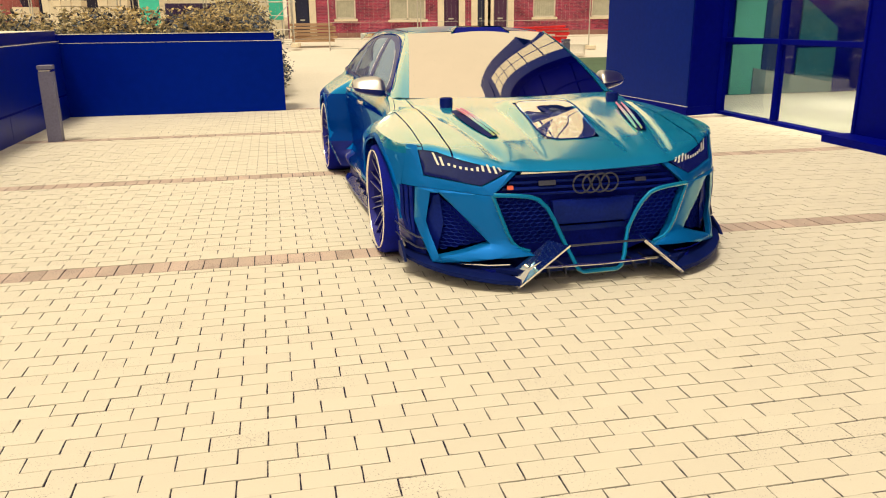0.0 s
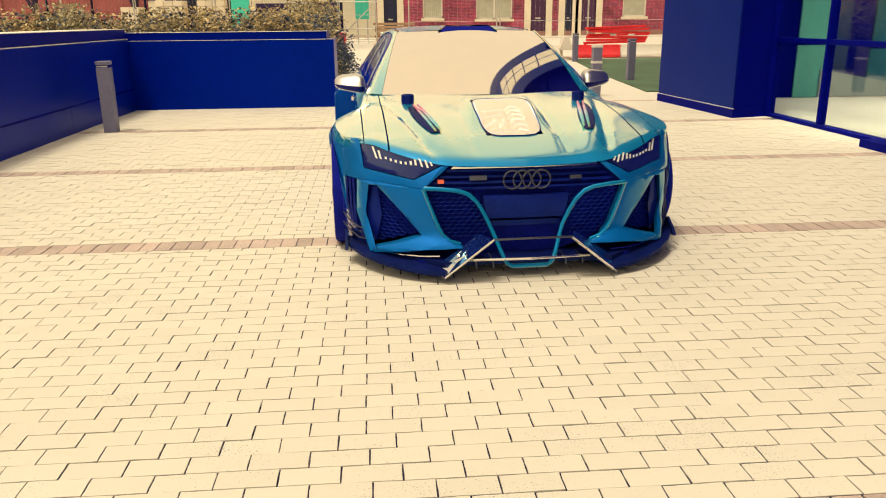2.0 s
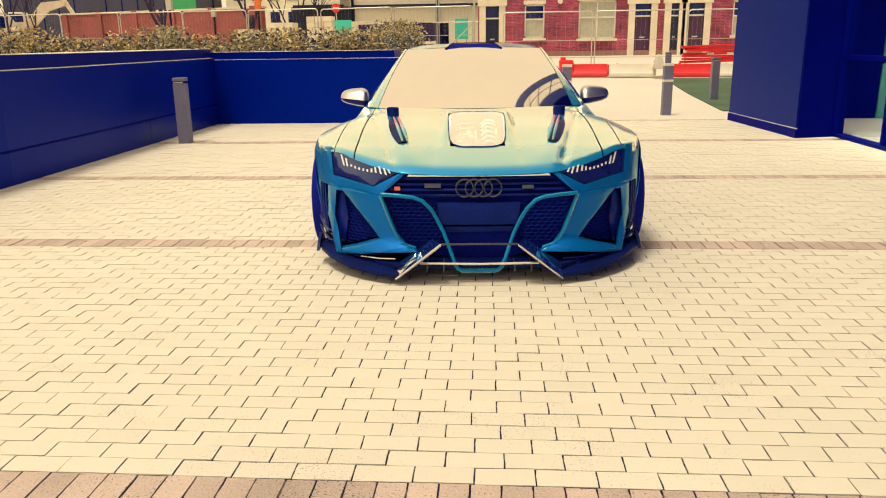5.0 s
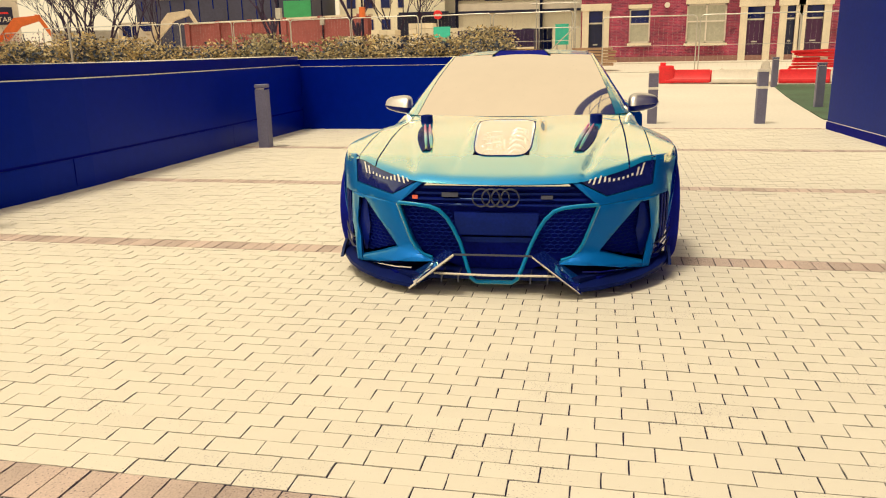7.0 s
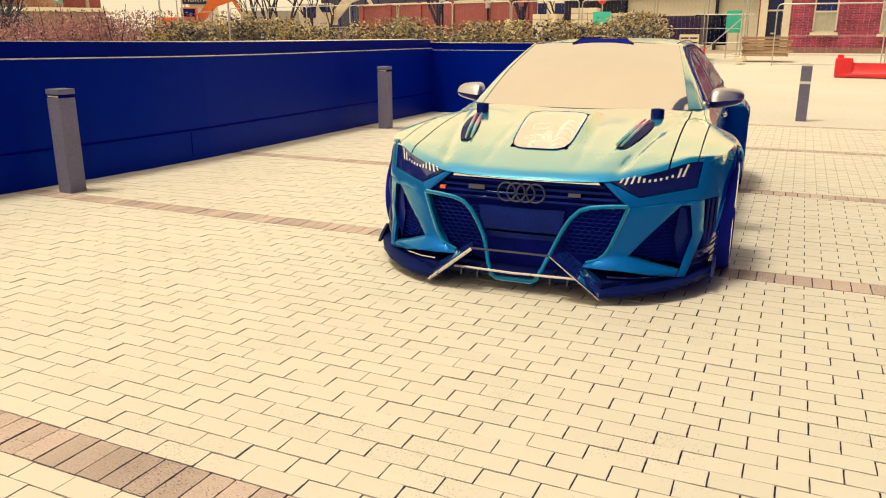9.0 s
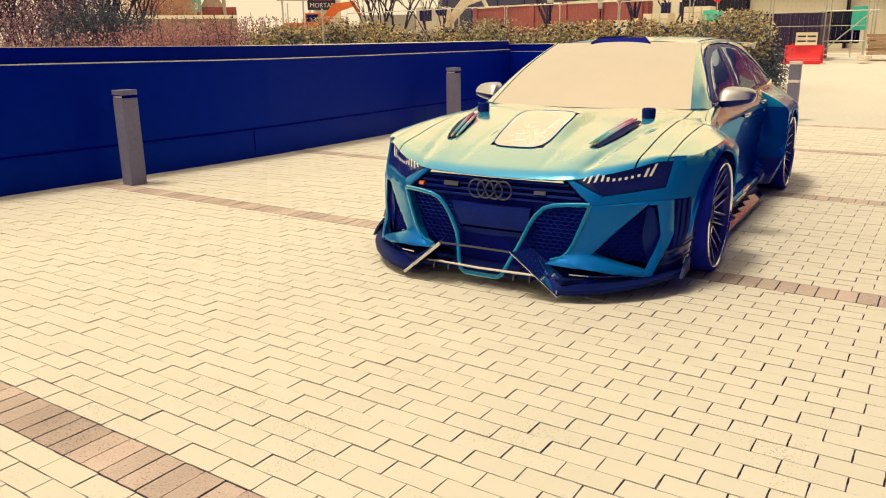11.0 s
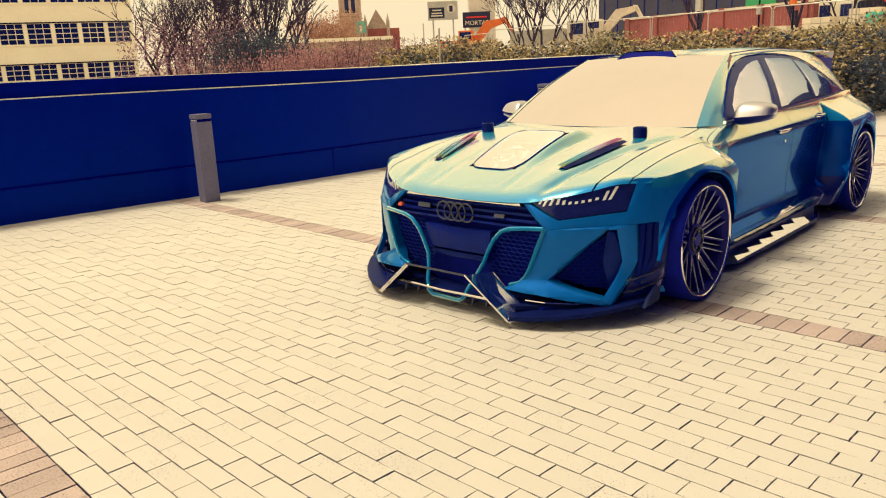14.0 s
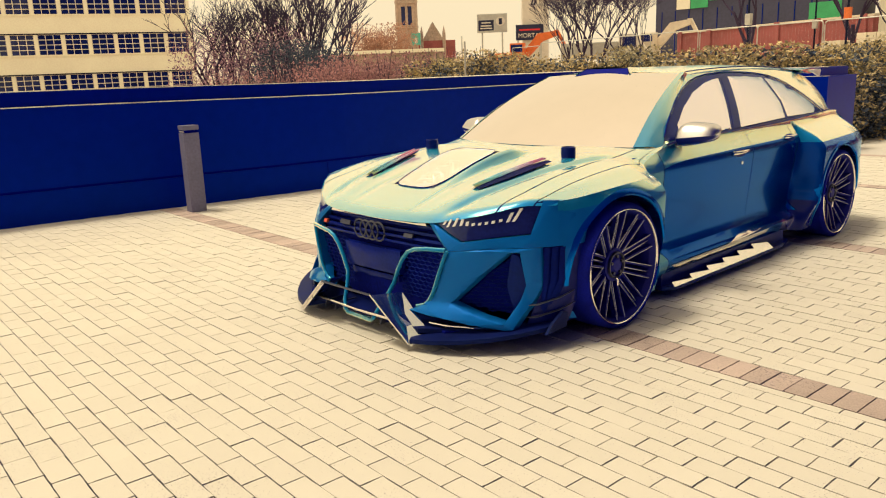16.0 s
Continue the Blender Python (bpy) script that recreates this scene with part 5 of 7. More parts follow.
# wheels
def wheel(m):
    barrel = part("wheel", lathe([(0.298, 0.105), (0.292, 0.06), (0.275, -0.02), (0.285, -0.12), (0.30, -0.125)], 48, "x"), M_ALLOY, car, "multi-spoke dark alloy wheel", 40)
    barrel.matrix_local = m
    part("tyre", lathe([(0.305, -0.13), (0.322, -0.146), (0.340, -0.142), (0.350, -0.115), (0.352, 0.0), (0.350, 0.112), (0.343, 0.134), (0.330, 0.143), (0.318, 0.138), (0.305, 0.12)], 64, "x", None, True), M_TYRE, barrel, "low profile tyre", 40)
    part("rim_lip", lathe([(0.321, 0.134), (0.320, 0.143), (0.316, 0.147), (0.310, 0.143), (0.309, 0.135)], 64, "x"), M_CHROME, barrel, "polished rim lip", 50)
    part("rim_inner", lathe([(0.309, 0.136), (0.302, 0.115), (0.296, 0.10)], 64, "x"), M_ALLOY, barrel, "", 50)
    part("brake_disc", lathe([(0.06, -0.015), (0.205, -0.015), (0.205, 0.01), (0.06, 0.01)], 40, "x"), M_ALLOY, barrel, "dark brake disc", 40)
    hub = lathe([(0.0, 0.088), (0.035, 0.088), (0.045, 0.078), (0.092, 0.074), (0.098, 0.03), (0.0, 0.03)], 30, "x")
    part("hub", hub, M_ALLOY, barrel, "", 40)
    part("hub_ring", lathe([(0.062, 0.078), (0.066, 0.090), (0.072, 0.090), (0.076, 0.076)], 30, "x"), M_GUN, barrel, "", 40)
    for k in range(5):
        a = 2 * math.pi * k / 5 + 0.3
        part("wheel_bolt", tube([(0.076, 0.050 * math.cos(a), 0.050 * math.sin(a)), (0.092, 0.050 * math.cos(a), 0.050 * math.sin(a))], 0.009, 6), M_GUN, barrel)
    # bright shape put in for the highlight low on the hub
    bm = bmesh.new()
    for k in range(3):
        a = 2 * math.pi * k / 3 + 0.5
        tube([(0.094, 0, -0.083), (0.094, 0.026 * math.cos(a), -0.083 + 0.030 * math.sin(a))], 0.006, 5, bm)
    part("hub_highlight", bm, M_CHROME, barrel, "bright three-armed highlight added on the hub")

    def bar(bm, p, q, w0, w1, deep, mat):
        """A tapered bar with a flat outer face and a bright machined line along one edge."""
        d = (q - p).normalized()
        side = d.cross(Vector((1, 0, 0))).normalized()
        lines_ = [(0.0, w0, w1, 0.0, -deep, 0)] + ([(mat, 0.0020, 0.0017, 0.0025, -0.004, 1)] if mat else [])
        for s_, a0, a1, up, low, index in lines_:
            c0, c1 = p + side * (s_ * (w0 - 0.0018)), q + side * (s_ * (w1 - 0.0014))
            vs = [bm.verts.new(v) for v in (c0 + side * a0 + Vector((up, 0, 0)), c0 - side * a0 + Vector((up, 0, 0)), c1 - side * a1 + Vector((up, 0, 0)), c1 + side * a1 + Vector((up, 0, 0)),
                                            c0 + side * a0 + Vector((low, 0, 0)), c0 - side * a0 + Vector((low, 0, 0)), c1 - side * a1 + Vector((low, 0, 0)), c1 + side * a1 + Vector((low, 0, 0)))]
            for f in ((0, 1, 2, 3), (7, 6, 5, 4), (0, 4, 5, 1), (1, 5, 6, 2), (2, 6, 7, 3), (3, 7, 4, 0)):
                bm.faces.new([vs[i] for i in f]).material_index = index

    def at(r, a, h):
        return Vector((h, r * math.cos(a), r * math.sin(a)))

    for k in range(10):
        a = 2 * math.pi * k / 10
        bm = bmesh.new()
        for spread in (-0.205, 0.205):
            bar(bm, at(0.092, a + 0.12 * spread, 0.064), at(0.304, a + spread, 0.118), 0.0075, 0.0052, 0.030, 1 if spread > 0 else -1)
        bar(bm, at(0.080, a + 0.314, 0.052), at(0.300, a + 0.314, 0.096), 0.0050, 0.0040, 0.022, 1)
        part("spoke", bm, [M_ALLOY, M_SPOKE], barrel, "dark forked spoke with bright machined edges")
    return barrel


wheel(pose(0.985, FRONT_AXLE, HUB_Z, 0, 0, 0))
wheel(pose(-0.985, FRONT_AXLE, HUB_Z, 0, 0, 180))
wheel(pose(0.978, REAR_AXLE, HUB_Z, 0, 0, 0))
wheel(pose(-0.978, REAR_AXLE, HUB_Z, 0, 0, 180))

# ------------------------------------------------------------------ terraced houses
def brickwork():
    m = bpy.data.materials.new("red_brickwork")
    m.use_nodes = True
    n, l = m.node_tree.nodes, m.node_tree.links
    b = n["Principled BSDF"]
    geo = n.new("ShaderNodeNewGeometry")
    sep, com = n.new("ShaderNodeSeparateXYZ"), n.new("ShaderNodeCombineXYZ")
    l.new(geo.outputs["Position"], sep.inputs[0])
    l.new(sep.outputs["X"], com.inputs["X"])
    l.new(sep.outputs["Z"], com.inputs["Y"])
    tex = n.new("ShaderNodeTexBrick")
    tex.inputs["Scale"].default_value = 1.0
    tex.inputs["Brick Width"].default_value, tex.inputs["Row Height"].default_value, tex.inputs["Mortar Size"].default_value = 0.225, 0.075, 0.006
    tex.inputs["Color1"].default_value = (0.43, 0.050, 0.110, 1)
    tex.inputs["Color2"].default_value = (0.20, 0.024, 0.075, 1)
    tex.inputs["Mortar"].default_value = (0.36, 0.17, 0.21, 1)
    l.new(com.outputs[0], tex.inputs["Vector"])
    stain = n.new("ShaderNodeTexNoise")
    stain.inputs["Scale"].default_value, stain.inputs["Detail"].default_value = 0.9, 5
    l.new(geo.outputs["Position"], stain.inputs["Vector"])
    rng_ = n.new("ShaderNodeMapRange")
    rng_.inputs["From Min"].default_value, rng_.inputs["From Max"].default_value = 0.3, 0.7
    rng_.inputs["To Min"].default_value, rng_.inputs["To Max"].default_value = 0.55, 1.35
    l.new(stain.outputs["Fac"], rng_.inputs["Value"])
    mul = n.new("ShaderNodeMix")
    mul.data_type, mul.blend_type = "RGBA", "MULTIPLY"
    mul.inputs[0].default_value = 1.0
    l.new(tex.outputs["Color"], mul.inputs[6])
    l.new(rng_.outputs["Result"], mul.inputs[7])
    l.new(mul.outputs[2], b.inputs["Base Color"])
    b.inputs["Roughness"].default_value = 0.85
    bump = n.new("ShaderNodeBump")
    bump.inputs["Strength"].default_value, bump.inputs["Distance"].default_value = 0.6, 0.01
    l.new(tex.outputs["Fac"], bump.inputs["Height"])
    bump.invert = True
    l.new(bump.outputs["Normal"], b.inputs["Normal"])
    return m


M_BRICKWORK = brickwork()
M_SLATE = shade("roof_slate", (0.010, 0.013, 0.040), 0.7, vary=0.25, coarse=1, fine=12, spec=0.1)


def wall_with_holes(x0, x1, z0, z1, holes, y0, y1):
    """A wall in the x, z plane from y0 to y1 with openings (x0, x1, z0, z1) that go through it."""
    xs = sorted({x0, x1, *[h[0] for h in holes], *[h[1] for h in holes]})
    zs = sorted({z0, z1, *[h[2] for h in holes], *[h[3] for h in holes]})
    bm = bmesh.new()
    for a, b in zip(xs, xs[1:]):
        for c, d in zip(zs, zs[1:]):
            if not any(h[0] <= a and b <= h[1] and h[2] <= c and d <= h[3] for h in holes):
                box(a, y0, c, b, y1, d, bm)
    bmesh.ops.remove_doubles(bm, verts=bm.verts[:], dist=1e-4)
    return bm


def house_window(root, x0, x1, z0, z1, y, cols, curtain):
    w = part("window", box(x0 - 0.06, y - 0.03, z1, x1 + 0.06, y + 0.15, z1 + 0.20, bevel=0.01), M_STONE, root, "stone lintel window with white frame")
    part("window_sill", box(x0 - 0.08, y - 0.10, z0 - 0.13, x1 + 0.08, y + 0.2, z0, bevel=0.012), M_STONE, w)
    fr = bmesh.new()
    t = 0.075
    box(x0, y + 0.06, z0, x0 + t, y + 0.13, z1, fr), box(x1 - t, y + 0.06, z0, x1, y + 0.13, z1, fr)
    box(x0, y + 0.06, z0, x1, y + 0.13, z0 + t, fr), box(x0, y + 0.06, z1 - t, x1, y + 0.13, z1, fr)
    for k in range(1, cols):
        x = x0 + (x1 - x0) * k / cols
        box(x - t / 2, y + 0.06, z0, x + t / 2, y + 0.13, z1, fr)
    zm = z0 + (z1 - z0) * 0.56
    box(x0, y + 0.055, zm - t / 2, x1, y + 0.135, zm + t / 2, fr)
    part("window_frame", fr, M_WHITE, w, "white window frame")
    part("pane", box(x0 + t, y + 0.10, z0 + t, x1 - t, y + 0.108, z1 - t), M_PANE, w, "dark glass pane")
    if curtain:
        c = bmesh.new()
        n = 30
        prev = None
        top = zm - t / 2 if curtain == 1 else z1 - t
        for k in range(n + 1):
            x = x0 + t + (x1 - x0 - 2 * t) * k / n
            yy = y + 0.094 + 0.004 * math.sin(k * 1.9)
            cur = (c.verts.new((x, yy, z0 + t)), c.verts.new((x, yy, top)))
            if prev:
                c.faces.new((prev[0], cur[0], cur[1], prev[1]))
            prev = cur
        part("curtain", c, M_CURTAIN, w, "pale net curtain")


def house_door(root, x0, x1, z0, y, material, label):
    d = part("door", box(x0, y + 0.10, z0, x1, y + 0.16, z0 + 1.95, bevel=0.008), material, root, label)
    for a, b, c, e in ((0.12, 0.45, 0.15, 0.75), (0.55, 0.88, 0.15, 0.75), (0.12, 0.45, 1.05, 1.8), (0.55, 0.88, 1.05, 1.8)):
        w = x1 - x0
        part("door_panel", box(x0 + a * w, y + 0.085, z0 + c, x0 + b * w, y + 0.10, z0 + e, bevel=0.006), material, d)
    part("letter_box", box(x0 + 0.33 * (x1 - x0), y + 0.075, z0 + 0.88, x0 + 0.67 * (x1 - x0), y + 0.10, z0 + 0.95), M_STEEL, d, "bright letter box")
    sur = bmesh.new()
    box(x0 - 0.34, y - 0.05, z0, x0, y + 0.2, z0 + 2.6, sur, 0.012), box(x1, y - 0.05, z0, x1 + 0.34, y + 0.2, z0 + 2.6, sur, 0.012)
    box(x0 - 0.42, y - 0.10, z0 + 2.6, x1 + 0.42, y + 0.2, z0 + 2.95, sur, 0.02)
    part("door_surround", sur, M_STONE, d, "cream stone door surround")
    part("fanlight", box(x0, y + 0.12, z0 + 2.03, x1, y + 0.14, z0 + 2.6), M_PANE, d, "dark fanlight")
    part("door_head", box(x0, y + 0.08, z0 + 1.95, x1, y + 0.15, z0 + 2.03), M_WHITE, d)
    part("doorstep", box(x0 - 0.3, y - 0.35, z0 - 0.12, x1 + 0.3, y + 0.1, z0, bevel=0.01), M_STONE, d)


HOUSE_Y, BASE = 42.0, 0.56


def terraced_house(x0, x1, windows, doors):
    root = thing("terraced_house", label="red brick terraced house with cream stone surrounds", category="house", group="terraced houses")
    holes = [(a, b, c, d) for a, b, c, d, *_ in windows] + [(a, b, BASE, BASE + 2.6) for a, b, *_ in doors]
    upper = [(a, b, c + 3.0, d + 2.75, n, k) for a, b, c, d, n, k in windows]
    holes += [(a, b, c, d) for a, b, c, d, *_ in upper]
    part("wall", wall_with_holes(x0, x1, 0.3, 7.36, holes, HOUSE_Y, HOUSE_Y + 0.3), M_BRICKWORK, root, "weathered red brick wall")
    part("inner_wall", box(x0, HOUSE_Y + 0.8, 0.3, x1, HOUSE_Y + 0.9, 7.34), M_PANE, root)
    part("roof", prism([(HOUSE_Y - 0.3, 7.35), (HOUSE_Y - 0.3, 7.5), (HOUSE_Y + 4.5, 10.4), (HOUSE_Y + 9.2, 7.5), (HOUSE_Y + 9.2, 7.35)], x0, x1, "x"), M_SLATE, root, "grey slate roof")
    part("plinth", box(x0, HOUSE_Y - 0.03, 0.3, x1, HOUSE_Y, 0.82), M_MORTAR, root)
    for a, b, c, d, n, k in windows + upper:
        house_window(root, a, b, c, d, HOUSE_Y, n, k)
    for a, b, mt, lab in doors:
        house_door(root, a, b, BASE, HOUSE_Y, mt, lab)
    return root


terraced_house(0.9, 5.25, [(3.35, 4.40, 1.52, 3.22, 1, 1)], [(1.30, 2.0, M_DARKDOOR, "dark blue panel door")])
terraced_house(5.25, 10.75, [(6.18, 8.12, 1.45, 3.36, 2, 2)], [(9.10, 9.92, M_DOOR, "plum painted panel door")])
terraced_house(10.75, 16.4, [(14.1, 15.4, 1.52, 3.25, 1, 1)], [(10.95, 11.35, M_DARKDOOR, "dark passage door"), (11.85, 12.65, M_DOOR, "plum painted panel door")])
terraced_house(16.4, 22.0, [(17.5, 18.7, 1.52, 3.25, 1, 1)], [(20.0, 20.8, M_DOOR, "plum painted panel door")])
terraced_house(22.0, 27.6, [(25.3, 26.5, 1.52, 3.25, 1, 1)], [(23.0, 23.8, M_DOOR, "plum painted panel door")])
pavement_far = mesh_ob("pavement_far", box(0.0, 39.2, 0.3, 40, 42.0, 0.565, bevel=0.01), M_ROAD)
tagged(pavement_far, "raised pale footway in front of the houses", "pavement", kind="structure")
for x in (5.2,):
    alarm = thing("alarm_box", label="round white alarm box on the brick wall", category="alarm box", group="alarm boxes on the houses")
    part("disc", lathe([(0.0, -0.07), (0.12, -0.07), (0.14, -0.03), (0.14, 0.03), (0.0, 0.03)], 18, "x"), M_WHITE, alarm)
    alarm.matrix_world = pose(x, HOUSE_Y - 0.03, 3.35, 0, 0, 90)

# the pale shop building beside the terrace
shop = thing("shop_building", label="pale rendered shop building with a dark canopy line", category="building")
part("wall", wall_with_holes(-7.35, 0.85, 0.3, 7.5, [(-5.6, -4.4, 4.35, 5.0), (-3.2, -1.2, 0.8, 2.6)], 51.0, 51.4), M_OFFICE, shop)
part("canopy", box(-7.4, 50.78, 3.60, 0.85, 51.0, 3.74), M_DARKDOOR, shop, "dark canopy edge")
part("fascia", box(-7.4, 50.82, 3.74, 0.85, 51.0, 4.20), M_WHITE, shop, "white fascia board")
part("upper_rail", box(-7.4, 50.8, 4.42, 0.85, 51.0, 4.50), M_SLATE, shop)
part("dark_sign", box(-6.3, 50.86, 4.6, -4.0, 51.0, 5.2), M_DARKDOOR, shop, "dark sign panel")
for x in (-7.45, -2.0):
    part("post", box(x, 50.7, 0.5, x + 0.16, 50.99, 5.4), M_SLATE, shop)
part("back", box(-7.3, 52.5, 0.3, 0.85, 52.6, 7.4), M_PANE, shop)
part("roof", box(-7.5, 50.6, 7.5, 1.0, 60, 7.7), M_SLATE, shop)
annex = thing("shop_annex", label="pale low annex with a dark entrance bay", category="building")
part("wall", box(-11.0, 51.2, 3.75, -8.25, 55.0, 7.0), M_OFFICE, annex)
part("dark_bay", box(-11.6, 51.6, 0.3, -7.6, 55.0, 3.7), M_DARKDOOR, annex, "dark entrance bay")
part("canopy", box(-11.3, 50.9, 3.66, -8.0, 51.3, 3.80), M_DARKDOOR, annex)

# ------------------------------------------------------------------ site fence
def fence_panel():
    root = thing("site_fence_panel", label="galvanised mesh site fence panel on a concrete foot", category="fence", group="site fence panels")
    w, h, r = 1.68, 2.0, 0.14
    pts = [(-w, 0, 0.08), (-w, 0, h - r)] + [(-w + r - r * math.cos(a), 0, h - r + r * math.sin(a)) for a in (0.5, 1.0, 1.4)]
    pts += [(-x, y, z) for x, y, z in reversed(pts)]
    part("frame", tube(pts, 0.024, 6), M_STEEL, root, "", 60)
    part("bottom_rail", tube([(-w, 0, 0.14), (w, 0, 0.14)], 0.018, 6), M_STEEL, root)
    part("mid_rail", tube([(-w, 0, 1.02), (w, 0, 1.02)], 0.008, 6), M_STEEL, root)
    wires = bmesh.new()
    for k in range(1, 20):
        x = -w + 2 * w * k / 20
        tube([(x, 0, 0.14), (x, 0, h)], 0.0015, 4, wires)
    part("mesh_infill", wires, M_STEEL, root)
    part("foot", box(w - 0.1, -0.32, -0.02, w + 0.2, 0.32, 0.12, bevel=0.02), M_STONE, root, "concrete foot block")
    return root


panel = fence_panel()
panel.matrix_world = pose(-31.0, 40.0, ground_height(40) + 0.12, 0, 0, -14) @ Matrix.Diagonal((1, 1, 1.08, 1))
fr = random.Random(11)
for k in range(1, 10):
    x = -31.0 + 3.36 * k
    y = 40.0 - 0.25 * (x + 31.0)
    copy_thing(panel, pose(x, y + fr.uniform(-0.12, 0.12), ground_height(y) + 0.12, 0, 0, -14 + fr.uniform(-3, 3)) @ Matrix.Diagonal((1, 1, 1.08, 1)))
for x in (0.35 + 3.46 * 1.0, 0.35 + 3.46 * 2.0, 0.35 + 3.46 * 3):
    copy_thing(panel, pose(x, 30.0 + fr.uniform(-0.2, 0.2), ground_height(30) + 0.02, 0, 0, fr.uniform(-3, 3)))


# ------------------------------------------------------------------ barriers, stacks, scaffold
def barrier(colour, label, m):
    root = thing("road_barrier", m, label, "barrier", "water filled road barriers")
    body = prism([(-0.20, 0.0), (-0.20, 0.10), (-0.13, 0.16), (-0.08, 0.42), (0.08, 0.42), (0.13, 0.16), (0.20, 0.10), (0.20, 0.0)], -0.74, 0.74, "x")
    bmesh.ops.bevel(body, geom=body.edges[:], offset=0.02, segments=2, affect="EDGES")
    part("body", body, colour, root, "", 40)
    part("lug", box(0.72, -0.07, 0.02, 0.82, 0.07, 0.40, bevel=0.02), colour, root)
    part("filler_cap", lathe([(0.0, 0.41), (0.05, 0.41), (0.05, 0.45), (0.0, 0.45)], 12), colour, root).location = (-0.45, 0, 0)
    return root


g27 = ground_height(27)
M_BLOCK = shade("pale_building_blocks", (0.80, 0.70, 0.54), 0.85, vary=0.15, coarse=2, fine=25, per="object", per_amount=0.25)
barrier(M_RED, "red plastic road barrier on the concrete", pose(4.95, 27.0, g27 + 0.02, 0, 0, -6))
barrier(M_WHITE, "white plastic road barrier on the concrete", pose(6.45, 26.7, g27 + 0.02, 0, 0, -8))
barrier(M_RED, "red plastic road barrier beside the lawn", pose(8.5, 26.6, g27, 0, 0, -4))
barrier(M_WHITE, "white plastic road barrier beside the lawn", pose(10.0, 26.5, g27, 0, 0, -4))
barrier(M_RED, "tall red plastic road barrier behind the planter", pose(-1.02, 31.7, ground_height(31.7), 0, 0, 3) @ Matrix.Diagonal((0.84, 1.0, 1.6, 1)))
crate = thing("crate", pose(-0.95, 31.7, ground_height(31.7) + 0.665, 0, 0, 8), "pale wooden crate standing on a red barrier", "crate")
for z in (0.0, 0.17, 0.34):
    part("slat", box(-0.36, -0.15, z, 0.36, -0.125, z + 0.11, bevel=0.006), M_BLOCK, crate)
    part("slat", box(-0.36, 0.125, z, 0.36, 0.15, z + 0.11, bevel=0.006), M_BLOCK, crate)
for x in (-0.36, -0.02, 0.31):
    part("post", box(x, -0.123, 0.0, x + 0.05, 0.123, 0.45, bevel=0.006), M_BLOCK, crate)
lump = thing("barrier_block", pose(4.28, 27.1, g27), "chunky red plastic barrier end block", "barrier")
part("body", box(-0.24, -0.22, 0.0, 0.24, 0.22, 0.58, bevel=0.06), M_RED, lump)
part("hook", box(-0.20, -0.08, 0.56, -0.02, 0.08, 0.68, bevel=0.03), M_RED, lump)
barrier(M_WHITE, "white plastic barrier set across", pose(7.3, 26.4, g27 + 0.3, 0, 0, 80))
for k in range(7):
    plank = thing("barrier_board", label="red safety board lying in a stack", category="board", group="stacked safety boards")
    part("board", box(-1.08, -0.12, 0.0, 1.08, 0.12, 0.075, bevel=0.012), M_RED, plank)
    for x in ((-0.3, 0.35) if k == 3 else ()):
        part("white_panel", box(x, -0.124, 0.008, x + 0.22, 0.124, 0.067), M_WHITE, plank)
    plank.matrix_world = pose(9.35 + fr.uniform(-0.12, 0.12), 27.3, g27 + 0.44 + 0.085 * k, 0, fr.uniform(-2, 2), fr.uniform(-5, 5))
M_TIMBER = shade("sawn_timber", (0.42, 0.27, 0.17), 0.8, vary=0.25, coarse=2, fine=20, per="object", per_amount=0.3)
for k in range(6):
    for j in range(2):
        t = thing("timber_bundle", label="brown sawn timber lying in a stack", category="timber", group="stacked timber")
        part("planks", box(-0.85, -0.2, 0, 0.85, 0.2, 0.10, bevel=0.012), M_TIMBER, t)
        t.matrix_world = pose(1.75 + fr.uniform(-0.15, 0.15), 33.6 + 0.45 * j, ground_height(33.6) + 0.22 + 0.128 * k, 0, 0, fr.uniform(-4, 4))
for cx, cy, rows, cols in ((-8.6, 38.2, 5, 3), (-6.8, 38.6, 6, 3), (-5.0, 37.9, 5, 3), (-10.4, 39.0, 4, 2)):
    pallet = thing("block_pallet", label="pallet of pale building blocks on the site", category="pallet", group="block pallets")
    for k in range(rows):
        for j in range(cols):
            part("block", box(-0.62 + j * 0.42, -0.45, 0.55 + k * 0.27, -0.62 + j * 0.42 + 0.40, 0.45, 0.55 + k * 0.27 + 0.255, bevel=0.012), M_BLOCK, pallet)
    part("deck", box(-0.66, -0.48, 0.0, 0.66, 0.48, 0.54), M_TIMBER, pallet)
    pallet.matrix_world = pose(cx, cy, ground_height(cy), 0, 0, fr.uniform(-6, 6))
M_PLUM = shade("plum_container_paint", (0.026, 0.009, 0.07), 0.5, vary=0.2, coarse=1.5, fine=16)
skip = thing("site_container", label="dark plum steel site container", category="container")
part("shell", box(-4.0, 33.2, 0.35, -0.75, 35.4, 2.15, bevel=0.02), M_PLUM, skip)
for k in range(14):
    part("corrugation", box(-3.95 + 0.23 * k, 33.15, 0.45, -3.85 + 0.23 * k, 33.2, 2.05, bevel=0.01), M_PLUM, skip)
M_AQUA = shade("turquoise_sheet", (0.05, 0.60, 0.46), 0.5, vary=0.1, coarse=2, fine=12)
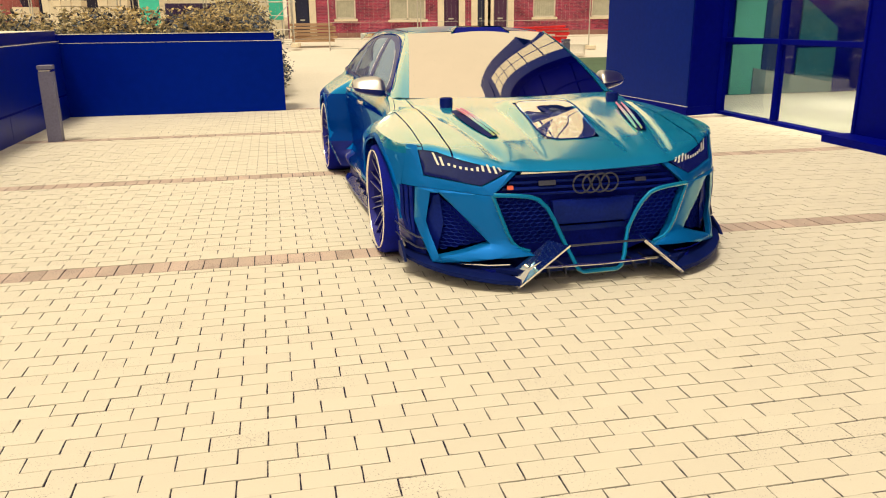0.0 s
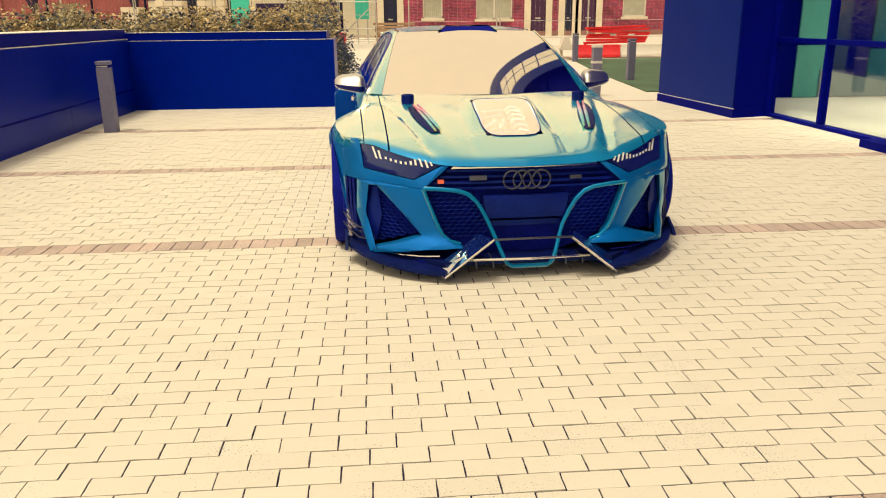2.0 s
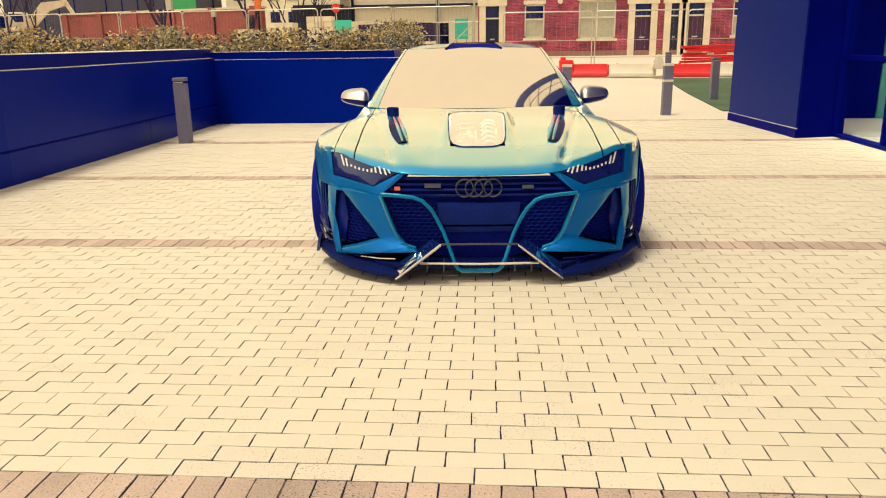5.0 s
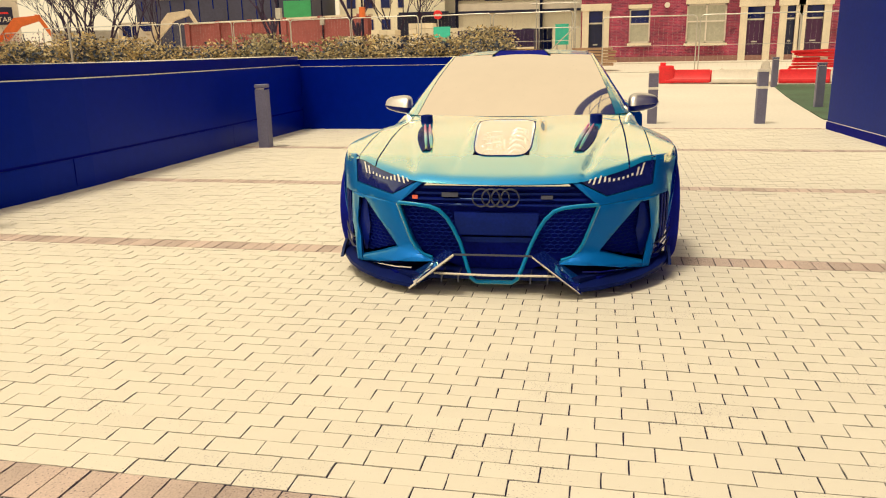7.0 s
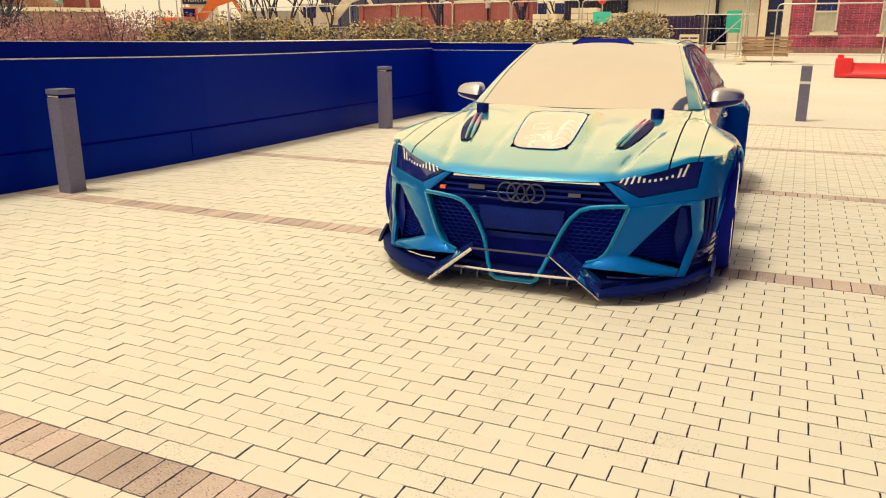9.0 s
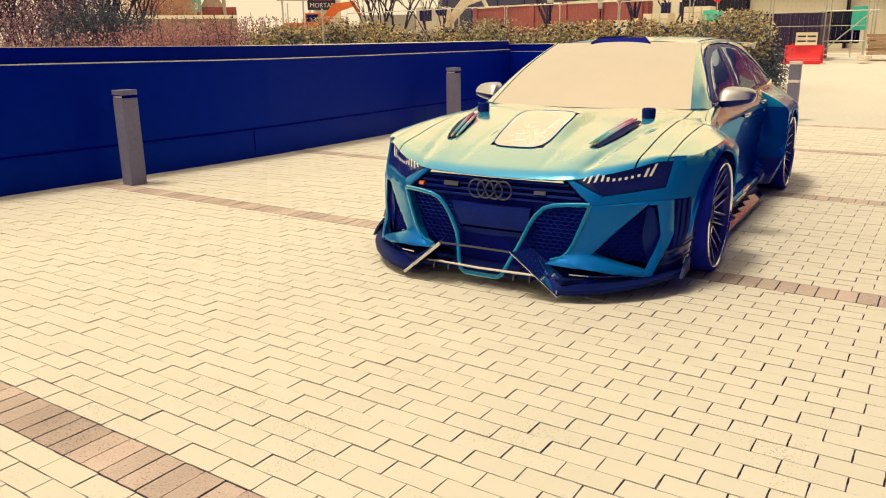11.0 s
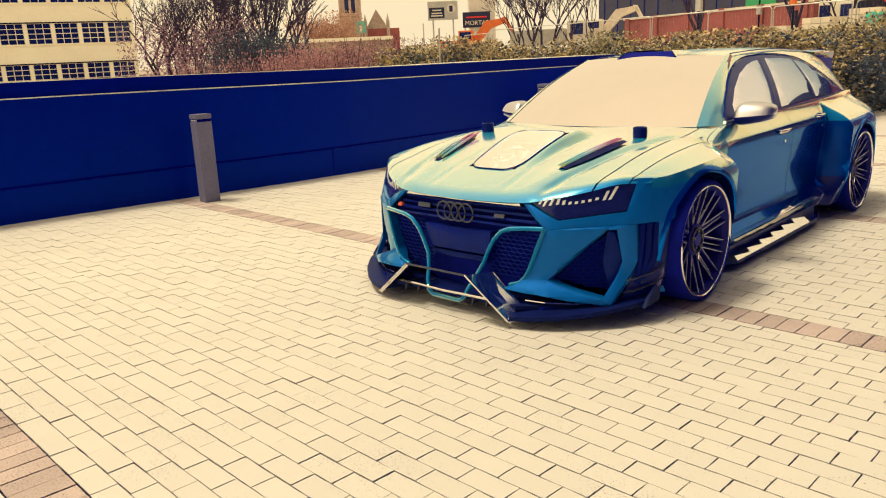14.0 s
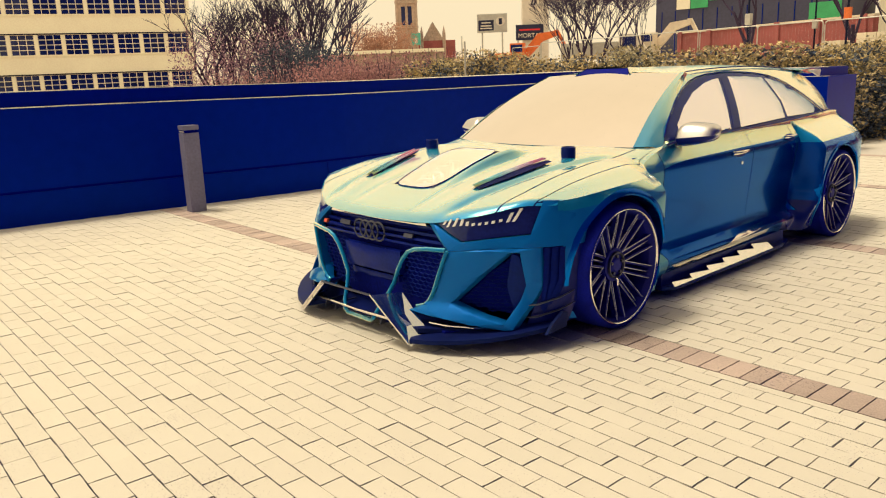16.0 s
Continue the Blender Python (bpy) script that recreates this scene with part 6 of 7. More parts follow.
for x, y, z, w, h in ((0.28, 35.8, 1.5, 0.6, 0.9), (-4.35, 31.6, 1.2, 0.7, 1.1)):
    board = thing("site_board", label="turquoise site board on posts", category="board", group="turquoise site boards")
    part("sheet", box(x - w / 2, y - 0.02, z, x + w / 2, y + 0.02, z + h, bevel=0.006), M_AQUA, board)
    for px in (x - w / 2 + 0.06, x + w / 2 - 0.1):
        part("post", box(px, y + 0.02, ground_height(y), px + 0.05, y + 0.07, z + h), M_STEEL, board)
scaf = thing("scaffold", label="galvanised scaffold frame beside the house", category="scaffold")
for x in (-0.7, 0.9):
    for y in (33.9, 35.2):
        part("standard", tube([(x, y, ground_height(y)), (x, y, 3.6)], 0.028, 6), M_STEEL, scaf)
for z in (1.1, 2.2, 3.2):
    part("ledger", tube([(-0.9, 33.9, z), (1.1, 33.9, z)], 0.024, 6), M_STEEL, scaf)
part("brace", tube([(-0.7, 33.88, 0.7), (0.9, 33.88, 2.2)], 0.022, 6), M_STEEL, scaf)


# ------------------------------------------------------------------ site machines
M_ORANGE = shade("orange_machine_paint", (0.78, 0.17, 0.035), 0.45, vary=0.15, coarse=2, fine=20)
M_CREAM = shade("pale_machine_paint", (0.80, 0.70, 0.56), 0.45, vary=0.15, coarse=2, fine=20)


def excavator(paint, label, m, flip=1):
    root = thing("excavator", m, label, "excavator", "site excavators")
    part("track", box(-1.6, -1.3, 0.0, 1.6, -0.7, 0.8, bevel=0.2), M_DARKDOOR, root)
    part("track", box(-1.6, 0.7, 0.0, 1.6, 1.3, 0.8, bevel=0.2), M_DARKDOOR, root)
    part("body", box(-1.9, -1.25, 0.95, 1.1, 1.25, 1.95, bevel=0.12), paint, root)
    cab = part("cab", box(0.0, -1.25, 1.6, 1.25, -0.15, 2.75, bevel=0.1), paint, root)
    part("cab_window", box(0.12, -1.27, 2.0, 1.12, -1.24, 2.62), M_PANE, cab, "dark cab window")
    part("boom", prism([(0.7, 1.6), (1.2, 1.2), (2.75, 2.85), (4.0, 3.25), (4.1, 3.7), (2.3, 3.5)], -0.24, 0.24, "y"), paint, root)
    part("stick", prism([(3.75, 3.75), (4.1, 3.75), (5.2, 1.7), (5.0, 1.6)], -0.16, 0.16, "y"), paint, root)
    part("ram", tube([(1.6, 0, 1.7), (2.7, 0, 2.95)], 0.07, 8), M_STEEL, root)
    part("bucket", prism([(4.9, 1.75), (5.35, 1.6), (5.5, 1.0), (5.0, 0.8), (4.6, 1.1)], -0.4, 0.4, "y"), M_SLATE, root)
    return root


excavator(M_ORANGE, "orange tracked excavator with a raised boom", pose(-50.2, 58.4, ground_height(58), 0, 0, 34) @ Matrix.Scale(1.12, 4))
excavator(M_CREAM, "pale tracked excavator with a bent arm", pose(-38.0, 63.2, ground_height(63), 0, 0, 16) @ Matrix.Scale(1.04, 4))
truck = thing("flatbed_truck", pose(-37.7, 57.05, ground_height(57), 0, 0, 33) @ Matrix.Scale(1.4, 4), "white flatbed truck standing on the site", "truck")
part("cab", prism([(0.9, 0.6), (0.9, 2.3), (1.9, 2.3), (2.45, 1.5), (2.6, 1.3), (2.6, 0.6)], -0.9, 0.9, "y"), M_WHITE, truck, "white cab")
part("side_window", box(1.1, -0.92, 1.5, 1.85, -0.895, 2.15), M_PANE, truck, "dark cab window")
part("bed", box(-2.6, -0.95, 0.9, 0.8, 0.95, 1.9, bevel=0.03), M_STEEL, truck, "grey caged load bed")
for x in (-2.0, 1.7):
    for y in (-0.8, 0.8):
        w = part("wheel", lathe([(0.0, -0.12), (0.36, -0.12), (0.4, -0.06), (0.4, 0.06), (0.36, 0.12), (0.0, 0.12)], 20, "x"), M_TYRE, truck)
        w.matrix_local = pose(x, y, 0.4, 0, 0, 90)


# ------------------------------------------------------------------ far buildings
office = thing("office_building", pose(-64.1, 30.0, 0, 0, 0, 73.2), "pale long office building with banded steel windows", "building")
pitch, width, sill0, storey, tall = 2.07, 1.80, 0.72, 3.31, 1.66
cells = [(c, r) for r in range(4) for c in range(11)]
holes = [(-pitch * c - 0.80, -pitch * c - 0.80 + width, sill0 + storey * r, sill0 + storey * r + tall) for c, r in cells]
part("wall", wall_with_holes(-50, 1.3, 0.0, 14.2, holes, 0.0, 0.3), M_OFFICE, office, "pale rendered wall")
part("inside", box(-50, 1.2, 0, 0.6, 1.3, 14), M_PANE, office)
part("roof", box(-50.2, -0.3, 14.2, 1.5, 12, 14.5), M_SLATE, office)
part("end_wall", box(1.0, 0.3, 0, 1.3, 12, 14.2), M_OFFICE, office)
for r in range(4):
    part("head_band", box(-24, -0.05, sill0 + storey * r + tall, 1.2, 0.0, sill0 + storey * r + tall + 0.10), M_SLATE, office, "dark line over the window band")
for x0, x1, z0, z1 in holes:
    w = part("window", box(x0 - 0.04, -0.10, z0 - 0.10, x1 + 0.04, 0.1, z0), M_OFFICE, office, "steel framed window in a band")
    fr_bm = bmesh.new()
    for k in range(4):
        x = x0 + (x1 - x0) * k / 3
        e = 0.050 if k in (0, 3) else 0.030
        box(x - e, 0.08, z0, x + e, 0.16, z1, fr_bm)
    for k in range(5):
        z = z0 + (z1 - z0) * k / 4
        box(x0, 0.07, z - 0.030, x1, 0.15, z + 0.030, fr_bm)
    part("window_frame", fr_bm, M_WHITE, w, "white steel window bars")
    part("pane", box(x0, 0.17, z0, x1, 0.185, z1), M_PANE, w, "dark glass pane")

slate = thing("warehouse", pose(-62.0, 101.0, 0, 0, 0, 6.5), "dark slate warehouse with green wall panels", "building")
M_CLAD = shade("slate_metal_cladding", (0.055, 0.058, 0.115), 0.6, vary=0.15, coarse=0.3, fine=3)
part("wall", box(-0.6, 0, 1.0, 24.6, 14, 14), M_CLAD, slate, "slate metal wall")
M_GREEN = shade("green_wall_panel", (0.05, 0.42, 0.17), 0.5, vary=0.15, coarse=0.8, fine=8)
for x0, x1, z0, z1, mt in ((2.6, 4.6, 8.75, 12.5, M_OFFICE), (4.7, 7.2, 8.75, 12.5, M_GREEN), (7.4, 14.0, 9.6, 12.5, M_GREEN), (20.6, 24.4, 5.8, 8.2, M_GREEN), (10.4, 12.6, 5.9, 7.4, M_CLAD)):
    part("wall_panel", box(x0, -0.12, z0, x1, 0.0, z1, bevel=0.03), mt, slate)
for k in range(12):
    part("cladding_joint", box(0.3 + 2.05 * k, -0.04, 1.0, 0.42 + 2.05 * k, 0.0, 8.6), M_PIER, slate)
flats = thing("far_flats", pose(-36.5, 112.0, 0, 0, 0, 12), "pale rendered flats with rows of dark windows", "building")
part("wall", box(0, 0, 1.0, 21, 10, 15), M_OFFICE, flats)
for k in range(8):
    for r in range(3):
        w = part("window", box(1.0 + 2.5 * k, -0.10, 4.2 + 3.1 * r, 2.5 + 2.5 * k, 0.0, 5.9 + 3.1 * r, bevel=0.02), M_WHITE, flats, "dark window in a pale frame")
        part("pane", box(1.1 + 2.5 * k, -0.13, 4.3 + 3.1 * r, 2.4 + 2.5 * k, -0.09, 5.8 + 3.1 * r), M_PANE, w)
garden_wall = thing("site_wall", pose(-29.0, 54.6, 0.2, 0, 0, -21), "red brick boundary wall beyond the site", "wall")
M_FARBRICK = shade("faded_red_brick", (0.36, 0.105, 0.105), 0.85, vary=0.25, coarse=0.7, fine=9)
part("brickwork", box(0, 0, 0, 17.5, 0.4, 3.35), M_FARBRICK, garden_wall)
part("coping", box(-0.1, -0.06, 3.35, 17.6, 0.46, 3.47), M_STONE, garden_wall)
for k in range(6):
    part("pier", box(0.2 + 3.3 * k, -0.12, 0, 0.65 + 3.3 * k, 0.0, 3.5, bevel=0.02), M_FARBRICK, garden_wall)
low_wall = thing("yard_wall", pose(-58.2, 41.7, 0.2, 0, 0, 52.6), "low pale rendered yard wall", "wall")
part("render_face", box(0, 0, 0, 11, 0.4, 3.1), M_SOIL, low_wall)
part("coping", box(-0.1, -0.3, 3.1, 11.1, 0.6, 3.42), M_OFFICE, low_wall, "pale deep coping")

tower = thing("church_tower", pose(-120.6, 100.6, 0, 0, 0, 51), "pale stone church tower with tall belfry openings", "church tower")
M_CHURCH = shade("weathered_church_stone", (0.52, 0.40, 0.33), 0.85, vary=0.3, coarse=0.4, fine=3)
part("shaft", wall_with_holes(-1.9, 1.9, 0, 23, [(-1.05, -0.25, 10.8, 14.4), (0.25, 1.05, 10.8, 14.4), (-0.8, 0.8, 16.2, 21.5)], 0.0, 0.8), M_CHURCH, tower)
part("core", box(-1.9, 1.2, 0, 1.9, 4.2, 23), M_PIER, tower)
for x in (-2.2, -0.2, 1.8):
    part("buttress", box(x, -0.4, 0, x + 0.4, 0.2, 23.5), M_CHURCH, tower)
for z in (8.9, 10.2, 15.0):
    part("string_course", box(-2.3, -0.3, z, 2.3, 0.1, z + 0.4), M_CHURCH, tower)
for x in (-0.65, 0.65):
    part("louvre", box(x - 0.4, 0.3, 10.8, x + 0.4, 0.5, 14.4), M_PANE, tower, "dark belfry louvre")
hall = thing("church_hall", pose(-122.3, 106.2, 0, 0, 0, 50), "stone church hall with a pointed gable and pinnacles", "church")
part("wall", box(-2.0, 0, 0, 6.5, 8, 7.8), M_FARBRICK, hall)
part("gable", prism([(-0.3, 7.8), (1.9, 11.6), (4.2, 7.8)], -0.1, 8, "y"), M_CHURCH, hall)
for x in (-0.4, 4.2):
    part("pinnacle", lathe([(0.0, 10.8), (0.35, 9.2), (0.35, 0.0), (0.0, 0.0)], 6), M_CHURCH, hall).location = (x, -0.2, 0)

# ------------------------------------------------------------------ signs and poles
def text_part(words, size, material, parent, m, label=""):
    c = bpy.data.curves.new("lettering", "FONT")
    c.body, c.size, c.extrude, c.align_x, c.align_y = words, size, 0.01, "CENTER", "CENTER"
    tmp = new("lettering", c)
    me = bpy.data.meshes.new_from_object(tmp.evaluated_get(bpy.context.evaluated_depsgraph_get()))
    bpy.data.objects.remove(tmp)
    me.materials.append(material)
    ob = new("lettering", me)
    ob.parent = parent
    ob.matrix_local = m
    if label:
        ob["label"] = label
    return ob


sign = thing("road_sign", pose(-37.65, 43.45, 0, 0, 0, 46), "pale road sign with a dark panel on two posts", "sign")
part("board", box(-1.12, -0.05, 4.15, 1.12, 0.0, 5.5, bevel=0.03), M_STEEL, sign)
part("dark_panel", box(-1.02, -0.07, 4.3, 0.12, -0.05, 5.05), M_DARKDOOR, sign, "dark blue panel")
for z, w in ((4.82, 0.34), (4.60, 0.40), (4.42, 0.44)):
    part("text_bar", box(-0.45 - w, -0.08, z, -0.45 + w, -0.07, z + 0.09), M_WHITE, sign, "white line of lettering")
part("roundel", lathe([(0.0, 0.06), (0.32, 0.06), (0.34, 0.04), (0.34, 0.0)], 24, "x"), M_WHITE, sign, "white roundel").matrix_local = pose(0.62, 0.0, 4.95, 0, 0, -90)
part("roundel_mark", box(0.5, -0.075, 4.72, 0.74, -0.06, 5.15), M_DARKDOOR, sign)
for x in (-0.75, 0.75):
    part("post", tube([(x, 0.05, 0), (x, 0.05, 5.4)], 0.06, 8), M_STEEL, sign)
for_panel = thing("yard_silo", pose(-59.0, 71.4, -0.5, 0, 0, 46) @ Matrix.Scale(1.35, 4), "white silo panel with a dark maker's mark", "silo")
part("shell", box(-1.15, 0.0, 0.3, 1.15, 2.0, 11.0, bevel=0.12), M_WHITE, for_panel)
for x in (-0.42, -0.18):
    part("mark", prism([(x, 6.75), (x + 0.14, 6.75), (x + 0.34, 7.45), (x + 0.20, 7.45)], -0.03, 0.0, "y"), M_DARKDOOR, for_panel, "dark slanted bar of the mark")
part("mark_bar", box(0.12, -0.03, 6.72, 0.95, 0.0, 6.86), M_STEEL, for_panel, "grey bar of lettering")
yard_sign = thing("yard_sign", pose(-59.2, 70.6, -0.5, 0, 0, 46) @ Matrix.Scale(1.35, 4), "dark sign with white lettering at the builders yard", "sign")
part("board", box(-1.2, -0.06, 3.85, 1.2, 0.0, 5.15, bevel=0.02), M_DARKDOOR, yard_sign)
text_part("MORTAR", 0.52, M_WHITE, yard_sign, pose(0.05, -0.075, 4.22, 90, 0, 0), "white lettering")
part("text_bar", box(-0.9, -0.075, 4.65, 0.9, -0.06, 4.78), M_RED, yard_sign, "red line of lettering")
for x in (-1.0, 1.0):
    part("post", tube([(x, 0.05, 0), (x, 0.05, 5.0)], 0.07, 8), M_STEEL, yard_sign)
stop = thing("road_works_sign", pose(-6.03, 38.7, 0.4, 0, 0, 8), "round red and white no-entry sign on a post", "sign")
part("disc", lathe([(0.0, 0.03), (0.20, 0.03), (0.22, 0.0), (0.0, 0.0)], 24, "x"), M_RED, stop).matrix_local = pose(0, -0.03, 2.67, 0, 0, -90)
part("bar", box(-0.14, -0.075, 2.63, 0.14, -0.062, 2.71), M_WHITE, stop)
part("post", tube([(0, 0, 0), (0, 0, 2.8)], 0.03, 6), M_STEEL, stop)
green_sign = thing("shop_sign", pose(-96.0, 83.0, 0, 0, 0, 48), "small green hanging sign in the distance", "sign")
part("board", box(-0.75, -0.1, 5.8, 0.75, 0.0, 7.7), M_TEAL, green_sign)
part("figure", box(-0.22, -0.14, 6.1, 0.22, -0.1, 7.0), M_WHITE, green_sign)
part("post", tube([(0.7, 0.1, 0), (0.7, 0.1, 7.8)], 0.08, 6), M_STEEL, green_sign)
for x, y, h in ((-9.64, 37.7, 7.5), (-13.45, 36.3, 6.5), (-15.0, 46.5, 7.5), (-17.0, 21.7, 2.7), (-8.6, 14.2, 2.1)):
    pole = thing("lamp_post" if h > 5 else "marker_post", label="slim steel post standing on the site" if h > 5 else "slim pale marker post behind the wall",
                 category="post", group="site posts")
    part("shaft", tube([(x, y, 0), (x, y, h)], [0.06 if h > 5 else 0.025, 0.04 if h > 5 else 0.022], 8), M_STEEL if h < 5 else M_SLATE, pole)
    if h > 5:
        part("box", box(x - 0.13, y - 0.12, 3.0, x + 0.13, y + 0.12, 3.5, bevel=0.02), M_ORANGE if x == -9.64 else M_STEEL, pole, "small control box")


# ------------------------------------------------------------------ trees and shrubs
def bare_tree(m, seed, height, spread, stems, depth=5, label="bare winter tree with dark forked limbs", twig=0.012):
    r = random.Random(seed)
    root = thing("bare_tree", m, label, "tree", "bare trees beyond the wall")
    trunk, crown = bmesh.new(), bmesh.new()

    def grow(p, d, length, rad, level):
        q1 = p + d * (length * 0.5) + Vector((r.uniform(-1, 1), r.uniform(-1, 1), 0)) * length * 0.05
        q2 = q1 + (d + Vector((r.uniform(-0.25, 0.25), r.uniform(-0.25, 0.25), 0.12))).normalized() * (length * 0.5)
        tube([p, q1, q2], [rad, rad * 0.82, rad * 0.66], 6 if level < 2 else 4, trunk if level < 2 else crown)
        if level >= depth:
            return
        for k in range(r.choice((2, 3, 3)) if level else 3):
            a = r.uniform(0, 2 * math.pi)
            lean = r.uniform(0.35, 0.85) * spread
            nd = (d + Vector((math.cos(a) * lean, math.sin(a) * lean, r.uniform(-0.05, 0.25)))).normalized()
            start = q1.lerp(q2, r.uniform(0.1, 1.0))
            grow(start, nd, length * r.uniform(0.62, 0.82), max(twig, rad * r.uniform(0.45, 0.62)), level + 1)

    for k in range(stems):
        a = 2 * math.pi * k / max(1, stems) + r.uniform(-0.4, 0.4)
        d = Vector((math.cos(a) * 0.28 * (stems > 1), math.sin(a) * 0.28 * (stems > 1), 1)).normalized()
        grow(Vector((math.cos(a) * 0.2, math.sin(a) * 0.2, 0)), d, height * 0.30, height * (0.011 if stems > 1 else 0.015), 0)
    part("trunk", trunk, M_BARK, root, "", 60)
    part("crown", crown, M_BARK, root, "fine bare twigs", 60)
    return root


bare_tree(pose(-29.1, 22.0, 0), 3, 8.6, 0.75, 6, 4, twig=0.016)
bare_tree(pose(-28.4, 23.0, 0), 71, 8.0, 0.85, 5, 4, twig=0.016)
bare_tree(pose(-29.6, 20.9, 0), 23, 7.6, 0.9, 5, 4, twig=0.016)
bare_tree(pose(-31.4, 18.4, 0), 8, 7.5, 1.05, 5, 4, label="bare spreading thicket tree with reddish twigs", twig=0.010)
bare_tree(pose(-30.6, 19.6, 0), 43, 7.5, 1.0, 5, 4, label="bare spreading thicket tree with reddish twigs", twig=0.010)
bare_tree(pose(-32.0, 48.5, 0), 13, 11.0, 0.8, 3, 6, twig=0.011)
bare_tree(pose(-34.5, 49.5, 0), 57, 10.0, 0.7, 3, 6, twig=0.011)
bare_tree(pose(-16.2, 41.0, 0), 17, 11.0, 0.9, 1, 6, twig=0.010)
bare_tree(pose(-25.3, 43.6, 0), 29, 9.0, 0.8, 2, 6, twig=0.010)
bare_tree(pose(-12.0, 44.0, 0), 31, 10.0, 0.8, 1, 6, twig=0.010)
bare_tree(pose(-9.2, 45.5, 0), 61, 9.0, 0.9, 2, 6, twig=0.010)

M_LEAF = shade("olive_leaves", (0.92, 0.70, 0.32), 0.45, vary=0.5, coarse=1.3, fine=6, per="island", per_amount=1.3, second=(0.02, 0.03, 0.05))
M_LEAF_DARK = shade("dark_hedge_leaves", (0.74, 0.62, 0.33), 0.45, vary=0.5, coarse=1.3, fine=6, per="island", per_amount=1.3, second=(0.015, 0.03, 0.06))
M_RUST = shade("rust_brown_leaves", (0.74, 0.40, 0.40), 0.75, vary=0.5, coarse=0.8, fine=5, per="island", per_amount=0.6, second=(0.10, 0.04, 0.07))


M_HAZE = shade("pale_russet_twigs", (0.66, 0.38, 0.25), 0.8, vary=0.4, coarse=0.8, fine=5, per="island", per_amount=0.5, second=(0.36, 0.19, 0.15))
M_LEAF_SHADE = shade("dark_leaves_and_shade", (0.09, 0.12, 0.17), 0.7, vary=0.4, coarse=0.8, fine=5, per="island", per_amount=0.5, second=(0.02, 0.03, 0.07))
M_PURPLE = shade("purple_brown_twigs", (0.60, 0.35, 0.40), 0.8, vary=0.5, coarse=0.8, fine=5, per="island", per_amount=0.6, second=(0.09, 0.05, 0.13))


def let_light_through(m, share=0.15):
    """Thin leaves: part of the light passes through to the other side."""
    n, l = m.node_tree.nodes, m.node_tree.links
    b = n["Principled BSDF"]
    t = n.new("ShaderNodeBsdfTranslucent")
    l.new(b.inputs["Base Color"].links[0].from_socket, t.inputs["Color"])
    mix = n.new("ShaderNodeMixShader")
    mix.inputs[0].default_value = share
    l.new(b.outputs[0], mix.inputs[1])
    l.new(t.outputs[0], mix.inputs[2])
    l.new(mix.outputs[0], n["Material Output"].inputs["Surface"])


for m in (M_LEAF, M_LEAF_DARK, M_RUST, M_HAZE, M_PURPLE):
    let_light_through(m)


def leaf_mesh(name, seed, count, rx, ry, rz, leaf, material, upward=0.0):
    """Many small folded leaves in clumps inside an uneven ellipsoid that stands on z = 0."""
    g = np.random.RandomState(seed)
    clumps = np.clip(g.normal(size=(60, 3)), -1.5, 1.5) * (rx * 0.42, ry * 0.42, rz * 0.30)
    pick = g.randint(0, 60, count)
    c = clumps[pick] + np.clip(g.normal(size=(count, 3)), -1.6, 1.6) * (rx * 0.17, ry * 0.17, rz * 0.14)
    c[:, 2] = np.abs(c[:, 2] + rz * 0.55)
    a = g.uniform(0, 2 * np.pi, count)
    tilt = g.uniform(-0.7, 0.9, count) + upward
    d = np.stack([np.cos(a) * np.cos(tilt), np.sin(a) * np.cos(tilt), np.sin(tilt)], 1)
    s = np.cross(d, g.normal(size=(count, 3)))
    s /= np.linalg.norm(s, axis=1)[:, None] + 1e-6
    n = np.cross(d, s)
    size = (leaf * g.uniform(0.6, 1.4, count))[:, None]
    v = np.stack([c, c + d * size * 0.55 + s * size * 0.28 + n * size * 0.08, c + d * size * 1.1, c + d * size * 0.55 - s * size * 0.28 + n * size * 0.08], 1).reshape(-1, 3)
    f = (np.arange(count)[:, None] * 4 + np.array([[0, 1, 2, 3]]))
    me = bpy.data.meshes.new(name)
    me.from_pydata(v.tolist(), [], f.tolist())
    me.materials.append(material)
    return me


def shrub_stems(seed, h):
    r = random.Random(seed)
    bm = bmesh.new()
    for k in range(9):
        a = r.uniform(0, 6.28)
        tip = Vector((math.cos(a) * 0.35, math.sin(a) * 0.35, h * r.uniform(0.6, 0.95)))
        tube([(0.05 * math.cos(a), 0.05 * math.sin(a), 0), tip * 0.5 + Vector((0, 0, 0.1)), tip], [0.016, 0.011, 0.006], 5, bm)
    return bm


shrub_kinds = []
for k, (mt, name, label) in enumerate(((M_LEAF, "shrub", "olive and yellow leaved evergreen shrub"), (M_LEAF_DARK, "shrub", "dark green evergreen shrub"), (M_LEAF, "shrub", "olive and yellow leaved evergreen shrub"))):
    root = thing(name, pose(0, 0, -60), label, "shrub", "shrubs behind the planter wall")
    part("stems", shrub_stems(k, 1.5), M_BARK, root)
    ob = new("foliage", leaf_mesh("foliage", 40 + k, 6500, 0.95, 0.8, 1.44, 0.078, mt))
    ob.parent = root
    # dark inner leaves paint the shaded gaps inside the crown
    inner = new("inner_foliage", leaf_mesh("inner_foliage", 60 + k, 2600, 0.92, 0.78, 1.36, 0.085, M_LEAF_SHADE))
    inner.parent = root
    shrub_kinds.append(root)
sr = random.Random(9)
spots = [(-10.6 + 0.72 * k, 15.2 + sr.uniform(-0.15, 0.25)) for k in range(14)]
spots += [(-10.2 + 0.95 * k, 16.4 + sr.uniform(-0.2, 0.3)) for k in range(11)]
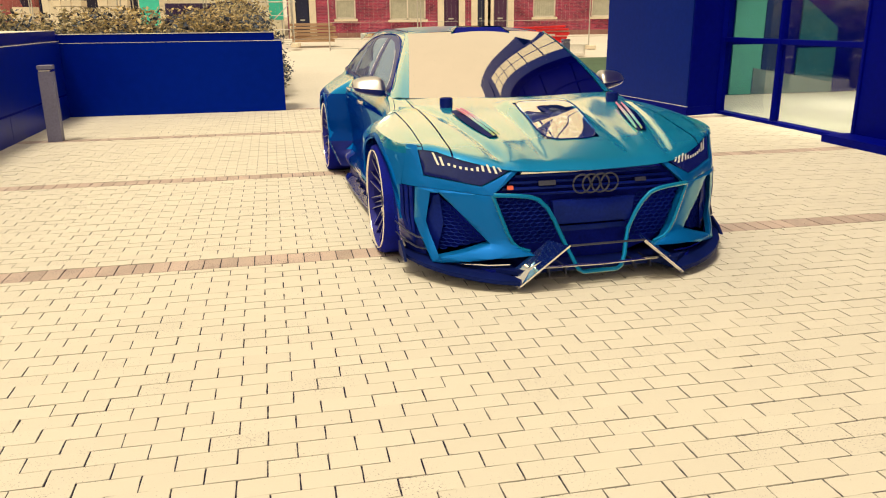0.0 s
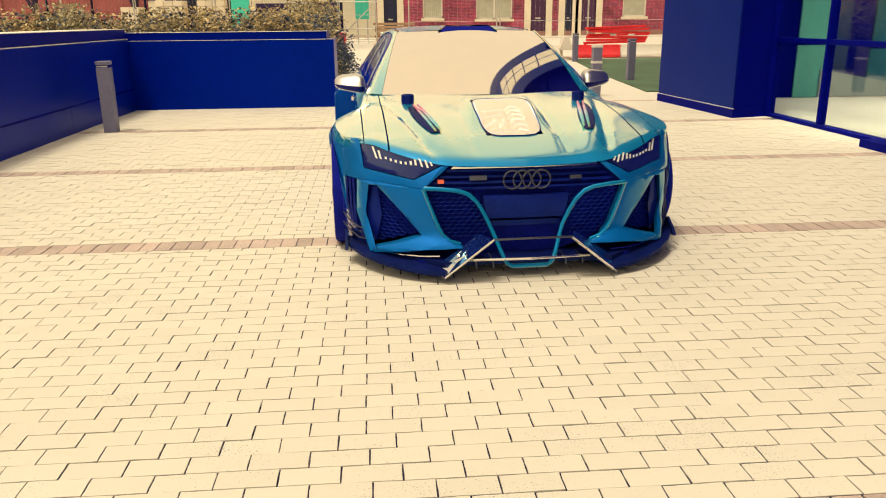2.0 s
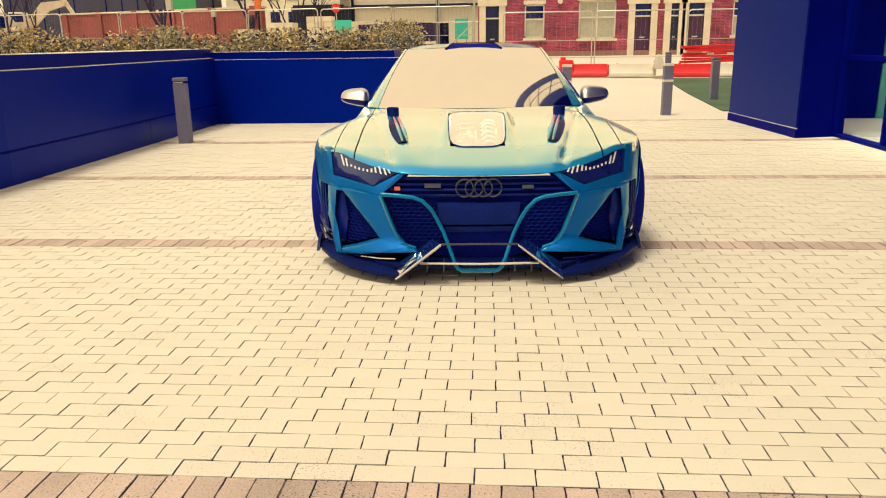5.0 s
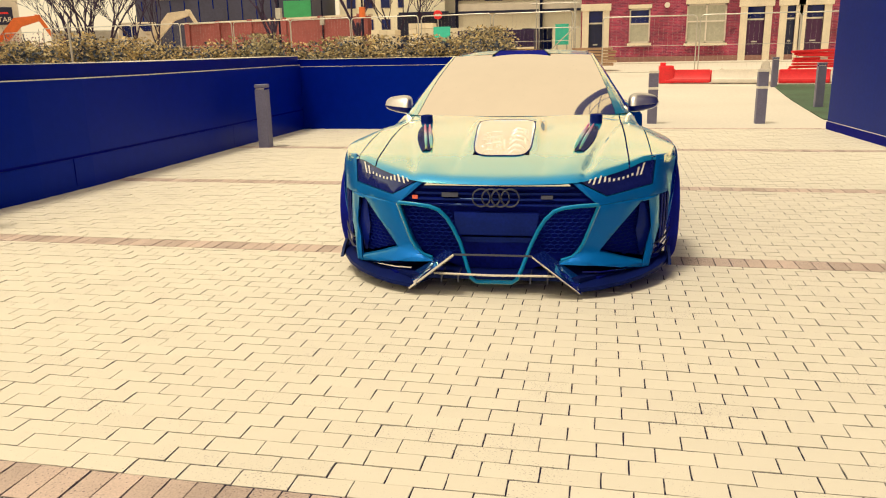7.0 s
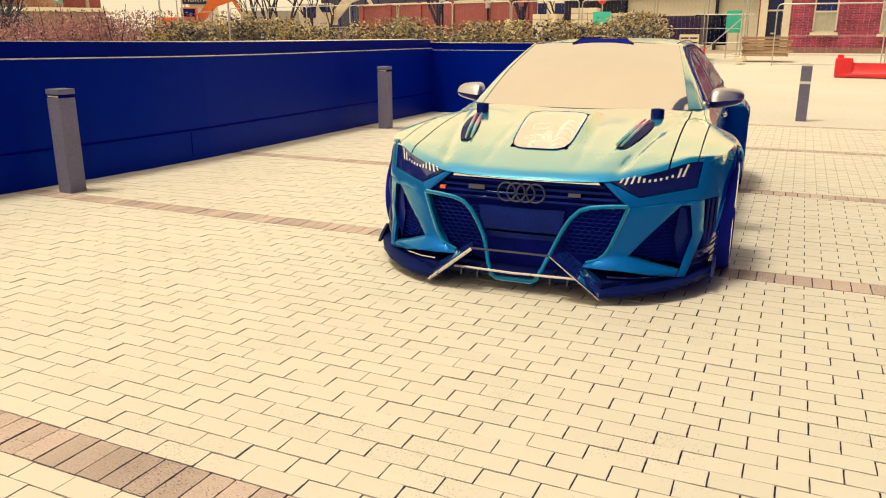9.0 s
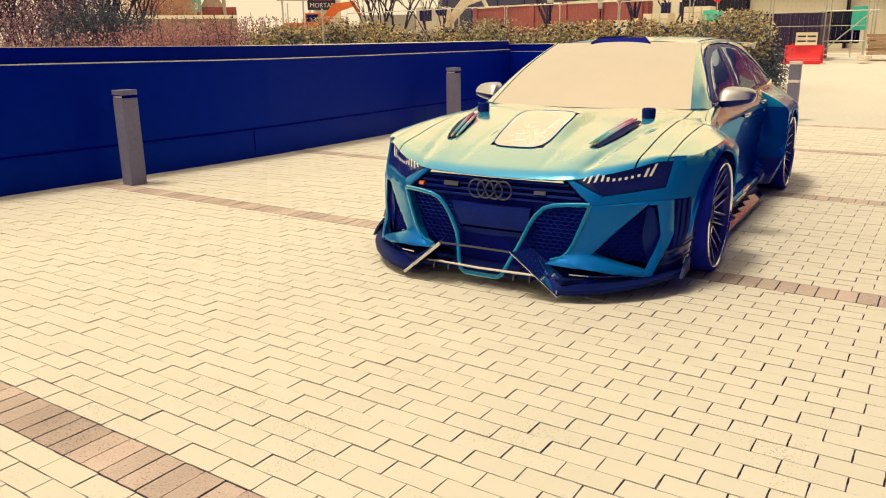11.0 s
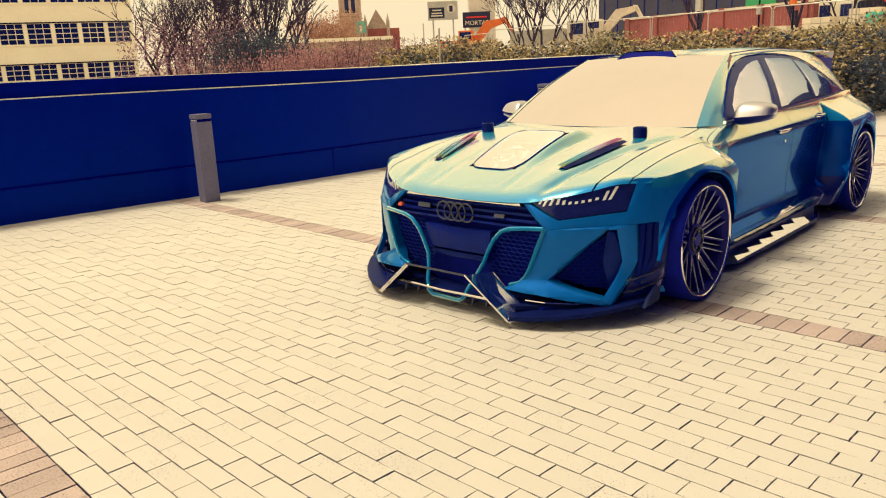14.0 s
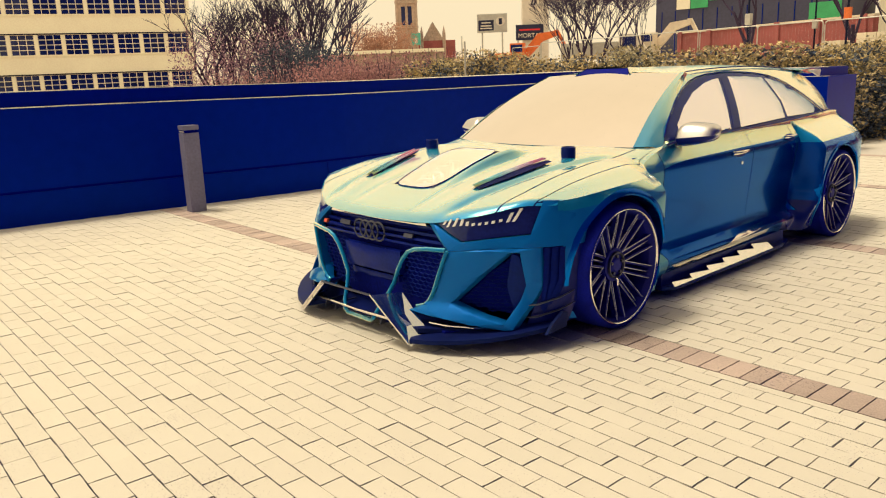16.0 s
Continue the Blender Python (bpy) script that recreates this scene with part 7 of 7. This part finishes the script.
spots += [(-0.85, 15.5), (-0.92, 16.5), (-1.0, 17.5), (-1.05, 18.6), (-1.2, 19.8), (-1.4, 17.0), (-1.6, 18.4)]
for i, (x, y) in enumerate(spots):
    kind = shrub_kinds[(i * 7 + i // 3) % 3]
    low = 0.93 if x > -4.3 else 1.02
    copy_thing(kind, pose(x, y, 0.0, 0, 0, sr.uniform(0, 360)) @ Matrix.Diagonal((sr.uniform(0.82, 1.05), sr.uniform(0.8, 1.0), sr.uniform(0.84, 1.08) * low, 1)))
low_shrub = thing("shrub", pose(-0.75, 15.6, 0.0), "low dark blue-green shrub at the planter's open end", "shrub", "shrubs behind the planter wall")
part("stems", shrub_stems(8, 0.8), M_BARK, low_shrub)
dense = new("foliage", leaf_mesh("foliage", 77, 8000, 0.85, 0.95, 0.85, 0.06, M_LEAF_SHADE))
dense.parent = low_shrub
for k, (x, y) in enumerate(((-0.62, 16.4), (-0.6, 17.2), (-0.68, 18.0), (-0.6, 18.8), (-0.66, 19.6), (-0.6, 20.4), (-0.64, 21.2), (-0.7, 22.0))):
    copy_thing(low_shrub, pose(x, y, 0.0, 0, 0, 47 * k) @ Matrix.Diagonal((1, 1, sr.uniform(0.9, 1.15), 1)))
for k, (x, y) in enumerate(((-0.75, 18.0), (-0.8, 19.3), (-0.8, 20.5), (-0.85, 21.4), (-0.9, 22.3))):
    copy_thing(shrub_kinds[k % 3], pose(x, y, 0.0, 0, 0, 71 * k) @ Matrix.Diagonal((0.9, 1, sr.uniform(0.95, 1.12), 1)))
for k in shrub_kinds:
    k.matrix_world = pose(-11.2 - 0.3 * shrub_kinds.index(k), 15.3 + 0.7 * shrub_kinds.index(k), 0.0)

brush = new("brushwood", leaf_mesh("brushwood", 77, 34000, 4.6, 2.2, 1.62, 0.062, M_RUST, 0.5))
brush.matrix_world = pose(-14.6, 15.0, 0.0, 0, 0, 52)
tagged(brush, "rust brown winter brushwood and bramble behind the wall", "brushwood", kind="stuff")
thicket = new("thicket", leaf_mesh("thicket", 78, 15000, 4.0, 3.4, 3.3, 0.10, M_PURPLE, 0.6))
thicket.matrix_world = pose(-30.4, 19.4, 0.0, 0, 0, 62)
tagged(thicket, "brown twiggy thicket in front of the office building", "thicket", kind="stuff")
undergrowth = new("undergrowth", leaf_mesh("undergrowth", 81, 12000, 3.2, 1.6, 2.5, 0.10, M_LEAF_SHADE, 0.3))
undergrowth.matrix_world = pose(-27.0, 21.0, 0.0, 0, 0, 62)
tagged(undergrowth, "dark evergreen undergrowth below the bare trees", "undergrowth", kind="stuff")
twigs = bmesh.new()
tr = random.Random(4)
for k in range(260):
    x, y = max(-3.2, min(4.5, tr.gauss(0.4, 2.4))), tr.gauss(0, 1.0)
    h = tr.uniform(1.0, 2.2)
    lean = Vector((tr.uniform(-0.4, 0.4), tr.uniform(-0.4, 0.4), h))
    tube([(x, y, 0), Vector((x, y, 0)) + lean * 0.55, Vector((x, y, 0)) + lean + Vector((tr.uniform(-0.2, 0.2), 0, 0))], [0.02, 0.014, 0.006], 4, twigs)
tw = mesh_ob("twigs", twigs, M_BARK)
tw.matrix_world = pose(-15.2, 14.6, 0.0, 0, 0, 52)
tagged(tw, "bare upright twigs among the brushwood", "twigs", kind="stuff")

far_bush = new("distant_trees", leaf_mesh("distant_trees", 79, 16000, 6.0, 4.0, 6.6, 0.24, M_HAZE, 0.4))
far_bush.matrix_world = pose(-83.6, 66.4, 0.0, 0, 0, 52)
tagged(far_bush, "rust brown winter trees massed in the distance", "trees", kind="stuff")

# ------------------------------------------------------------------ paving blocks
BAND_Y = (1.595, 4.82, 7.64, 10.72, 13.62)
LONG, DEEP, GAP, BED = 0.2067, 0.1020, 0.0060, 0.0044
DRIFT = [(1.70, 0.050), (1.95, 0.030), (2.16, -0.060), (2.37, -0.105), (2.60, -0.095), (2.98, -0.125), (3.40, -0.145), (3.80, -0.195), (4.7, -0.21)]


def row_start(y):
    """Where the bond stands in each course: the layers drifted as they went."""
    return 1.355 + LONG * lerp_table(DRIFT, y)


def skewed(x, y):
    """The courses near the first band run a little out of square."""
    return y - 0.0085 * (x - 1.4) * (1 - step(1.6, 4.7, y))


def block_verts(w, d, r, h=0.07):
    """A block's outline with slightly ragged arrises: a lower and an upper ring."""
    a, b = w / 2, d / 2
    along, across = (5, 3) if w > d else (3, 5)
    ring = [(-a + w * k / along, -b) for k in range(along)] + [(a, -b + d * k / across) for k in range(across)]
    ring += [(a - w * k / along, b) for k in range(along)] + [(-a, b - d * k / across) for k in range(across)]
    ring = [(x + r.uniform(-0.0011, 0.0011), y + r.uniform(-0.0011, 0.0011)) for x, y in ring]
    return [(x, y, -h) for x, y in ring] + [(x, y, 0.0) for x, y in ring]


BLOCK_FACES = [(k, (k + 1) % 16, 16 + (k + 1) % 16, 16 + k) for k in range(16)] + [tuple(range(16, 32))]


def block_mesh(name, w, d, material, seed):
    me = bpy.data.meshes.new(name)
    me.from_pydata(block_verts(w, d, random.Random(seed)), [], BLOCK_FACES)
    me.materials.append(material)
    return me


rng = random.Random(5)
field, border = [], []
for i, centre in enumerate(BAND_Y):
    x = 1.041 + 0.0518 - 0.1036 * 47
    while x < 6.6:
        border.append((x, skewed(x, centre)))
        x += 0.1036
    lo, hi = (0.25, centre - 0.105) if i == 0 else (0, 0)
    rows = int((hi - lo) / DEEP)
    for r in range(rows):
        yy = hi - (r + 0.5) * DEEP
        for c in range(-26, 28):
            x = row_start(1.7) + LONG * (c + 0.5 + 0.5 * ((r + 1) % 2))
            field.append((x, skewed(x, yy), DEEP))
    if i < len(BAND_Y) - 1:
        lo, hi = centre + 0.105, BAND_Y[i + 1] - 0.105
        rows = int((hi - lo) / DEEP)
        for r in range(rows + 1):
            yy = lo + (r + 0.5) * DEEP
            pitch = DEEP
            if r == rows:      # the cut course against the next band
                pitch = hi - lo - rows * DEEP
                yy = hi - pitch / 2
                if pitch < 0.02:
                    continue
            for c in range(-26, 28):
                x = row_start(yy) + LONG * (c + 0.5 + 0.5 * (r % 2))
                field.append((x, skewed(x, yy), pitch))


def inside_court(x, y):
    return wall_face_x(y) - 0.10 < x < (6.9 if y < 8.2 else 6.8)


near_field = [b for b in field if 0.3 < b[0] < 3.5 and 1.68 < b[1] < 3.35 and b[2] == DEEP]
near_names = set(near_field)
brick_me = [block_mesh("brick", LONG - GAP, DEEP - BED, M_PAVER, k) for k in range(8)]
for x, y, pitch in near_field:
    ob = new("brick", rng.choice(brick_me))
    ob.parent = pavement
    ob.matrix_world = pose(x, y, rng.uniform(-0.0015, 0.0015), rng.uniform(-0.4, 0.4), rng.uniform(-0.3, 0.3), rng.uniform(-0.5, 0.5))
border_me = [block_mesh("border_brick", 0.0968, 0.2, M_BAND, 20 + k) for k in range(5)]
near_border = [b for b in border if 0.2 < b[0] < 3.6 and b[1] < 2]
for x, y in near_border:
    ob = new("border_brick", rng.choice(border_me))
    ob.parent = pavement
    ob.matrix_world = pose(x, y, rng.uniform(-0.0015, 0.0015), rng.uniform(-0.3, 0.3), rng.uniform(-0.4, 0.4), rng.uniform(-0.5, 0.5))


def joined(name, items, material, label):
    verts, faces = [], []
    for k, (x, y, w, d) in enumerate(items):
        v = np.array(block_verts(w, d, rng))
        turn = rng.uniform(-0.008, 0.008)
        v[:, :2] = v[:, :2] @ np.array([[math.cos(turn), math.sin(turn)], [-math.sin(turn), math.cos(turn)]])
        v[:, 2] += rng.uniform(-0.0015, 0.0015) + v[:, 0] * rng.uniform(-0.006, 0.006)
        verts.append(v + (x, y, 0))
        faces += [tuple(i + 32 * k for i in f) for f in BLOCK_FACES]
    me = bpy.data.meshes.new(name)
    me.from_pydata(np.concatenate(verts).tolist(), [], faces)
    me.materials.append(material)
    ob = new(name, me)
    ob.parent = pavement
    return tagged(ob, label, kind="stuff")


behind = []
for r in range(62):
    yy = 0.266 - (r + 0.5) * DEEP
    row = [row_start(1.7) + LONG * (c + 0.5 + 0.5 * ((r + 1) % 2)) for c in range(-26, 28)]
    behind += [(x, skewed(x, yy), LONG - GAP, DEEP - BED) for x in row if inside_court(x, yy)]
joined("brick_field", behind, M_PAVER_FIELD, "cream concrete paving blocks in stretcher bond")
joined("brick_field", [(x, y, LONG - GAP, p - BED) for x, y, p in field if (x, y, p) not in near_names and inside_court(x, y)],
       M_PAVER_FIELD, "cream concrete paving blocks in stretcher bond")
joined("border_field", [(x, y, 0.0966, 0.2) for x, y in border if (x, y) not in near_border and inside_court(x, y)],
       M_BAND_FIELD, "brown soldier course paving blocks")
